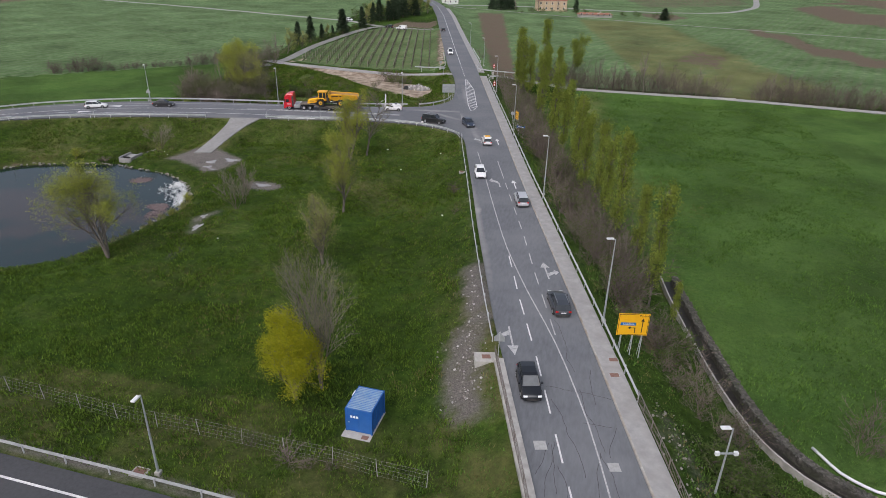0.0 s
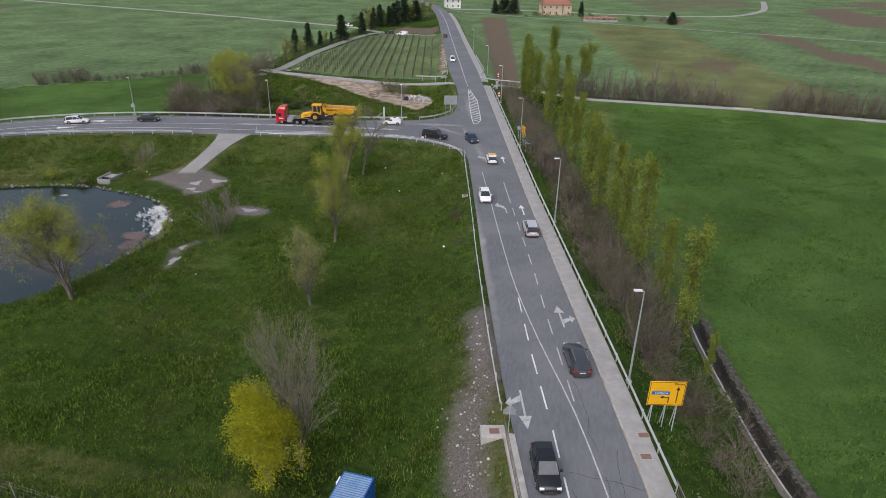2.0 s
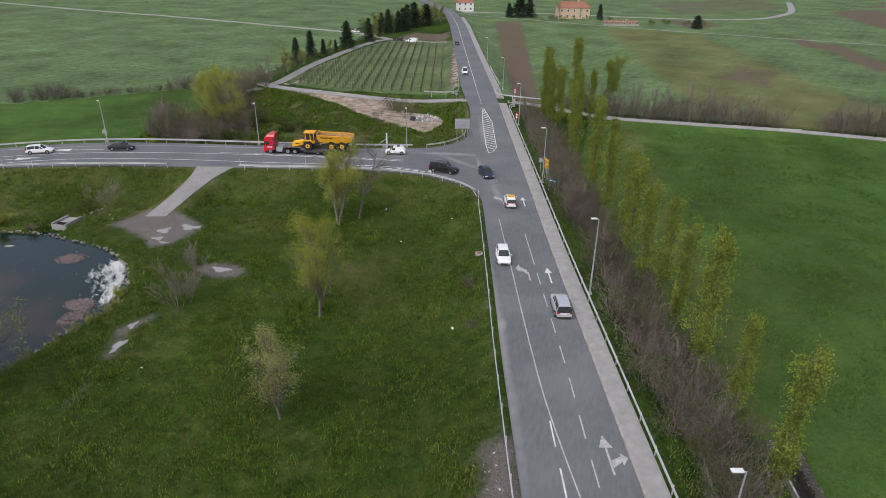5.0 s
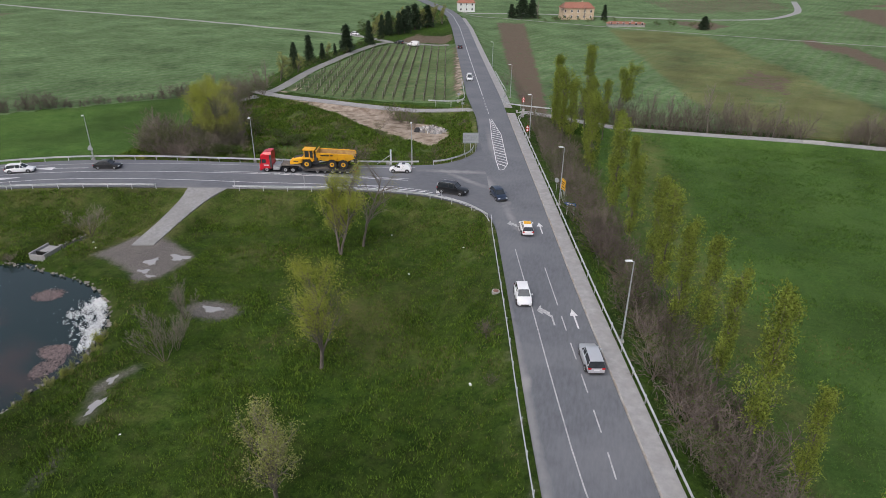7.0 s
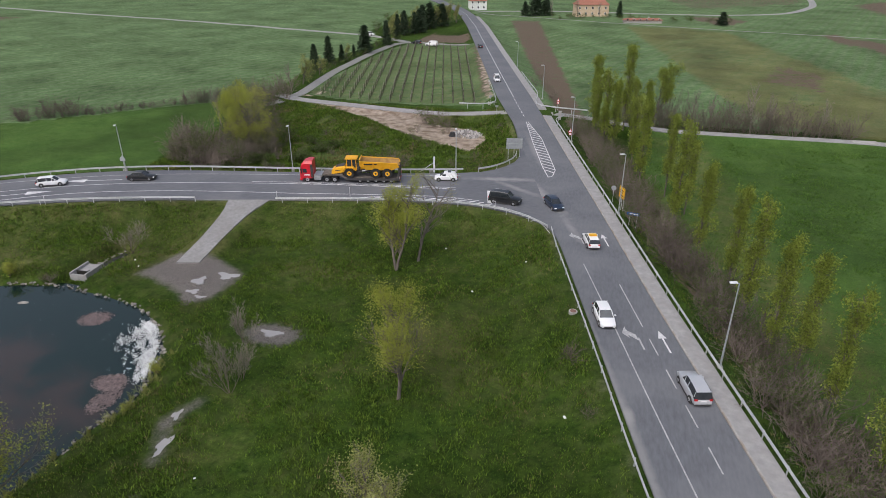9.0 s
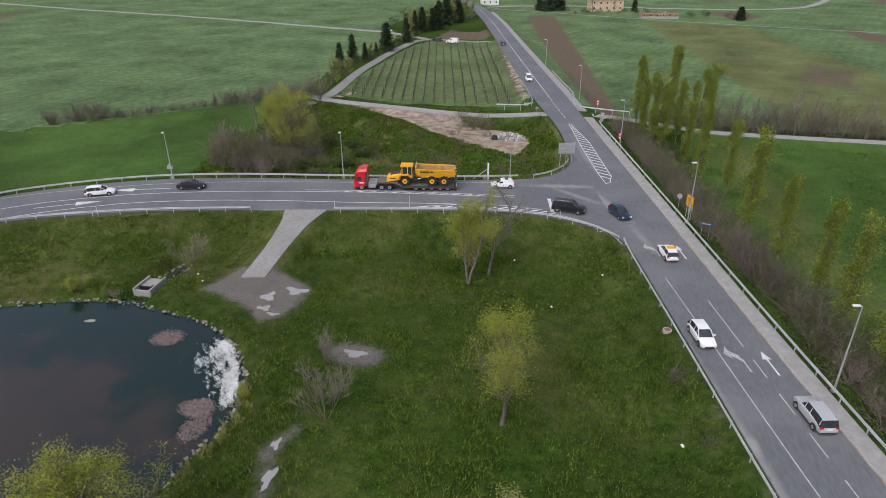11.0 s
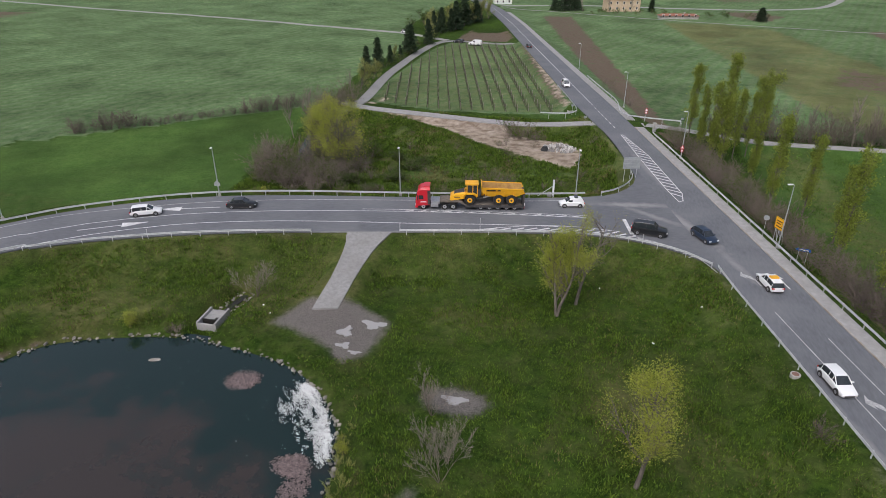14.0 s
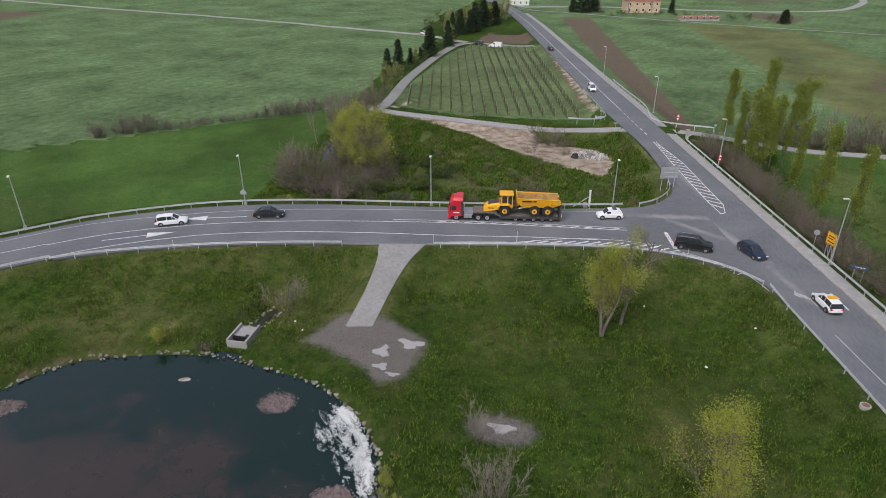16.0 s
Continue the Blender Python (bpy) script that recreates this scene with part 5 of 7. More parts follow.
# concrete outlet
outlet = thing("outlet_structure", -76.6, 91.0, -4.6, 2, "open concrete outlet box with a steel grate at the pond", "outlet")
part("side_wall", box(B(), -1.3, -1.05, -1.75, 1.9, -0.3, 1.25, 0.02), M_FOOT, outlet)
part("side_wall", box(B(), 1.05, 1.3, -1.75, 1.9, -0.3, 1.25, 0.02), M_FOOT, outlet)
part("front_wall", box(B(), -1.05, 1.05, -1.75, -1.5, -0.3, 1.05, 0.02), M_FOOT, outlet)
part("floor_slab", box(B(), -1.05, 1.05, -0.55, 1.85, 0.75, 0.9, 0.02), M_FOOT, outlet)
part("sluice_board", box(B(), -1.05, 1.05, -0.68, -0.58, 0.0, 1.1), M_STEELPLATE, outlet, "dark steel sluice board")
grate = part("grate", box(B(), 0.35, 1.0, -0.4, 0.1, 0.9, 0.93), M_STEELPLATE, outlet, "dark steel grate")
gully = tagged(strip("gully_water", smooth_line([(-76.6, 92.8), (-76.5, 94.6), (-76.2, 96.6), (-76.0, 98.0)], 0.5), 0.9, -4.42, M_STEELPLATE, thick=0.1), "dark wet bed of the gully behind the outlet", "gully", kind="structure")
inlet = thing("gully_stones", 0, 0, 0, 0, "loose grey stones lining the dark gully", "stones")
for k in range(46):
    gy0 = rs.uniform(93.0, 98.6)
    gx0 = float(np.interp(gy0, [92.8, 94.6, 96.6, 98.6], [-76.6, -76.5, -76.2, -75.9])) + rs.choice((-1, 1)) * rs.uniform(0.55, 1.35)
    ob = new("stone", rocks[k % 5])
    ob.parent = inlet
    q = rs.uniform(0.25, 0.6)
    ob.matrix_basis = pose(gx0, gy0, hz(gx0, gy0) + 0.05, rs.uniform(0, 60), 0, rs.uniform(0, 360)) @ Matrix.Diagonal((q, q * 0.8, q, 1))

# puddles on the gravel; the sky's reflection is put into their pale base colour
M_PUDDLE = bpy.data.materials.new("puddle_painted_sky")
M_PUDDLE.use_nodes = True
pb = M_PUDDLE.node_tree.nodes["Principled BSDF"]
pb.inputs["Base Color"].default_value, pb.inputs["Roughness"].default_value = (0.34, 0.33, 0.32, 1), 0.1
for cx, cy, rx, ry in ((-56.3, 93.4, 1.6, 0.9), (-59.1, 91.1, 0.9, 1.1), (-58.4, 88.5, 0.9, 0.6), (-56.7, 87.4, 0.8, 0.35), (-44.0, 81.8, 1.4, 0.7), (-45.0, 63.3, 0.5, 1.4), (-46.2, 67.2, 0.4, 0.8)):
    r = random.Random(int(cx * 7 + cy))
    ring_ = [(cx + rx * math.cos(a) * q, cy + ry * math.sin(a) * q) for a, q in [(i * math.pi / 18, 0.85 + 0.32 * math.sin(3 * i * math.pi / 18 + cx) + r.uniform(-0.17, 0.17)) for i in range(36)]]
    zp = float(height(np.array([p[0] for p in ring_]), np.array([p[1] for p in ring_])).max()) + 0.025
    tagged(slab("puddle", ring_, zp, 0.25, M_PUDDLE), "shallow puddle on the gravel, sky reflection painted in pale grey", "puddle", "puddles")

# rubble heap and yard
rubble = thing("rubble_heap", -38.2, 165.3, hz(-38.2, 165.3), 0, "heap of broken pale concrete rubble on the dirt yard", "rubble")
M_RUB = material("broken_concrete", (0.30, 0.285, 0.275), (0.54, 0.515, 0.49), scale=2, rough=0.95, per_object=0.45)
rub = []
for me in rocks:
    m2 = me.copy()
    m2.materials.clear()
    m2.materials.append(M_RUB)
    rub.append(m2)
for k in range(150):
    a, q = rs.uniform(0, 6.28), math.sqrt(rs.random())
    ob = new("chunk", rs.choice(rub))
    ob.parent = rubble
    s = rs.uniform(0.5, 1.3)
    ob.matrix_basis = pose(3.6 * q * math.cos(a), 2.6 * q * math.sin(a), 0.15 + (1 - q) * 1.2 * rs.random(), rs.uniform(0, 90), rs.uniform(0, 90), rs.uniform(0, 360)) @ Matrix.Diagonal((s, s * 0.7, s * 0.6, 1))
# the dark hole in the heap, drawn as a black cone
pile = part("tarpaulin", cyl(B(), (-3.0, -1.6, 0), (-3.0, -1.6, 1.0), 1.0, 0.45, 9), M_BLACK, rubble, "black cone standing in for a dark hole in the rubble")
# stones on the bank by the bridge
bank = thing("rubble_bank", 0, 0, 0, 0, "pale stones and rubble strewn on the bank", "stones")
for k in range(260):
    t = rs.random()
    x = np.interp(t, [0, 0.35, 0.6, 1], [-2.2, -0.2, -0.9, 1.2]) + rs.gauss(0, 1.1)
    y = np.interp(t, [0, 0.35, 0.6, 1], [55, 45, 40, 31]) + rs.uniform(-1.5, 1.5)
    if main_dist(np.array([x]), np.array([y]))[0] < 0.8:
        continue
    ob = new("stone", rs.choice(rub if rs.random() < 0.4 else rocks))
    ob.parent = bank
    s = rs.uniform(0.1, 0.36)
    ob.matrix_basis = pose(x, y, hz(x, y) + 0.03, rs.uniform(0, 90), 0, rs.uniform(0, 360)) @ Matrix.Diagonal((s, s * 0.8, s, 1))
for k in range(70):
    x, y = 18.3 + rs.gauss(0, 0.9), rs.uniform(24, 35)
    ob = new("stone", rs.choice(rocks))
    ob.parent = bank
    s = rs.uniform(0.12, 0.34)
    ob.matrix_basis = pose(x, y, hz(x, y) + 0.03, rs.uniform(0, 90), 0, rs.uniform(0, 360)) @ Matrix.Diagonal((s, s * 0.8, s, 1))

# ---- vegetation ----
def tubes(segs, sides=4):
    """Tapered tubes between pairs of points as one mesh's vertices and faces."""
    v, f = [], []
    for p, q, r0, r1 in segs:
        d = q - p
        n1 = d.orthogonal().normalized()
        n2 = d.cross(n1).normalized()
        b = len(v)
        k = sides if r0 > 0.03 else 3
        if r0 < 0.0215:  # a fine twig tapers to a point
            for i in range(3):
                a = 2 * math.pi * i / 3
                w = p + n1 * (r0 * 1.25 * math.cos(a)) + n2 * (r0 * 1.25 * math.sin(a))
                v.append((w.x, w.y, w.z))
            v.append((q.x, q.y, q.z))
            f += [(b, b + 1, b + 3), (b + 1, b + 2, b + 3), (b + 2, b, b + 3)]
            continue
        for c, r in ((p, r0), (q, r1)):
            for i in range(k):
                a = 2 * math.pi * i / k
                w = c + n1 * (r * math.cos(a)) + n2 * (r * math.sin(a))
                v.append((w.x, w.y, w.z))
        f += [(b + i, b + (i + 1) % k, b + k + (i + 1) % k, b + k + i) for i in range(k)]
    return v, f


def leaves(points, size, r, per=1, spread=0.3, gaps=-0.6):
    """Small pointed leaf sprays round the given points, thinned where the crown has gaps."""
    v, f = [], []
    off = Vector((r.uniform(0, 50), r.uniform(0, 50), 0))
    points = [p for p in points if noise.noise(p * 0.55 + off) > gaps]
    for p in points:
        for _ in range(per):
            c = p + Vector((r.gauss(0, spread), r.gauss(0, spread), r.gauss(0, spread)))
            a = Vector((r.gauss(0, 1), r.gauss(0, 1), r.gauss(0, 0.7))).normalized()
            b = a.orthogonal().normalized()
            b.rotate(Matrix.Rotation(r.uniform(0, 6.28), 3, a))
            s = size * r.uniform(0.55, 1.3)
            k = len(v)
            for w in (c - a * s * 0.9, c + b * s * 0.8, c + a * s * 0.9):
                v.append((w.x, w.y, w.z))
            f.append((k, k + 1, k + 2))
    return v, f


def grow(r, p, d, length, radius, level, segs, tips, up=0.15, kids=(6, 5, 4), angle=45, wob=0.16, steps=4, thin=0.62, start=0.3):
    """A limb with its side limbs, bending a little at each step."""
    step = length / steps
    pts = [p]
    for i in range(steps):
        d = (d + Vector((r.gauss(0, wob), r.gauss(0, wob), r.gauss(0, wob) + up))).normalized()
        q = pts[-1] + d * step
        segs.append((pts[-1], q, radius * (1 - 0.8 * i / steps), radius * (1 - 0.8 * (i + 1) / steps)))
        pts.append(q)
        if level >= len(kids) - 0 and i > 0:
            tips.append(q)
    tips.append(pts[-1])
    if level < len(kids):
        for k in range(kids[level]):
            t = start + (1 - start) * (k + r.random()) / kids[level]
            i = min(int(t * steps), steps - 1)
            c = pts[i].lerp(pts[i + 1], t * steps - i)
            side = d.orthogonal().normalized()
            side.rotate(Matrix.Rotation(r.uniform(0, 6.28), 3, d))
            a = radians(angle * r.uniform(0.7, 1.2))
            nd = (d * math.cos(a) + side * math.sin(a)).normalized()
            grow(r, c, nd, length * thin * r.uniform(0.7, 1.1) * (1.15 - 0.5 * t), radius * 0.5 * (1.1 - 0.5 * t), level + 1, segs, tips, up, kids, angle, wob, max(2 if level < 1 else 1, steps - 1), thin, 0.2)


def broad_tree(name, seed, h, label, leaf=None, kids=(9, 6, 5), angle=42, leaf_size=0.16, per=5, spread=0.32, up=0.10, stems=1, bark=None, category="tree", thin=0.6, start=0.25, lean=0.06, rad=None, tilt=(0, 0), gaps=-0.6):
    r = random.Random(seed)
    segs, tips = [], []
    for s in range(stems):
        d = Vector((tilt[0] + r.gauss(0, lean * (1 if stems == 1 else 4)), tilt[1] + r.gauss(0, lean * (1 if stems == 1 else 4)), 1)).normalized()
        grow(r, Vector((0, 0, -0.3)), d, h * 0.78 * r.uniform(0.85, 1.0), rad or h * 0.017, 0, segs, tips, up, kids, angle, 0.10, 6, thin, start)
    top = max(t.z for t in tips)
    k = h / top
    segs = [(p * k, q * k, a, b) for p, q, a, b in segs]
    tips = [t * k for t in tips]
    root = thing(name, 0, 0, 0, 0, label, category)
    mesh_object("trunk", *tubes([s for s in segs if s[2] > 0.02], 6), bark or M_BARK, root, "grey-brown trunk and limbs", True)
    mesh_object("brushwood", *tubes([(p, q, max(a, 0.011), max(b, 0.007)) for p, q, a, b in segs if a <= 0.02], 3), M_TWIG, root, "fine pale twigs")
    if leaf:
        mesh_object("crown", *leaves(tips, leaf_size, r, per, spread, gaps), leaf, root)
    return root


def poplar(seed, h, label, leaf):
    r = random.Random(seed)
    segs, tips = [], []
    pts = [Vector((0, 0, -0.4))]
    for i in range(9):
        pts.append(Vector((r.gauss(0, 0.12) * i / 6, r.gauss(0, 0.12) * i / 6, h * 0.97 * (i + 1) / 9)))
    for i in range(9):
        segs.append((pts[i], pts[i + 1], h * 0.0125 * (1 - i / 9.6), h * 0.0125 * (1 - (i + 1) / 9.6)))
    for k in range(46):
        t = 0.10 + 0.88 * (k + r.random()) / 46
        i = min(int(t * 9), 8)
        c = pts[i].lerp(pts[i + 1], t * 9 - i)
        a = r.uniform(0, 6.28)
        d = Vector((math.cos(a) * 0.42, math.sin(a) * 0.42, 1)).normalized()
        width = h * (0.20 if t < 0.75 else 0.20 * (1.0 - t) / 0.25 + 0.04) * r.uniform(0.55, 1.15)
        grow(r, c, d, width, 0.035, 0, segs, tips, 0.2, (4, 2), 30, 0.12, 3, 0.5, 0.2)
    tips = [t for t in tips if r.random() < 0.93]
    root = thing("poplar", 0, 0, 0, 0, label, "poplar")
    mesh_object("trunk", *tubes([s for s in segs if s[2] > 0.03], 6), M_BARK, root, "pale grey upright trunk", True)
    mesh_object("brushwood", *tubes([(p, q, max(a, 0.01), max(b, 0.006)) for p, q, a, b in segs if a <= 0.03], 3), M_TWIG, root)
    mesh_object("crown", *leaves(tips, 0.165, r, 16, 0.30, -0.34), leaf, root)
    return root


def conifer(seed, h, label):
    r = random.Random(seed)
    segs, pts = [(Vector((0, 0, -0.3)), Vector((0, 0, h * 0.97)), h * 0.017, 0.02)], []
    for k in range(80):
        t = 0.08 + 0.9 * k / 80
        a = k * 2.4 + r.random()
        R = h * 0.21 * (1 - t) ** 0.8 * r.uniform(0.75, 1.15) + 0.1
        c = Vector((0, 0, h * t))
        e = c + Vector((math.cos(a) * R, math.sin(a) * R, -0.18 * R))
        segs.append((c, e, 0.03, 0.01))
        for j in range(9):
            pts.append(c.lerp(e, 0.2 + 0.8 * j / 8))
    root = thing("conifer", 0, 0, 0, 0, label, "conifer")
    mesh_object("trunk", *tubes(segs, 5), M_BARK, root)
    mesh_object("crown", *leaves(pts, 0.28, r, 4, 0.16), M_CONIFER, root)
    return root


def shrub(seed, h, label, leaf=None, dense=1.0, twig=None, per=1, leaf_size=0.12):
    r = random.Random(seed)
    segs, tips = [], []
    for s in range(int(8 * dense)):
        a = r.uniform(0, 6.28)
        d = Vector((math.cos(a) * r.uniform(0.1, 0.75), math.sin(a) * r.uniform(0.1, 0.75), 1)).normalized()
        grow(r, Vector((r.gauss(0, 0.25), r.gauss(0, 0.25), -0.2)), d, h * r.uniform(0.6, 1.0), 0.03, 0, segs, tips, 0.08, (5, 3), 32, 0.16, 3, 0.55, 0.15)
    root = thing("shrub", 0, 0, 0, 0, label, "shrub")
    mesh_object("brushwood", *tubes([(p, q, max(a, 0.020), max(b, 0.011)) for p, q, a, b in segs], 3), twig or M_TWIG_BROWN, root)
    if leaf:
        mesh_object("foliage", *leaves(tips, leaf_size, r, per, 0.25), leaf, root)
    return root


def place(master, spots, group="", label=""):
    """Copies of a plant at (x, y, scale, turn[, widening]); the master itself takes the first spot."""
    for k, spot in enumerate(spots):
        x, y, s, turn = spot[:4]
        w = spot[4] if len(spot) > 4 else 1.0
        m = pose(x, y, hz(x, y), 0, 0, turn) @ Matrix.Diagonal((s * w, s * w, s, 1))
        ob = copy_thing(master, m) if k else master
        if not k:
            master.matrix_basis = m
        if group:
            ob["group"] = group


def joined(name, masters, spots, label, category):
    """Many alike plants that nobody could count, as one mesh."""
    verts, faces, mats, slots = [], [], [], []
    for k, spot in enumerate(spots):
        x, y, s, turn = spot[:4]
        w = spot[4] if len(spot) > 4 else 1.0
        m = np.array(pose(x, y, hz(x, y), 0, 0, turn) @ Matrix.Diagonal((s * w, s * w, s, 1)))
        for ob in masters[k % len(masters)].children:
            me = ob.data
            co = np.empty(len(me.vertices) * 3)
            me.vertices.foreach_get("co", co)
            co = co.reshape(-1, 3) @ m[:3, :3].T + m[:3, 3]
            base = sum(len(c) for c in verts)
            verts.append(co)
            mt = me.materials[0]
            if mt not in mats:
                mats.append(mt)
            for p in me.polygons:
                faces.append([base + i for i in p.vertices])
            slots += [mats.index(mt)] * len(me.polygons)
    me = bpy.data.meshes.new(name)
    me.from_pydata(np.concatenate(verts).tolist(), [], faces)
    for mt in mats:
        me.materials.append(mt)
    me.polygons.foreach_set("material_index", slots)
    return tagged(new(name, me), label, category, kind="stuff")


# single trees on the meadow
place(broad_tree("willow_tree", 11, 13.3, "spreading yellow-green willow with several stems beside the pond", M_LEAF_YG, (9, 7, 6), 46, 0.105, 9, 0.36, 0.06, 3, thin=0.66, gaps=-0.15), [(-50.5, 51.4, 1, 0, 0.86)])
place(broad_tree("bare_tree", 12, 14.7, "tall leafless tree with pale branches and fine reddish twigs", M_LEAF_PALE, (9, 7, 6), 27, 0.05, 1, 0.25, 0.10, 4, thin=0.62, rad=0.13, start=0.16, lean=0.035, tilt=(0.03, 0)), [(-12.9, 32.6, 1, 0, 0.95)])
place(broad_tree("yellow_willow", 13, 9.6, "bushy bright yellow-green willow in full spring leaf", M_LEAF_Y, (11, 8, 5), 46, 0.10, 15, 0.36, 0.06, 2, thin=0.6, start=0.16, lean=0.02, tilt=(-0.22, 0.05), gaps=-0.2), [(-14.5, 30.6, 0.98, 0, 0.78)])
Y_LABEL = "slender young tree with sparse yellow-green leaves on the meadow"
place(broad_tree("young_poplar", 14, 13.4, Y_LABEL, M_LEAF_YG, (17, 8, 5), 38, 0.095, 9, 0.42, 0.12, 2, thin=0.42, start=0.2, lean=0.03, gaps=-0.12), [(-34.8, 100.2, 1.0, 0, 0.95)], "young trees on the meadow")
place(broad_tree("young_poplar", 24, 13.0, Y_LABEL, M_LEAF_YG, (17, 8, 5), 36, 0.078, 9, 0.44, 0.10, 1, thin=0.50, start=0.16, lean=0.02, tilt=(0.07, 0.0), gaps=-0.1), [(-26.5, 74.2, 1.0, 0, 1.05)], "young trees on the meadow")
place(broad_tree("bare_young_tree", 15, 13.3, "thin leafless tree with drooping side branches", M_LEAF_PALE, (13, 7, 5), 48, 0.07, 1, 0.2, 0.04, 1, thin=0.5, start=0.2), [(-32.6, 103.3, 1, 0)])
place(broad_tree("sapling", 16, 10.2, "bare upright sapling with greenish twigs", M_LEAF_PALE, (14, 7, 5), 30, 0.09, 2, 0.24, 0.12, 2, thin=0.5, start=0.15, lean=0.02), [(-22.9, 57.2, 1, 0, 1.1)])
multi = broad_tree("bare_shrub_tree", 17, 7.0, "dark leafless multi-stemmed shrub tree on the meadow", None, (8, 7, 5), 30, up=0.10, stems=5, thin=0.52, start=0.2, rad=0.045, category="shrub tree", bark=M_TWIG_BROWN)
place(multi, [(-43.0, 71.2, 1.0, 0), (-45.7, 79.1, 0.82, 120), (-73.4, 96.3, 0.8, 200, 1.3), (-42.9, 73.4, 0.7, 250)], "bare shrub trees")

# poplar row
P_LABEL = "tall columnar poplar with young yellow-green leaves"
pop = [poplar(31, 14.0, P_LABEL, M_LEAF_P), poplar(32, 14.0, P_LABEL, M_LEAF_P), poplar(33, 14.0, P_LABEL, M_LEAF_P)]
row = [(-10.6, 178.0, 15.6), (-8.2, 163.5, 16.5), (-6.2, 162.5, 15.0), (-3.7, 177.5, 16.5), (-10.0, 167, 12.5), (-2.2, 171.2, 13.0), (0.8, 173.4, 12.0), (-2.4, 153.3, 12.5), (-1.4, 142.2, 15.0),
       (3.0, 138.8, 12.8), (2.7, 121.0, 14.8), (5.2, 112.0, 13.0), (7.9, 103.5, 12.8), (8.2, 95.7, 13.2), (9.6, 88.8, 13.0), (12.0, 87.0, 12.6), (13.1, 80.4, 11.8), (14.4, 71.5, 15.0),
       (17.2, 67.0, 10.2), (18.3, 56.6, 12.5), (20.6, 53.0, 5.2), (5.6, 131, 11)]
for k in range(3):
    place(pop[k], [(x, y, h / 14.0, (x * 77 + y * 31) % 360, 0.88) for x, y, h in row[k::3]], "poplars along the road")
place(broad_tree("field_tree", 18, 15.5, "leafy pale green tree standing in the hedge", M_LEAF_P, (12, 6, 5), 34, 0.17, 7, 0.4, 0.1, 1, thin=0.45, start=0.35), [(3.5, 183.5, 1.0, 0, 0.9)])

# thickets
rs = random.Random(21)
SH = "tangled leafless brown shrub on the bank"
sh = [shrub(41, 4.2, SH, None, 1.3), shrub(42, 4.2, SH, M_LEAF_DK, 1.2, per=1), shrub(43, 4.2, "brown shrub with first green leaves on the bank", M_LEAF_DK, 1.1, per=3), shrub(44, 4.2, SH, None, 1.5)]
spots = []
for k in range(210):
    y = 46 + 128 * (k + rs.random()) / 210
    off = rs.uniform(3.4, 9.6)
    spots.append((kerb_x(y) + 2.4 + off * (0.75 if y < 62 else 1), y, rs.uniform(0.55, 1.12), rs.uniform(0, 360), rs.uniform(0.9, 1.25)))
for k in range(42):
    y = rs.uniform(20, 50)
    spots.append((kerb_x(y) + rs.uniform(5.5, 12) + max(0, 34 - y) * 0.35, y, rs.uniform(0.25, 0.7), rs.uniform(0, 360), 1.3))
for k in range(95):
    y = 60 + 116 * (k + rs.random()) / 95
    spots.append((kerb_x(y) + rs.uniform(4.2, 9.8), y, rs.uniform(0.6, 1.05), rs.uniform(0, 360), rs.uniform(1.0, 1.3)))
# hedge along the right-hand track
hedge, hedgerow = [], []
for k in range(150):
    x = -6 + 150 * (k + rs.random()) / 150
    if 47 < x < 55:
        continue
    yy = 185.5 - max(0, x - 45) * 0.09
    hedge.append((x, yy + rs.uniform(-1.6, 2.2), rs.uniform(1.0, 2.0), rs.uniform(0, 360), rs.uniform(0.75, 1.0)))
# thicket north of the side road, with the brook
for k in range(26):
    spots.append((rs.uniform(-72, -30), rs.uniform(138, 172), rs.uniform(0.18, 0.5), rs.uniform(0, 360), 1.3))
for k in range(60):
    a = rs.random()
    spots.append((-91 + rs.gauss(0, 3.6) + a * 6, 132 + a * 28 + rs.gauss(0, 2.0), rs.uniform(0.8, 1.7), rs.uniform(0, 360), 1.15))
for k in range(34):
    spots.append((rs.uniform(-90, -80), rs.uniform(131, 140), rs.uniform(0.75, 1.25), rs.uniform(0, 360), 1.25))
leafy = [(rs.uniform(-77, -64), rs.uniform(136, 152), rs.uniform(0.35, 0.75), rs.uniform(0, 360), 1.5) for _ in range(16)]
leafy += [(rs.uniform(-82, -40), rs.uniform(130.5, 136), rs.uniform(0.18, 0.4), rs.uniform(0, 360), 1.6) for _ in range(18)]
leafy += [(x, y, rs.uniform(0.35, 0.7), rs.uniform(0, 360), 1.4) for x, y in ((22.5, 27), (24.5, 28.5), (21.0, 29.5), (26.0, 25.5), (23.2, 24.0), (27.5, 27.0), (19.5, 44.0), (20.5, 48.0))]
leafy = [q for q in leafy if float(signed(np.array([q[0]]), np.array([q[1]]), SIDE_AREA)[0]) > 2.0]
for k in range(24):
    spots.append((-79 + rs.gauss(0, 3.0), 138 + rs.gauss(0, 5), rs.uniform(0.6, 1.2), rs.uniform(0, 360), 1.2))
for k in range(22):
    spots.append((-95 + rs.gauss(0, 2.5), 165 + 26 * k / 22, rs.uniform(0.9, 1.8), rs.uniform(0, 360), 1.1))
for k in range(46):
    t = (k + rs.random()) / 46
    big = 1 if t < 0.28 or t > 0.72 else 0.55
    hedgerow.append((-149 + 44 * t, 151.0 + 36 * t + rs.gauss(0, 0.7), rs.uniform(0.75, 1.15) * big, rs.uniform(0, 360), 1.3))
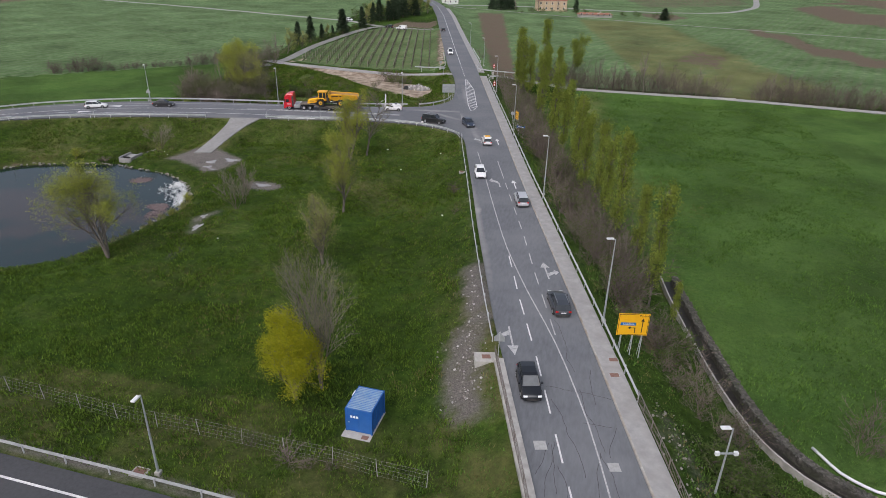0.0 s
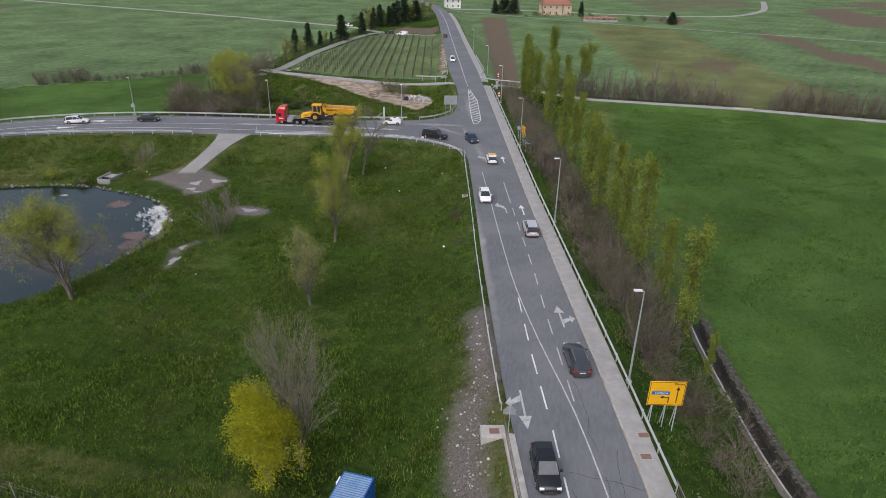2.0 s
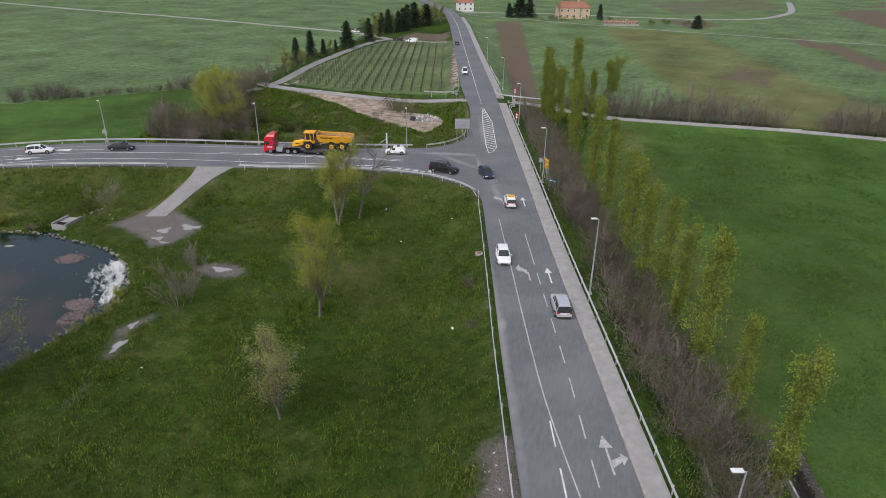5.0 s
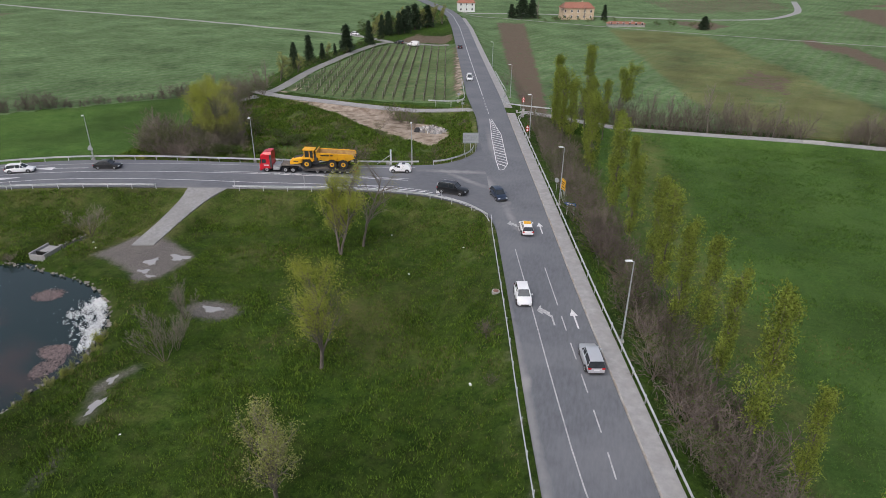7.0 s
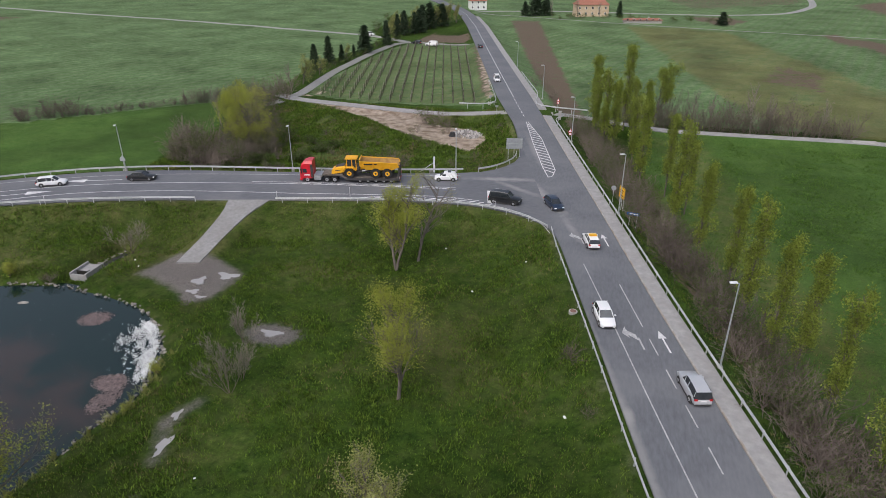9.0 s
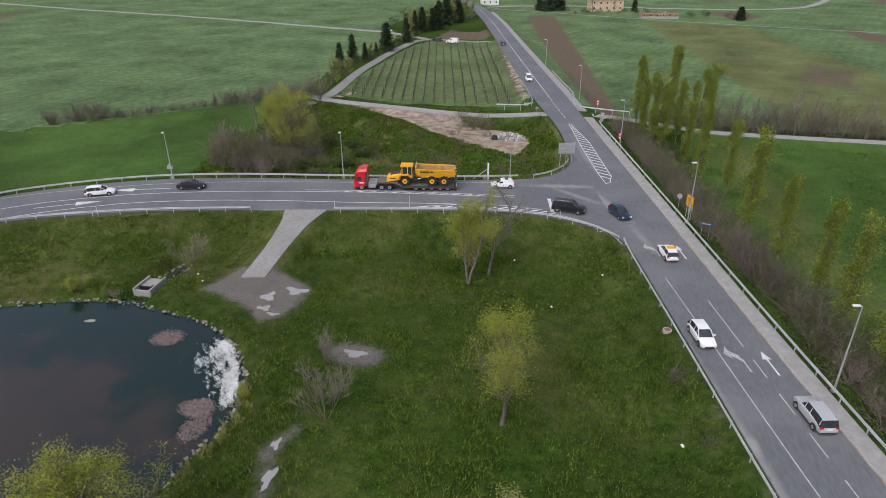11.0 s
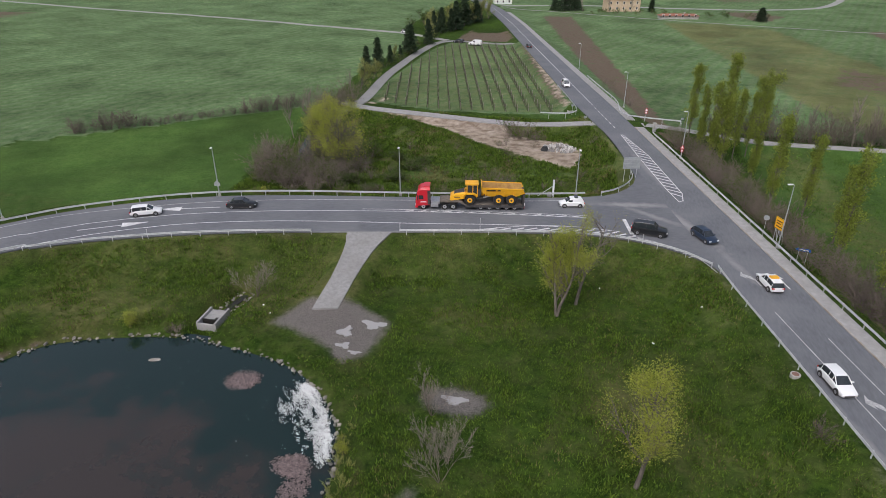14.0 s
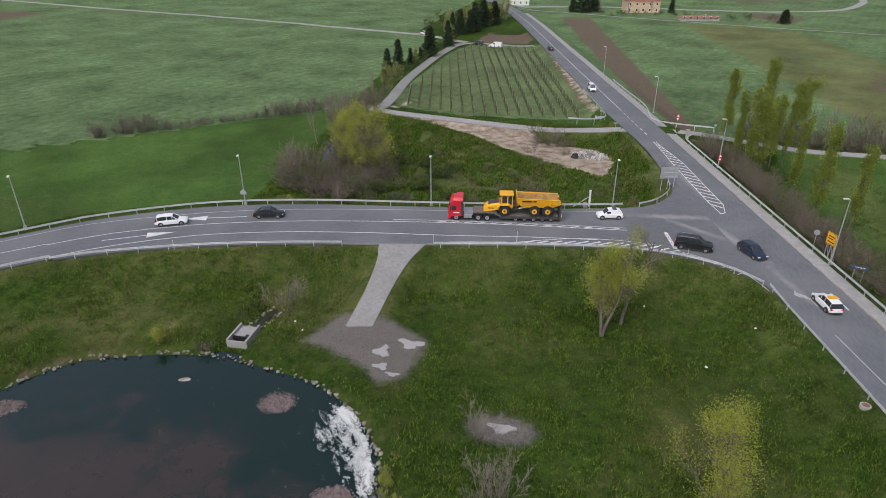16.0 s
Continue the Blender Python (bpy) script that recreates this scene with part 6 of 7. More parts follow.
for x, y, s in ((-47.8, 141.3, 0.8), (-46.0, 140.8, 0.6), (-49.9, 141.6, 0.7), (-62, 144.5, 0.5), (-53.4, 141, 0.6), (-47.5, 171, 1.1), (-45.5, 170.2, 0.9), (-49.5, 171.8, 1.0), (-43.5, 169.6, 0.7),
                (-57, 136, 0.4), (-70, 132, 0.5), (-75, 131, 0.6), (-68, 133, 0.45), (-22, 205, 0.6), (-28, 215, 0.8), (-79.4, 87.5, 0.62), (-80.2, 87.3, 0.5), (-10.5, 81.5, 0.45), (-8.6, 73, 0.35),
                (-11.5, 22.4, 0.45), (-9.8, 22.2, 0.5), (-15.3, 23.7, 0.42), (-8, 22.6, 0.45), (35.3, 37.9, 0.9), (36.2, 36.5, 0.7), (34.6, 36.0, 0.6)):
    spots.append((x, y, s, rs.uniform(0, 360), 1.4))
joined("hedge", [sh[0], sh[3], sh[1]], hedge, "leafless brown hedge along the farm track", "hedge")
joined("hedgerow", [sh[0], sh[3]], hedgerow, "low leafless hedgerow across the field", "hedge")
spots = [s for s in spots if seg_dist(np.array([s[0]]), np.array([s[1]]), BROOK)[0] > 2.2]
far_spots = [q for q in spots if q[1] > 112]
spots = [q for q in spots if q[1] <= 112]
joined("thicket", [sh[0], sh[3], sh[1], sh[2]], far_spots, "tangled brown and budding thicket round the brook and bank", "thicket")
rs.shuffle(spots)
for k in range(4):
    place(sh[k], spots[k::4], "thicket shrubs")
dark_bush = shrub(48, 4.2, "dense dark green bush on the waste ground", M_LEAF_DK, 1.2, per=7, leaf_size=0.17)
place(dark_bush, leafy, "dark green bushes")
green = shrub(45, 2.6, "low round green bush at the water's edge", M_LEAF_YG, 1.4, per=10, leaf_size=0.085)
place(green, [(-85.4, 87.0, 0.75, 0, 1.15), (-52.7, 72.9, 0.9, 60, 0.75), (-88.5, 128.5, 0.6, 20, 1.1), (-51.5, 66.5, 0.5, 0)], "low green bushes")
grove = broad_tree("hedge_tree", 19, 12.5, "leafless grey tree rising from the hedge", None, (13, 6, 4), 30, up=0.12, stems=1, thin=0.48, start=0.25, bark=M_TWIG)
place(grove, [(25.5, 185.5, 1.0, 0), (12.0, 186, 0.85, 100), (40, 185, 0.75, 200), (-3, 184, 0.9, 50), (30, 187, 0.8, 300), (60, 183.5, 0.7, 20), (17, 187, 0.75, 10), (-97, 170, 0.8, 90), (-97, 160, 0.75, 10), (-96, 196, 0.7, 30), (-84, 152, 0.75, 10), (-92, 139, 0.7, 60)], "bare hedge trees")
yel = broad_tree("yellow_green_tree", 20, 14.0, "round yellow-green tree among dark shrubs", M_LEAF_YG, (11, 7, 5), 46, 0.13, 12, 0.45, 0.07, 2, thin=0.58, start=0.15, gaps=-0.15)
place(copy_thing(grove, Matrix()), [(-25, 421, 0.9, 0), (-13, 422, 0.8, 60), (-40, 424, 0.9, 10)], 'bare hedge trees')
place(yel, [(-80.5, 142.5, 1.0, 0, 0.95)], "")
place(broad_tree("budding_tree", 22, 9.0, "grey-brown budding tree beside the lane", M_LEAF_PALE, (9, 5, 3), 36, 0.16, 3, 0.3, 0.08, 2, thin=0.5, start=0.15), [(-97.2, 206.0, 1.0, 0), (-94, 352, 1.2, 30), (-88, 360, 1.3, 80), (-101, 300, 0.9, 20), (-104, 330, 1.1, 200), (-99, 343, 1.2, 140), (-106, 320, 0.9, 60), (-98, 220, 0.7, 10), (-101, 252, 0.6, 70), (-93, 366, 1.2, 0), (-86, 372, 1.1, 90)])
con = [conifer(51, 9.0, "dark green conifer beside the lane"), conifer(52, 9.0, "dark green conifer beside the lane")]
cs = [(-103, 322, 1.0, 0), (-96, 326, 1.1, 0), (-98.5, 350, 1.2, 0, 1.3), (-103.0, 240.5, 0.95, 0), (-102.3, 227, 0.95, 90), (-100.6, 246.5, 0.6, 0), (-100.0, 257, 0.5, 0), (-98.8, 266, 1.05, 0, 1.3), (-97.0, 287, 1.1, 0), (-99.1, 320, 1.1, 30), (-94.8, 331, 1.2, 60, 1.4), (-93.5, 345, 1.25, 0, 1.4),
      (-100.5, 270, 0.9, 40, 1.4), (-90, 356, 1.1, 20, 1.5), (-100, 310, 0.8, 0), (-50, 425, 1.3, 0, 1.8), (-44, 428, 1.2, 50, 1.6), (-2, 428, 0.9, 0), (-56, 424, 0.9, 0, 1.5), (50, 400, 0.7, 0, 2.0)]
for k in range(2):
    place(con[k], [(c[0], c[1], c[2], c[3], (c[4] if len(c) > 4 else 1.0) * 1.12) for c in cs[k::2]], "conifers by the lane")
low = [(-97.5 - rs.uniform(0, 4), 200 + k * 4.2, rs.uniform(0.25, 0.6), rs.uniform(0, 360), 1.8) for k in range(30)]
low += [(x + rs.uniform(-3, 3), 416 + rs.uniform(-8, 8), rs.uniform(0.4, 0.8), rs.uniform(0, 360), 1.6) for x in range(-40, 60, 4)]
low += [(-110 + rs.uniform(-8, 8) + k * 0.6, 330 + k * 2.5, rs.uniform(0.8, 1.5), rs.uniform(0, 360), 1.5) for k in range(24)]
far_shrub = shrub(46, 4.0, "low dark bush along the lane", M_LEAF_DK, 0.6, per=3, leaf_size=0.24)
joined("lane_bush", [far_shrub], low[1:], "low dark bushes along the lane and fields", "bushes")
place(far_shrub, low[:1])
reeds = shrub(47, 1.4, "dry straw-coloured reed tuft on the pond bank", None, 1.2, M_LEAF_PALE)
reed_spots = [(p[0].x + rs.uniform(-0.9, 0.6), p[0].y + rs.uniform(-0.6, 0.6), rs.uniform(0.5, 1.0), rs.uniform(0, 360)) for p in along([(-53.5, 76.5), (-51.8, 71), (-51.6, 66), (-53.2, 60), (-55, 53)], 0.8)]
joined("reed_bed", [reeds], reed_spots[1:], "dry straw-coloured reeds on the pond bank", "reeds")
place(reeds, reed_spots[:1])

# vineyard rows
vine_rs = random.Random(61)
M_POST = material("grey_vineyard_posts", (0.20, 0.18, 0.15), (0.33, 0.30, 0.26), scale=4, rough=0.9)
post_me = None
M_SOIL = material("weedy_vineyard_soil", (0.045, 0.060, 0.020), (0.085, 0.090, 0.038), scale=2.0, rough=0.95, c3=(0.045, 0.085, 0.018), scale3=0.4, mix3=0.8)
M_VINE = material("dark_vine_wood", (0.045, 0.038, 0.030), (0.095, 0.080, 0.062), scale=3, rough=0.95)


def vine_mesh(seed, length):
    r = random.Random(seed)
    segs, pts = [], []
    x = 0.0
    while x < length:
        base = Vector((x, r.gauss(0, 0.05), -0.1))
        topv = base + Vector((r.gauss(0, 0.08), r.gauss(0, 0.05), 0.85))
        segs.append((base, topv, 0.035, 0.025))
        for _ in range(5):
            e = topv + Vector((r.uniform(-0.6, 0.6), r.gauss(0, 0.1), r.uniform(0.1, 0.7)))
            segs.append((topv, e, 0.03, 0.015))
            pts.append(e)
        x += r.uniform(0.9, 1.3)
    return segs, pts


dirv = Vector((-0.235, 1, 0)).normalized()
for k in range(17):
    xs0 = -41.5 - k * 2.95
    line = [(xs0 + dirv.x / dirv.y * (y - 192), y) for y in np.arange(188, 296, 1.0)]
    P = np.array(line)
    ok = signed(P[:, 0], P[:, 1], VINEYARD) < -0.8
    if ok.sum() < 8:
        continue
    a, b = P[ok][0], P[ok][-1]
    length = float(np.hypot(*(b - a)))
    root = thing("vine_row", a[0], a[1], 0, math.degrees(math.atan2(b[1] - a[1], b[0] - a[0])), "trellised row of leafless grape vines with grey posts", "vine row", "vineyard rows")
    g = lambda s: hz(a[0] + (b[0] - a[0]) * s / length, a[1] + (b[1] - a[1]) * s / length)
    segs, pts = vine_mesh(100 + k, length)
    segs = [(p + Vector((0, 0, g(p.x))), q + Vector((0, 0, g(p.x))), r0, r1) for p, q, r0, r1 in segs]
    for s in np.arange(0, length - 4, 4.0):
        for hh in (0.9, 1.5):
            segs.append((Vector((s, 0, g(s) + hh)), Vector((s + 4, 0, g(s + 4) + hh)), 0.016, 0.016))
    mesh_object("vine", *tubes(segs, 3), M_VINE, root)
    ss = list(np.arange(0, length, 4.0))
    strip("soil_strip", [(s, 0) for s in ss], 0.55, 0, M_SOIL, root, "bare soil under the vines", 0.3, [g(s) + 0.07 for s in ss])
    for s in np.arange(0, length, 5.0):
        if post_me is None:
            ob = part("post", cyl(B(), (0, 0, -0.4), (0, 0, 2.0), 0.07, 0.06, 6), M_POST, root)
            post_me = ob.data
        else:
            ob = new("post", post_me)
            ob.parent = root
        ob.matrix_basis = pose(s, 0, g(s), vine_rs.uniform(-3, 3), vine_rs.uniform(-3, 3))


# grass tufts over the near meadow
def tufts(name, n, region, size, mat, seed, label, keep):
    r = np.random.default_rng(seed)
    x0, x1, y0, y1 = region
    X, Y = r.uniform(x0, x1, n), r.uniform(y0, y1, n)
    ok = keep(X, Y, r)
    X, Y = X[ok], Y[ok]
    i = np.clip(np.searchsorted(gx, X) - 1, 0, len(gx) - 2)
    j = np.clip(np.searchsorted(gy, Y) - 1, 0, len(gy) - 2)
    a, b = (X - gx[i]) / (gx[i + 1] - gx[i]), (Y - gy[j]) / (gy[j + 1] - gy[j])
    Z = (GZ[j, i] * (1 - a) + GZ[j, i + 1] * a) * (1 - b) + (GZ[j + 1, i] * (1 - a) + GZ[j + 1, i + 1] * a) * b
    m = len(X)
    V = np.zeros((m, 9, 3))
    s = size * r.uniform(0.5, 1.4, m) * (0.55 + 0.9 * value_noise(X, Y, 4, 77))
    for k in range(3):
        ang = r.uniform(0, 2 * np.pi, m)
        ca, sa = np.cos(ang), np.sin(ang)
        lean = r.uniform(0.3, 1.0, m)
        wd = s * 0.19
        ox, oy = r.normal(0, 0.17, m), r.normal(0, 0.17, m)
        V[:, 3 * k, 0], V[:, 3 * k, 1], V[:, 3 * k, 2] = X + ox - sa * wd, Y + oy + ca * wd, Z - 0.03
        V[:, 3 * k + 1, 0], V[:, 3 * k + 1, 1], V[:, 3 * k + 1, 2] = X + ox + sa * wd, Y + oy - ca * wd, Z - 0.03
        V[:, 3 * k + 2, 0], V[:, 3 * k + 2, 1], V[:, 3 * k + 2, 2] = X + ox + ca * s * lean, Y + oy + sa * s * lean, Z + s * 0.85
    me = bpy.data.meshes.new(name)
    me.from_pydata(V.reshape(-1, 3).tolist(), [], np.arange(m * 9).reshape(-1, 3).tolist())
    me.materials.append(mat)
    return tagged(new(name, me), label, "grass", kind="stuff")


M_TUFT = leaf_material("grass_blades", (0.058, 0.112, 0.012), (0.125, 0.182, 0.025), 0.6)
M_TUFT_FIELD = leaf_material("field_grass_blades", (0.070, 0.142, 0.024), (0.120, 0.205, 0.040), 0.45)
M_TUFT_DRY = leaf_material("dry_grass_blades", (0.14, 0.13, 0.05), (0.22, 0.19, 0.085), 0.3)


def meadow(X, Y, r):
    clear = (main_dist(X, Y) > 0.9) & (signed(X, Y, SIDE_AREA) > 0.9) & (signed(X, Y, POND) > 0.8) & (np.abs(X + 63.2) + 0 * Y > np.where((Y > 94) & (Y < 113), 3.2, 0))
    clear &= ~((X > -69) & (X < -54) & (Y > 86) & (Y < 97)) & (seg_dist(X, Y, DITCH) > 1.0) & (seg_dist(X, Y, NEAR_ROAD) > 4.6)
    clear &= (blob(X, Y, -43.8, 81.6, 3.3, 2.0) > 1) & (seg_dist(X, Y, [(-45.2, 69.5), (-46.6, 66), (-44.6, 61.5)]) > 1.1)
    clear &= ~((X > -9.5) & (X < -5.8) & (Y > 26.5) & (Y < 31.2))
    return clear & (0.55 * value_noise(X, Y, 3.0, 5) + 0.55 * value_noise(X, Y, 0.8, 6) + 0.6 * r.random(len(X)) > 0.84) & (seg_dist(X, Y, [(-2.4, 55), (-0.2, 45), (-1.0, 40), (0.4, 33), (1.5, 31)]) > 1.9)


tufts("grass", 330000, (-105, 2, 18, 117), 0.24, M_TUFT, 71, "rough green meadow grass", meadow)
tufts("grass_verge", 140000, (-2, 62, 18, 176), 0.22, M_TUFT_FIELD, 72, "lush green field grass", meadow)
tufts("dry_grass", 60000, (-105, 30, 18, 117), 0.22, M_TUFT_DRY, 73, "dry straw-coloured grass in the meadow",
      lambda X, Y, r: meadow(X, Y, r) & (value_noise(X, Y, 7, 9) + 0.5 * np.clip(1 - main_dist(X, Y) / 9, 0, 1) > 0.62))

tufts("rough_grass", 60000, (-95, -27, 128, 186), 0.42, M_TUFT, 74, "rough tussocky grass on waste ground",
      lambda X, Y, r: (signed(X, Y, SIDE_AREA) > 1.2) & (signed(X, Y, YARD) > 0.5) & (main_dist(X, Y) > 1) & (seg_dist(X, Y, YARD_PATH) > 2.0) & (seg_dist(X, Y, BROOK) > 2.0) & (value_noise(X, Y, 2.5, 8) + 0.4 * r.random(len(X)) > 0.55))
tufts("rough_dry_grass", 16000, (-95, -27, 128, 186), 0.42, M_TUFT_DRY, 75, "dry tussocks on waste ground",
      lambda X, Y, r: (signed(X, Y, SIDE_AREA) > 1.2) & (signed(X, Y, YARD) > 0.5) & (main_dist(X, Y) > 1) & (seg_dist(X, Y, YARD_PATH) > 2.0) & (seg_dist(X, Y, BROOK) > 2.0) & (value_noise(X, Y, 4, 3) > 0.55))

# channel beside the right-hand field
M_WALL = material("mossy_stone", (0.045, 0.042, 0.037), (0.150, 0.140, 0.125), scale=2.5, rough=0.95, bump=0.6, bump_scale=5, c3=(0.035, 0.042, 0.020), scale3=0.8, mix3=0.7, per_object=0.4)
ch = [tuple(p) for p in smooth_line(DITCH, 2)]
tagged(strip("channel_kerb", offset_line(ch, -0.85), 0.16, -3.68, M_CONC, thick=1.2), "thin pale concrete kerb of the drainage channel", "kerb", kind="structure")
tagged(strip("channel_wall", offset_line(ch, 0.95), 0.7, -3.62, M_WALL, thick=1.3), "rough dark stone wall of the drainage channel", "wall", kind="structure")
tagged(strip("channel_bed", ch, 1.5, -4.5, M_STEELPLATE, thick=0.1), "dark wet bed of the drainage channel", "channel", kind="structure")
wall_stones = thing("channel_stones", 0, 0, 0, 0, "uneven dark field stones topping the channel wall", "stones")
dark_rocks = []
for me in rocks:
    m2 = me.copy()
    m2.materials.clear()
    m2.materials.append(M_WALL)
    dark_rocks.append(m2)
cr = random.Random(88)
for p, d in along(ch, 0.42):
    for k in range(3):
        side = Vector((-d.y, d.x, 0)) * (0.62 + 0.3 * k + cr.uniform(-0.08, 0.08))
        ob = new("stone", cr.choice(dark_rocks))
        ob.parent = wall_stones
        q = cr.uniform(0.26, 0.46)
        ob.matrix_basis = pose(p.x + side.x + cr.uniform(-0.1, 0.1), p.y + side.y + cr.uniform(-0.1, 0.1), -3.62 - 0.10 * (k == 0) + cr.uniform(-0.05, 0.05), cr.uniform(0, 40), 0, cr.uniform(0, 360)) @ Matrix.Diagonal((q, q * 0.8, q * 0.8, 1))
pipe = thing("drain_pipe", 0, 0, 0, 0, "pale plastic pipe lying on the bank", "pipe")
pp = smooth_line([(30.6, 36.0), (32.0, 33.4), (34.2, 31.8), (36.5, 31.2)], 0.8)
sideways = [np.array(a) - np.array(b) for a, b in zip(offset_line(pp, 0.13), [q[:2] for q in pp])]
part("pipe", loft_tube([(q[0], q[1], hz(q[0], q[1]) + 0.22) for q in pp], sideways, 0.13), M_LAMP, pipe, smooth=True)

# ---- far houses ----
M_PLASTER = material("ochre_plaster", (0.50, 0.38, 0.26), (0.60, 0.47, 0.34), scale=0.6, rough=0.9)
M_PLASTER_W = material("white_plaster", (0.62, 0.62, 0.60), (0.74, 0.74, 0.72), scale=0.6, rough=0.9)
M_ROOF = material("red_roof_tiles", (0.24, 0.10, 0.07), (0.34, 0.16, 0.11), scale=2.0, rough=0.9, bump=0.4, bump_scale=4)
M_GLASS = material("dark_window_glass", (0.02, 0.025, 0.03), (0.04, 0.045, 0.05), scale=1, rough=0.1, spec=0.6)


def house(x, y, turn, w, d, h, roof_h, wall, label, floors=2, cols=5):
    root = thing("house", x, y, hz(x, y), turn, label, "house")
    part("wall", box(B(), -w / 2, w / 2, -d / 2, d / 2, -0.5, h), wall, root)
    bm = B()
    o = 0.5
    v = [bm.verts.new(p) for p in ((-w / 2 - o, -d / 2 - o, h), (w / 2 + o, -d / 2 - o, h), (w / 2 + o, d / 2 + o, h), (-w / 2 - o, d / 2 + o, h), (-w / 2 + d * 0.25, 0, h + roof_h), (w / 2 - d * 0.25, 0, h + roof_h))]
    for f in ((0, 1, 5, 4), (1, 2, 5), (2, 3, 4, 5), (3, 0, 4), (3, 2, 1, 0)):
        bm.faces.new([v[i] for i in f])
    roof = part("roof", bm, M_ROOF, root, "red tiled roof")
    part("chimney", box(B(), w * 0.15, w * 0.15 + 0.7, 0.4, 1.1, h + roof_h * 0.4, h + roof_h + 0.6), wall, roof)
    for fl in range(floors):
        for c in range(cols):
            cx, cz = -w / 2 + w * (c + 0.5) / cols, 1.0 + fl * 3.0
            win = part("window", box(B(), cx - 0.55, cx + 0.55, -d / 2 - 0.04, -d / 2 + 0.05, cz, cz + 1.4), M_WHITE, root)
            part("pane", box(B(), cx - 0.45, cx + 0.45, -d / 2 - 0.06, -d / 2 - 0.041, cz + 0.1, cz + 1.3), M_GLASS, win)
    return root


house(-18.5, 434, 15, 19, 10, 6.3, 3.2, M_PLASTER, "large ochre farmhouse with a red tiled roof")
house(-90.5, 456, 18, 11, 8, 5.5, 2.8, M_PLASTER_W, "white house with a red tiled roof", 2, 3)
house(10, 404, 10, 20, 5, 1.6, 1.0, M_CONC, "long low shed with a reddish roof", 1, 6)
pill = thing("gate_pillar", -18.3, 176.0, 0, 14, "pale concrete pillar at the footway's end", "pillar")
part("pillar", box(B(), -0.3, 0.3, -0.3, 0.3, -0.3, 1.6, 0.04), M_CONC, pill)
part("cap", box(B(), -0.36, 0.36, -0.36, 0.36, 1.6, 1.7, 0.03), M_CONC, pill)
cul = thing("culvert_headwall", -35.6, 190.2, -1.2, 15, "concrete headwall of a culvert below the road", "headwall")
part("wall", box(B(), -1.8, 1.8, -0.2, 0.2, -0.8, 1.0, 0.03), M_CONC, cul)
part("wing", box(B(), -2.0, -1.75, -0.2, 1.6, -0.8, 0.8, 0.03), M_CONC, cul)

# ---- vehicles ----
def paint(name, c, rough=0.28, metal=0.0):
    m = material(name, tuple(v * 0.94 for v in c), c, scale=0.7, rough=rough, metal=metal, spec=0.5)
    m.node_tree.nodes["Principled BSDF"].inputs["Coat Weight"].default_value = 0.4
    return m


M_P_WHITE, M_P_SILVER, M_P_BLACK = paint("white_car_paint", (0.80, 0.80, 0.80)), paint("silver_car_paint", (0.55, 0.56, 0.58), 0.3, 0.3), paint("black_car_paint", (0.012, 0.013, 0.015))
M_P_GREY, M_P_BLUE, M_P_RED = paint("anthracite_car_paint", (0.045, 0.05, 0.058)), paint("dark_blue_car_paint", (0.015, 0.028, 0.055)), paint("red_cab_paint", (0.55, 0.012, 0.025))
M_P_YELLOW = material("yellow_machine_paint", (0.72, 0.36, 0.012), (0.80, 0.42, 0.018), scale=0.8, rough=0.42, c3=(0.50, 0.27, 0.03), scale3=0.9, mix3=0.35)
M_TUB = material("rust_worn_tub", (0.30, 0.17, 0.055), (0.48, 0.30, 0.10), scale=1.2, rough=0.75, c3=(0.24, 0.13, 0.06), scale3=0.8, mix3=0.7)
M_TYRE = material("tyre_rubber", (0.016, 0.016, 0.017), (0.034, 0.033, 0.032), scale=6, rough=0.9)
M_RIM = material("alloy_rim", (0.36, 0.37, 0.38), (0.5, 0.5, 0.51), scale=5, rough=0.35, metal=0.7)
M_LIGHT = material("headlamp_glass", (0.72, 0.74, 0.75), (0.85, 0.86, 0.86), scale=8, rough=0.15)
M_TAIL = material("red_tail_lamp", (0.42, 0.01, 0.012), (0.55, 0.02, 0.02), scale=8, rough=0.25)
M_STEEL = material("dark_chassis_steel", (0.035, 0.034, 0.034), (0.075, 0.07, 0.068), scale=3, rough=0.7)
M_DECK = material("worn_trailer_deck", (0.10, 0.085, 0.07), (0.19, 0.165, 0.14), scale=2, rough=0.85, bump=0.2)


def loft(bm, rings):
    vs = [[bm.verts.new(p) for p in ring_] for ring_ in rings]
    k = len(vs[0])
    for a, b in zip(vs, vs[1:]):
        for i in range(k):
            bm.faces.new((a[i], a[(i + 1) % k], b[(i + 1) % k], b[i]))
    bm.faces.new(vs[0][::-1])
    bm.faces.new(vs[-1])
    return bm


def wheel(root, x, y, r, w, rim_mat=None, rim=0.62, name="wheel"):
    s = 1 if y > 0 else -1
    tyre = cyl(B(), (x, y - w / 2, r), (x, y + w / 2, r), r, r, 20)
    bmesh.ops.bevel(tyre, geom=[e for e in tyre.edges if abs(e.verts[0].co.y - e.verts[1].co.y) < 1e-4], offset=min(0.05, w * 0.2), segments=1, affect="EDGES")
    ob = part(name, tyre, M_TYRE, root)
    bm = cyl(B(), (x, y + s * (w / 2 - 0.03), r), (x, y + s * (w / 2 + 0.015), r), r * rim, r * rim * 0.9, 16)
    part("rim", bm, rim_mat or M_RIM, ob)
    part("hub", cyl(B(), (x, y + s * (w / 2 + 0.015), r), (x, y + s * (w / 2 + 0.04), r), r * 0.2, r * 0.16, 10), M_STEEL, ob)
    return ob


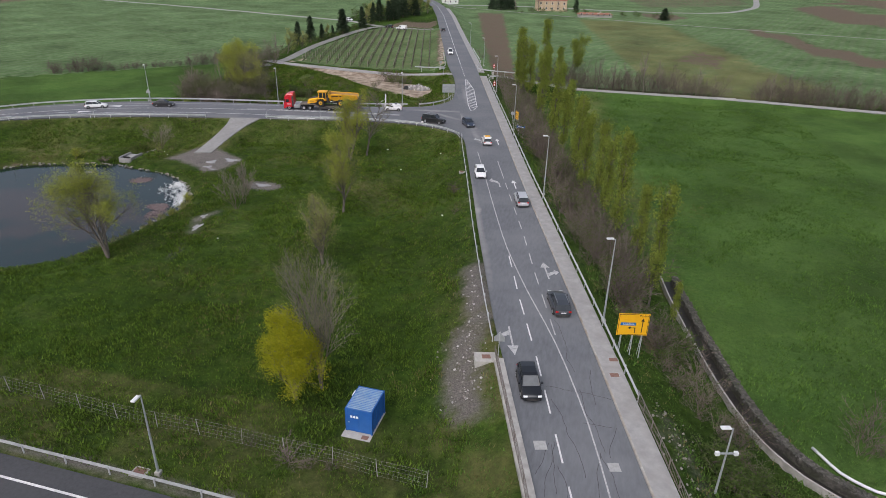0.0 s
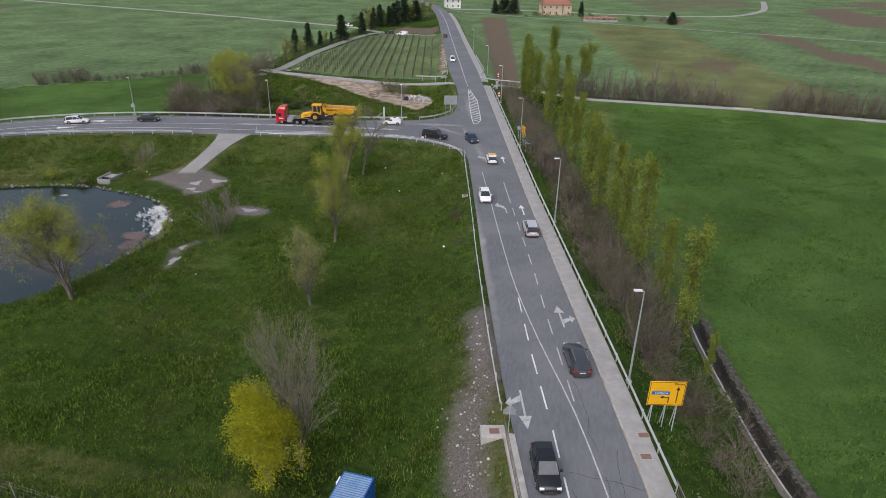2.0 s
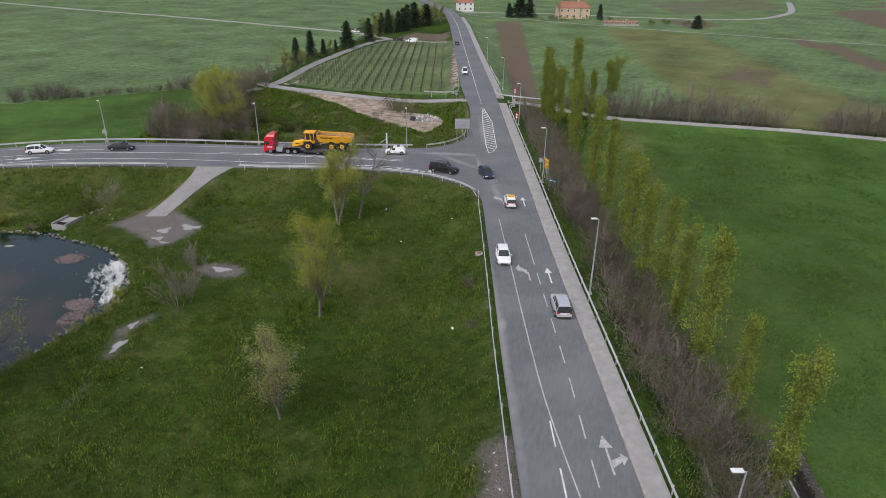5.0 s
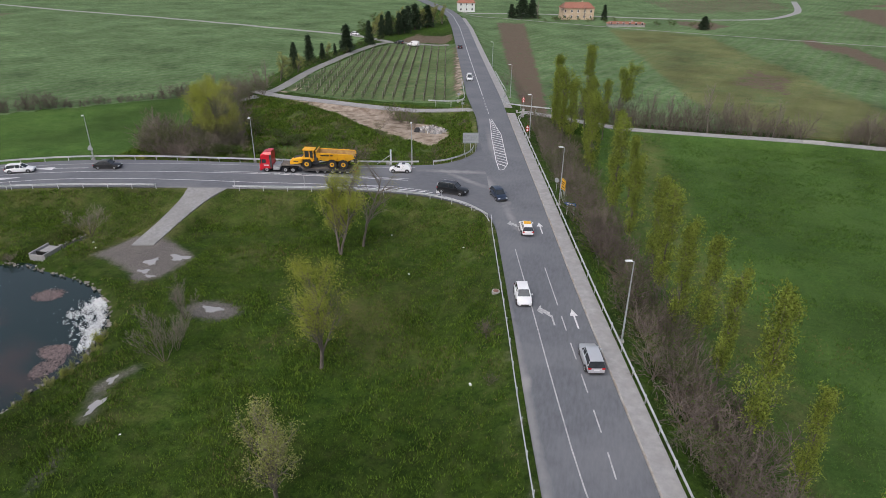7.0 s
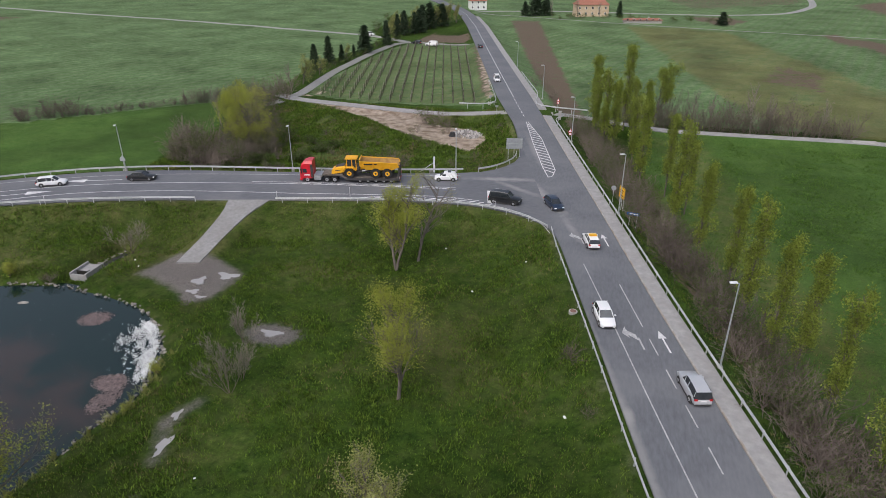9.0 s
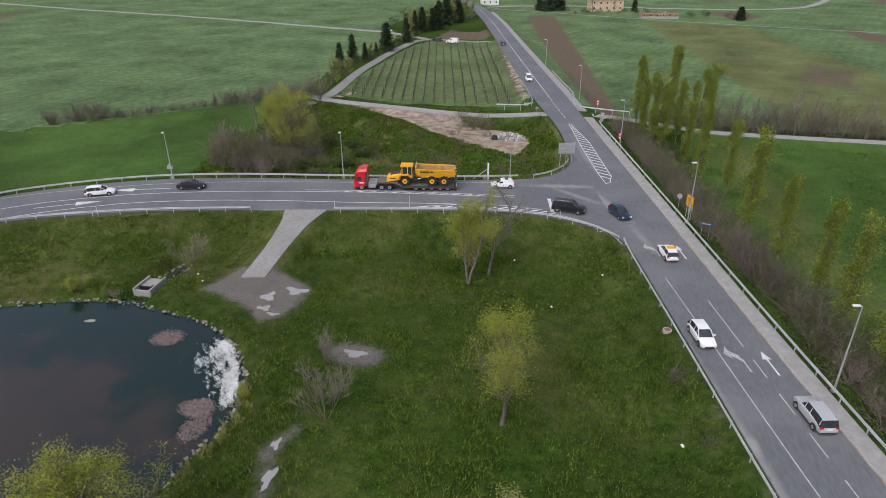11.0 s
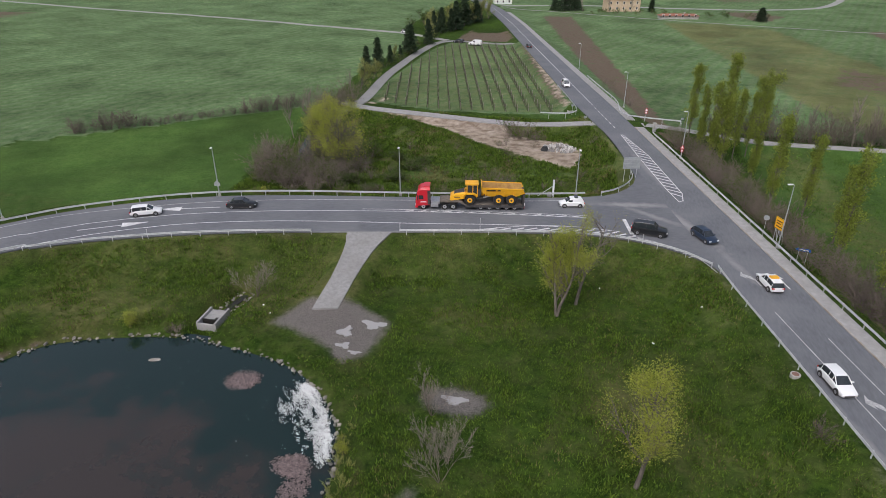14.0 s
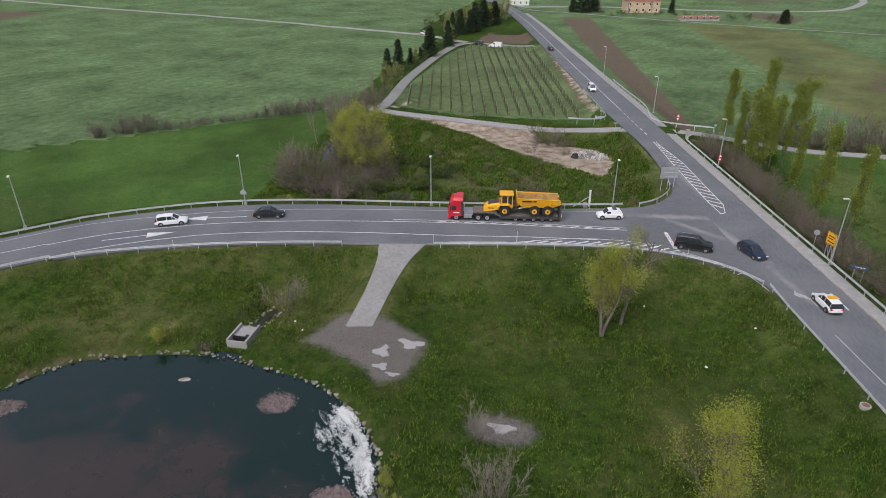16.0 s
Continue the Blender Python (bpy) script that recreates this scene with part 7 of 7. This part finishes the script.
STYLES = {
    # x as a share of the length from the tail; body height; then the glasshouse: (x share, top share, half width)
    "hatch": ([(0.0, 0.50), (0.03, 0.60), (0.30, 0.63), (0.62, 0.62), (0.72, 0.60), (0.92, 0.50), (0.985, 0.42), (1.0, 0.34)],
              [(0.02, 0.60), (0.12, 0.93), (0.30, 1.0), (0.50, 1.0), (0.58, 0.96), (0.74, 0.60)]),
    "wagon": ([(0.0, 0.52), (0.02, 0.62), (0.30, 0.64), (0.62, 0.63), (0.72, 0.61), (0.93, 0.51), (0.985, 0.43), (1.0, 0.34)],
              [(0.015, 0.62), (0.07, 0.94), (0.25, 1.0), (0.48, 1.0), (0.57, 0.97), (0.73, 0.61)]),
    "suv": ([(0.0, 0.50), (0.02, 0.58), (0.30, 0.62), (0.62, 0.62), (0.72, 0.61), (0.94, 0.55), (0.985, 0.48), (1.0, 0.36)],
            [(0.01, 0.58), (0.05, 0.95), (0.25, 1.0), (0.52, 1.0), (0.60, 0.97), (0.72, 0.61)]),
    "sedan": ([(0.0, 0.52), (0.03, 0.64), (0.14, 0.66), (0.62, 0.64), (0.70, 0.62), (0.93, 0.52), (0.985, 0.43), (1.0, 0.34)],
              [(0.10, 0.66), (0.26, 0.96), (0.38, 1.0), (0.50, 1.0), (0.57, 0.97), (0.72, 0.62)]),
    "van": ([(0.0, 0.45), (0.01, 0.52), (0.30, 0.56), (0.66, 0.56), (0.76, 0.54), (0.94, 0.44), (0.985, 0.38), (1.0, 0.30)],
            [(0.005, 0.52), (0.02, 0.96), (0.20, 1.0), (0.55, 1.0), (0.63, 0.96), (0.80, 0.53)]),
}


def car(x, y, turn, length, W, H, body_paint, style, label, roof_box=None, panel=False, rails=False, z=0.0):
    root = thing("car" if style != "van" else "van", x, y, z, turn, label, "car" if style != "van" else "van")
    prof, cab = STYLES[style]
    X = lambda s: -length / 2 + s * length
    rings = []
    for s, hgt in prof:
        taper = 1 - 0.16 * max(0, abs(s - 0.5) - 0.36) / 0.14
        w, zt = W / 2 * taper, hgt * H
        z0 = 0.20 if 0.02 < s < 0.98 else 0.30
        rings.append([(X(s), -w * 0.90, z0), (X(s), w * 0.90, z0), (X(s), w, z0 + 0.14), (X(s), w, zt * 0.72 + 0.02), (X(s), w * 0.95, zt - 0.05), (X(s), w * 0.84, zt),
                      (X(s), -w * 0.84, zt), (X(s), -w * 0.95, zt - 0.05), (X(s), -w, zt * 0.72 + 0.02), (X(s), -w, z0 + 0.14)])
    shell = part("body", loft(B(), rings), body_paint, root, "", True).data
    shell.set_sharp_from_angle(angle=radians(38))
    for sy in (-1, 1):
        part("sill", box(B(), X(0.27), X(0.73), sy * (W / 2 - 0.05) - 0.06, sy * (W / 2 - 0.05) + 0.06, 0.17, 0.33, 0.02), M_STEEL, root, "black sill")
        for sx in (0.185, 0.815):
            rr = 0.38 if H < 1.65 else 0.42
            part("wheel_arch", cyl(B(), (X(sx), sy * (W / 2 - 0.14), rr * 0.88), (X(sx), sy * (W / 2 + 0.006), rr * 0.88), rr, rr, 18), M_STEEL, root, "dark wheel arch")
    gl = []
    wb, wt = W * 0.435, W * 0.36
    for s, hgt in cab:
        zb, zt = 0.52 * H, hgt * H
        w = wb + (wt - wb) * max(0.0, (hgt - 0.6) / 0.4)
        gl.append([(X(s), -wb, zb), (X(s), wb, zb), (X(s), w, zt - 0.02), (X(s), w * 0.9, zt), (X(s), -w * 0.9, zt), (X(s), -w, zt - 0.02)])
    part("window_band", loft(B(), gl), body_paint if panel else M_GLASS, root, "" if panel else "dark tinted glass")
    tops = [(X(s), hgt * H) for s, hgt in cab if hgt > 0.9]
    bm = B()
    loft(bm, [[(px, -wt * 0.99, pz - 0.035), (px, wt * 0.99, pz - 0.035), (px, wt * 0.93, pz + 0.03), (px, -wt * 0.93, pz + 0.03)] for px, pz in tops])
    part("roof", bm, body_paint, root)
    if panel:
        a, b = cab[-2], cab[-1]
        bm = B()
        q = [bm.verts.new(p) for p in ((X(a[0]) + 0.05, -wt * 0.9, a[1] * H - 0.03), (X(a[0]) + 0.05, wt * 0.9, a[1] * H - 0.03), (X(b[0]) + 0.03, wb * 0.92, b[1] * H + 0.05), (X(b[0]) + 0.03, -wb * 0.92, b[1] * H + 0.05))]
        f = bm.faces.new(q)
        r = bmesh.ops.extrude_face_region(bm, geom=[f])
        bmesh.ops.translate(bm, vec=(0.02, 0, 0.02), verts=[g for g in r["geom"] if isinstance(g, bmesh.types.BMVert)])
        part("windscreen", bm, M_GLASS, root)
        for sy in (-1, 1):
            part("side_window", box(B(), X(0.50), X(0.66), sy * (wb - 0.06) - 0.03, sy * (wb - 0.06) + 0.03, 0.60 * H, 0.84 * H), M_GLASS, root)
    else:
        for s in ((cab[1][0] + 0.02), 0.5 * (cab[2][0] + cab[3][0]) + 0.02, cab[-2][0] - 0.015):
            for sy in (-1, 1):
                part("pillar", cyl(B(), (X(s), sy * wb * 1.0, 0.6 * H), (X(s), sy * wt * 0.99, H * 0.965), 0.035, 0.035, 6), body_paint, root)
        for sy in (-1, 1):
            a, b = cab[-2], cab[-1]
            part("pillar", cyl(B(), (X(b[0]), sy * wb * 0.97, b[1] * H), (X(a[0]), sy * wt * 0.97, a[1] * H), 0.045, 0.045, 6), body_paint, root)
    if rails:
        for sy in (-1, 1):
            part("roof_rail", cyl(B(), (X(0.14), sy * wt * 0.86, H + 0.05), (X(0.52), sy * wt * 0.86, H + 0.05), 0.022, 0.022, 6), M_RIM, root, "bright roof rail")
    if roof_box:
        part("roof_sign", box(B(), X(0.28), X(0.42), -0.5, 0.5, H + 0.03, H + 0.22, 0.03), roof_box, root, "orange warning bar on the roof")
    r = 0.32 if H < 1.65 else 0.36
    for sx in (0.185, 0.815):
        for sy in (-1, 1):
            wheel(root, X(sx), sy * (W / 2 - 0.085), r, 0.22)
    for sy in (-1, 1):
        part("headlight", box(B(), X(0.955), X(0.992), sy * W * 0.34 - 0.17, sy * W * 0.34 + 0.17, 0.36 * H, 0.45 * H, 0.02), M_LIGHT, root, "clear headlight")
        part("tail_light", box(B(), X(-0.003), X(0.03), sy * W * 0.36 - 0.15, sy * W * 0.36 + 0.15, 0.46 * H, 0.57 * H, 0.02), M_TAIL, root, "red tail light")
        part("mirror", box(B(), X(0.655), X(0.69), sy * W * 0.5 - 0.02, sy * W * 0.5 + sy * 0.17, 0.62 * H, 0.70 * H), body_paint, root)
    part("number_plate", box(B(), X(-0.006), X(0.0), -0.26, 0.26, 0.40 * H, 0.47 * H), M_WHITE, root)
    part("bumper_trim", box(B(), X(0.0) - 0.015, X(0.02), -W * 0.40, W * 0.40, 0.24, 0.40), M_STEEL, root)
    part("grille", box(B(), X(0.985), X(1.0) + 0.012, -W * 0.27, W * 0.27, 0.28, 0.30 * H), M_STEEL, root)
    return root


UP, DOWN = 104, -76
car(7.9, 48.2, UP, 4.9, 1.88, 1.47, M_P_GREY, "wagon", "dark grey estate car driving along the main road", rails=True)
car(0.7, 77.7, UP, 4.45, 1.84, 1.62, M_P_SILVER, "suv", "silver crossover car driving along the main road")
car(-7.4, 88.5, DOWN, 4.3, 1.8, 1.47, M_P_WHITE, "hatch", "white hatchback driving along the main road")
car(6.1, 33.6, DOWN, 4.5, 1.8, 1.55, M_P_BLACK, "hatch", "black car with lit headlights on the main road")
car(-9.3, 107.8, UP, 4.2, 1.72, 1.5, M_P_WHITE, "wagon", "white service car with an orange roof bar", M_P_YELLOW)
car(-15.3, 120.2, -62, 4.5, 1.82, 1.5, M_P_BLUE, "hatch", "dark blue car turning at the junction")
car(-22.9, 120.2, -9, 5.1, 1.95, 1.85, M_P_BLACK, "suv", "black off-road car waiting at the stop line", rails=True)
car(-34.4, 128.3, 192, 3.95, 1.7, 1.5, M_P_WHITE, "hatch", "small white delivery car following the lorry", M_P_GREY, panel=True)
car(-85.7, 116.3, 16, 4.6, 1.82, 1.46, M_P_BLACK, "sedan", "black saloon car on the side road")
car(-98.7, 110.3, 27, 4.6, 1.82, 1.5, M_P_WHITE, "wagon", "white estate car on the side road")
car(-39.6, 216.5, DOWN, 4.4, 1.85, 1.85, M_P_WHITE, "van", "white compact van driving on the far road")
car(-56.4, 280.5, UP, 4.5, 1.8, 1.48, M_P_BLACK, "hatch", "black car driving on the far road")
car(-78.4, 289.5, 170, 5.2, 1.95, 2.1, M_P_WHITE, "van", "white van parked at the vineyard lane", z=hz(-78.4, 289.5) + 0.1, panel=True)
car(-86.0, 294.0, 165, 4.5, 1.8, 1.5, M_P_BLACK, "hatch", "dark car parked at the vineyard lane", z=hz(-86, 294) + 0.1)
car(-114.0, 315.2, -20, 4.4, 1.8, 1.5, M_P_WHITE, "hatch", "white car on the far farm road", z=hz(-114, 315.2) + 0.15)

# lorry with low loader; x runs forward from the trailer's tail
TRUCK = pose(-42.0, 125.95, 0, 0, 0, 191.5)
lorry = thing("lorry", 0, 0, 0, 0, "red tractor unit pulling a black low-loader trailer", "lorry")
lorry.matrix_basis = TRUCK
cabin = part("cab", loft(B(), [[(14.75, -1.2, 0.75), (14.75, 1.2, 0.75), (14.75, 1.2, 3.3), (14.75, 0.95, 3.75), (14.75, -0.95, 3.75), (14.75, -1.2, 3.3)],
                               [(16.2, -1.22, 0.7), (16.2, 1.22, 0.7), (16.2, 1.2, 3.3), (16.2, 0.95, 3.65), (16.2, -0.95, 3.65), (16.2, -1.2, 3.3)],
                               [(16.75, -1.22, 0.65), (16.75, 1.22, 0.65), (16.7, 1.15, 2.9), (16.6, 0.9, 3.25), (16.6, -0.9, 3.25), (16.7, -1.15, 2.9)],
                               [(17.0, -1.1, 0.55), (17.0, 1.1, 0.55), (16.98, 1.05, 1.55), (16.95, 1.0, 1.6), (16.95, -1.0, 1.6), (16.98, -1.05, 1.55)]]), M_P_RED, lorry, "red driver's cab")
part("windscreen", box(B(), 16.72, 16.86, -1.02, 1.02, 1.78, 2.55, 0.03), M_GLASS, cabin)
for sy in (-1, 1):
    part("side_window", box(B(), 15.75, 16.45, sy * 1.21 - 0.02, sy * 1.21 + 0.02, 1.75, 2.4), M_GLASS, cabin)
    part("side_bar", box(B(), 14.72, 15.1, sy * 1.21 - 0.025, sy * 1.21 + 0.025, 0.9, 3.2), M_STEEL, cabin)
    part("mirror", box(B(), 16.55, 16.7, sy * 1.42 - 0.12, sy * 1.42 + 0.12, 1.7, 2.5, 0.03), M_STEEL, cabin)
    part("headlight", box(B(), 16.93, 17.03, sy * 0.85 - 0.2, sy * 0.85 + 0.2, 0.75, 0.95, 0.02), M_LIGHT, cabin)
    part("logo_bar", box(B(), 15.3, 16.2, sy * 1.225 - 0.012, sy * 1.225 + 0.012, 1.25, 1.42), M_WHITE, cabin)
    part("fuel_tank", box(B(), 13.4, 14.6, sy * 1.0 - 0.25, sy * 1.0 + 0.25, 0.45, 1.0, 0.06), M_RIM, lorry, "bright fuel tank")
part("grille", box(B(), 16.96, 17.04, -0.8, 0.8, 0.9, 1.5, 0.02), M_STEEL, cabin)
part("wind_deflector", box(B(), 14.7, 15.7, -0.95, 0.95, 3.7, 3.85, 0.05), M_P_RED, cabin)
part("bumper", box(B(), 16.6, 17.06, -1.2, 1.2, 0.32, 0.62, 0.05), M_P_RED, lorry)
part("chassis", box(B(), 10.3, 16.4, -0.45, 0.45, 0.65, 0.95), M_STEEL, lorry)
part("catwalk", box(B(), 13.2, 14.6, -1.1, 1.1, 0.95, 1.35, 0.02), M_RIM, lorry, "bright walkway behind the cab")
for wx in (15.75, 12.4, 11.05):
    for sy in (-1, 1):
        wheel(lorry, wx, sy * 1.02, 0.52, 0.36)
part("gooseneck", box(B(), 9.6, 13.2, -1.2, 1.2, 1.25, 1.5, 0.03), M_DECK, lorry)
part("gooseneck_ramp", loft(B(), [[(8.9, -1.2, 0.6), (8.9, 1.2, 0.6), (8.9, 1.2, 0.9), (8.9, -1.2, 0.9)], [(10.0, -1.2, 1.2), (10.0, 1.2, 1.2), (10.0, 1.2, 1.49), (10.0, -1.2, 1.49)]]), M_DECK, lorry)
part("trailer_deck", box(B(), 0.25, 9.2, -1.3, 1.3, 0.62, 0.88, 0.03), M_DECK, lorry, "worn low trailer deck")
for sy in (-1, 1):
    part("side_rail", box(B(), 0.25, 9.2, sy * 1.33 - 0.04, sy * 1.33 + 0.04, 0.5, 0.92), M_STEEL, lorry)
    part("loading_ramp", box(B(), -0.12, 0.12, sy * 0.82 - 0.36, sy * 0.82 + 0.36, 0.7, 3.1, 0.03), M_STEEL, lorry, "upright black loading ramp")
    bm = B()
    for k in range(9):
        box(bm, -0.17, -0.125, sy * 0.82 - 0.33, sy * 0.82 + 0.33, 0.9 + k * 0.24, 0.98 + k * 0.24)
    part("ramp_grip", bm, M_DECK, lorry)
    mk = part("marker_board", box(B(), -0.16, -0.13, sy * 1.42 - 0.2, sy * 1.42 + 0.2, 0.95, 1.35), M_WHITE, lorry, "red and white marker board")
    for k in range(3):
        part("stripe", box(B(), -0.168, -0.161, sy * 1.42 - 0.2 + k * 0.14, sy * 1.42 - 0.13 + k * 0.14, 0.96, 1.34), M_RED, mk)
    part("tail_light", box(B(), -0.16, -0.08, sy * 1.0 - 0.3, sy * 1.0 + 0.3, 0.42, 0.6, 0.02), M_TAIL, lorry)
    part("plastic_flap", box(B(), -0.05, 0.05, sy * 1.1 - 0.2, sy * 1.1 + 0.2, 0.2, 0.42), M_TYRE, lorry)
part("tail_beam", box(B(), -0.1, 0.25, -1.3, 1.3, 0.42, 0.75, 0.02), M_STEEL, lorry)
for wx in (1.35, 2.65, 4.0, 5.35, 6.7):
    for sy in (-1, 1):
        wheel(lorry, wx, sy * 1.08, 0.40, 0.34)

# articulated dump truck on the trailer
dumper = thing("dump_truck", 0, 0, 0, 0, "yellow articulated dump truck loaded on the low trailer", "dump truck")
dumper.matrix_basis = TRUCK @ pose(0, 0, 0.88)
for wx in (8.45, 3.95, 1.95):
    for sy in (-1, 1):
        wheel(dumper, wx, sy * 1.12, 0.87, 0.68, M_P_YELLOW, 0.5)
part("rear_frame", box(B(), 0.9, 6.6, -0.45, 0.45, 0.75, 1.25, 0.05), M_STEEL, dumper)
part("front_frame", box(B(), 6.4, 10.8, -0.6, 0.6, 0.7, 1.2, 0.05), M_STEEL, dumper)
part("hitch", cyl(B(), (6.5, 0, 0.7), (6.5, 0, 1.6), 0.32, 0.32, 14), M_P_YELLOW, dumper)
part("hood", loft(B(), [[(9.2, -1.1, 1.0), (9.2, 1.1, 1.0), (9.2, 1.1, 1.85), (9.2, 0.9, 2.05), (9.2, -0.9, 2.05), (9.2, -1.1, 1.85)],
                        [(10.6, -1.05, 0.75), (10.6, 1.05, 0.75), (10.6, 1.0, 1.6), (10.6, 0.8, 1.78), (10.6, -0.8, 1.78), (10.6, -1.0, 1.6)],
                        [(11.6, -0.9, 0.55), (11.6, 0.9, 0.55), (11.5, 0.85, 1.2), (11.45, 0.7, 1.35), (11.45, -0.7, 1.35), (11.5, -0.85, 1.2)]]), M_P_YELLOW, dumper, "sloping yellow bonnet")
part("hood_top", loft(B(), [[(9.3, -0.8, 2.03), (9.3, 0.8, 2.03), (9.3, 0.75, 2.1), (9.3, -0.75, 2.1)], [(10.9, -0.7, 1.66), (10.9, 0.7, 1.66), (10.9, 0.65, 1.74), (10.9, -0.65, 1.74)]]), M_STEEL, dumper, "black anti-glare panel")
for sy in (-1, 1):
    bm = B()
    loft(bm, [[(7.35, sy * 0.78, 1.3), (7.35, sy * 1.5, 1.3), (7.35, sy * 1.5, 1.4), (7.35, sy * 0.78, 1.4)], [(7.75, sy * 0.78, 1.8), (7.75, sy * 1.5, 1.8), (7.75, sy * 1.5, 1.92), (7.75, sy * 0.78, 1.92)],
              [(9.15, sy * 0.78, 1.8), (9.15, sy * 1.5, 1.8), (9.15, sy * 1.5, 1.92), (9.15, sy * 0.78, 1.92)], [(9.6, sy * 0.78, 1.3), (9.6, sy * 1.5, 1.3), (9.6, sy * 1.5, 1.4), (9.6, sy * 0.78, 1.4)]])
    part("mudguard", bm, M_P_YELLOW, dumper, "yellow mudguard")
    part("side_grille", box(B(), 10.0, 10.9, sy * 1.02 - 0.04, sy * 1.02 + 0.04, 1.15, 1.28), M_STEEL, dumper)
    part("lettering_bar", box(B(), 4.4, 5.9, sy * 1.46 - 0.03, sy * 1.46 + 0.03, 2.42, 2.6), M_BLACK, dumper)
    part("lettering_bar", box(B(), 3.7, 4.2, sy * 1.46 - 0.03, sy * 1.46 + 0.03, 2.42, 2.6), M_BLACK, dumper)
    part("hoist_cylinder", cyl(B(), (6.3, sy * 0.8, 1.1), (3.6, sy * 0.8, 1.75), 0.11, 0.09, 10), M_RIM, dumper)
cabn = part("cab", box(B(), 7.25, 8.95, -0.85, 0.85, 1.7, 3.15, 0.08), M_GLASS, dumper, "dark glazed driver's cab")
part("cab_roof", box(B(), 7.1, 9.2, -0.95, 0.95, 3.13, 3.36, 0.08), M_P_YELLOW, cabn, "yellow cab roof")
for px in (7.3, 8.0, 8.9):
    for sy in (-1, 1):
        part("pillar", box(B(), px - 0.06, px + 0.06, sy * 0.86 - 0.03, sy * 0.86 + 0.03, 1.7, 3.15), M_P_YELLOW, cabn)
part("cab_base", box(B(), 7.2, 9.2, -0.95, 0.95, 1.25, 1.72, 0.04), M_P_YELLOW, dumper)
part("exhaust", cyl(B(), (6.95, -0.6, 1.3), (6.95, -0.6, 2.9), 0.12, 0.1, 10), M_STEEL, dumper)
part("air_box", box(B(), 6.7, 7.15, 0.15, 0.85, 1.3, 2.4, 0.05), M_STEEL, dumper)


def tub():
    """An open hopper with sloping floor and thick walls."""
    outer = [(6.65, 1.25, 2.1), (6.65, 1.47, 2.95), (0.2, 1.5, 2.7), (-0.1, 1.35, 2.05), (1.2, 1.15, 1.4), (5.6, 1.15, 1.45)]
    bm = B()
    L = [bm.verts.new((x, w, z)) for x, w, z in outer]
    R = [bm.verts.new((x, -w, z)) for x, w, z in outer]
    bm.faces.new(L)
    bm.faces.new(R[::-1])
    for i, j in ((0, 1), (2, 3), (3, 4), (4, 5), (5, 0)):
        if (i, j) == (2, 3):
            continue
        bm.faces.new((L[i], L[j], R[j], R[i]))
    bmesh.ops.recalc_face_normals(bm, faces=bm.faces)
    bmesh.ops.solidify(bm, geom=bm.faces[:], thickness=0.07)
    return bm


tb = part("tub", tub(), M_P_YELLOW, dumper, "open yellow tipping body")
bm = B()
loft(bm, [[(6.4, -1.1, 2.2), (6.4, 1.1, 2.2), (6.4, 1.1, 2.25), (6.4, -1.1, 2.25)], [(5.5, -1.07, 1.56), (5.5, 1.07, 1.56), (5.5, 1.07, 1.6), (5.5, -1.07, 1.6)],
          [(1.3, -1.07, 1.46), (1.3, 1.07, 1.46), (1.3, 1.07, 1.5), (1.3, -1.07, 1.5)], [(0.05, -1.25, 2.15), (0.05, 1.25, 2.15), (0.05, 1.25, 2.19), (0.05, -1.25, 2.19)]])
part("liner", bm, M_TUB, tb, "worn brown hopper floor")
part("headboard", box(B(), 6.52, 6.58, -1.3, 1.3, 2.1, 3.25), M_TUB, tb)
for sy in (-1, 1):
    part("top_rim", cyl(B(), (6.65, sy * 1.45, 2.96), (0.2, sy * 1.48, 2.71), 0.075, 0.075, 8), M_P_YELLOW, tb)
    bm = B()
    loft(bm, [[(6.5, sy * 1.08, 2.1), (6.5, sy * 1.37, 2.9), (6.5, sy * 1.34, 2.9), (6.5, sy * 1.05, 2.1)], [(5.5, sy * 1.05, 1.6), (5.5, sy * 1.375, 2.86), (5.5, sy * 1.345, 2.86), (5.5, sy * 1.02, 1.6)],
              [(1.3, sy * 1.05, 1.5), (1.3, sy * 1.39, 2.7), (1.3, sy * 1.36, 2.7), (1.3, sy * 1.02, 1.5)], [(0.2, sy * 1.22, 2.1), (0.2, sy * 1.4, 2.66), (0.2, sy * 1.37, 2.66), (0.2, sy * 1.19, 2.1)]])
    part("liner", bm, M_TUB, tb, "worn brown inner wall")
    for px in (1.6, 3.0, 4.5, 6.0):
        part("side_rib", box(B(), px - 0.06, px + 0.06, sy * 1.40 - 0.12, sy * 1.40 + 0.10, 1.7, 2.35), M_P_YELLOW, tb)
part("top_rim", cyl(B(), (6.65, -1.43, 3.25), (6.65, 1.43, 3.25), 0.075, 0.075, 8), M_P_YELLOW, tb)
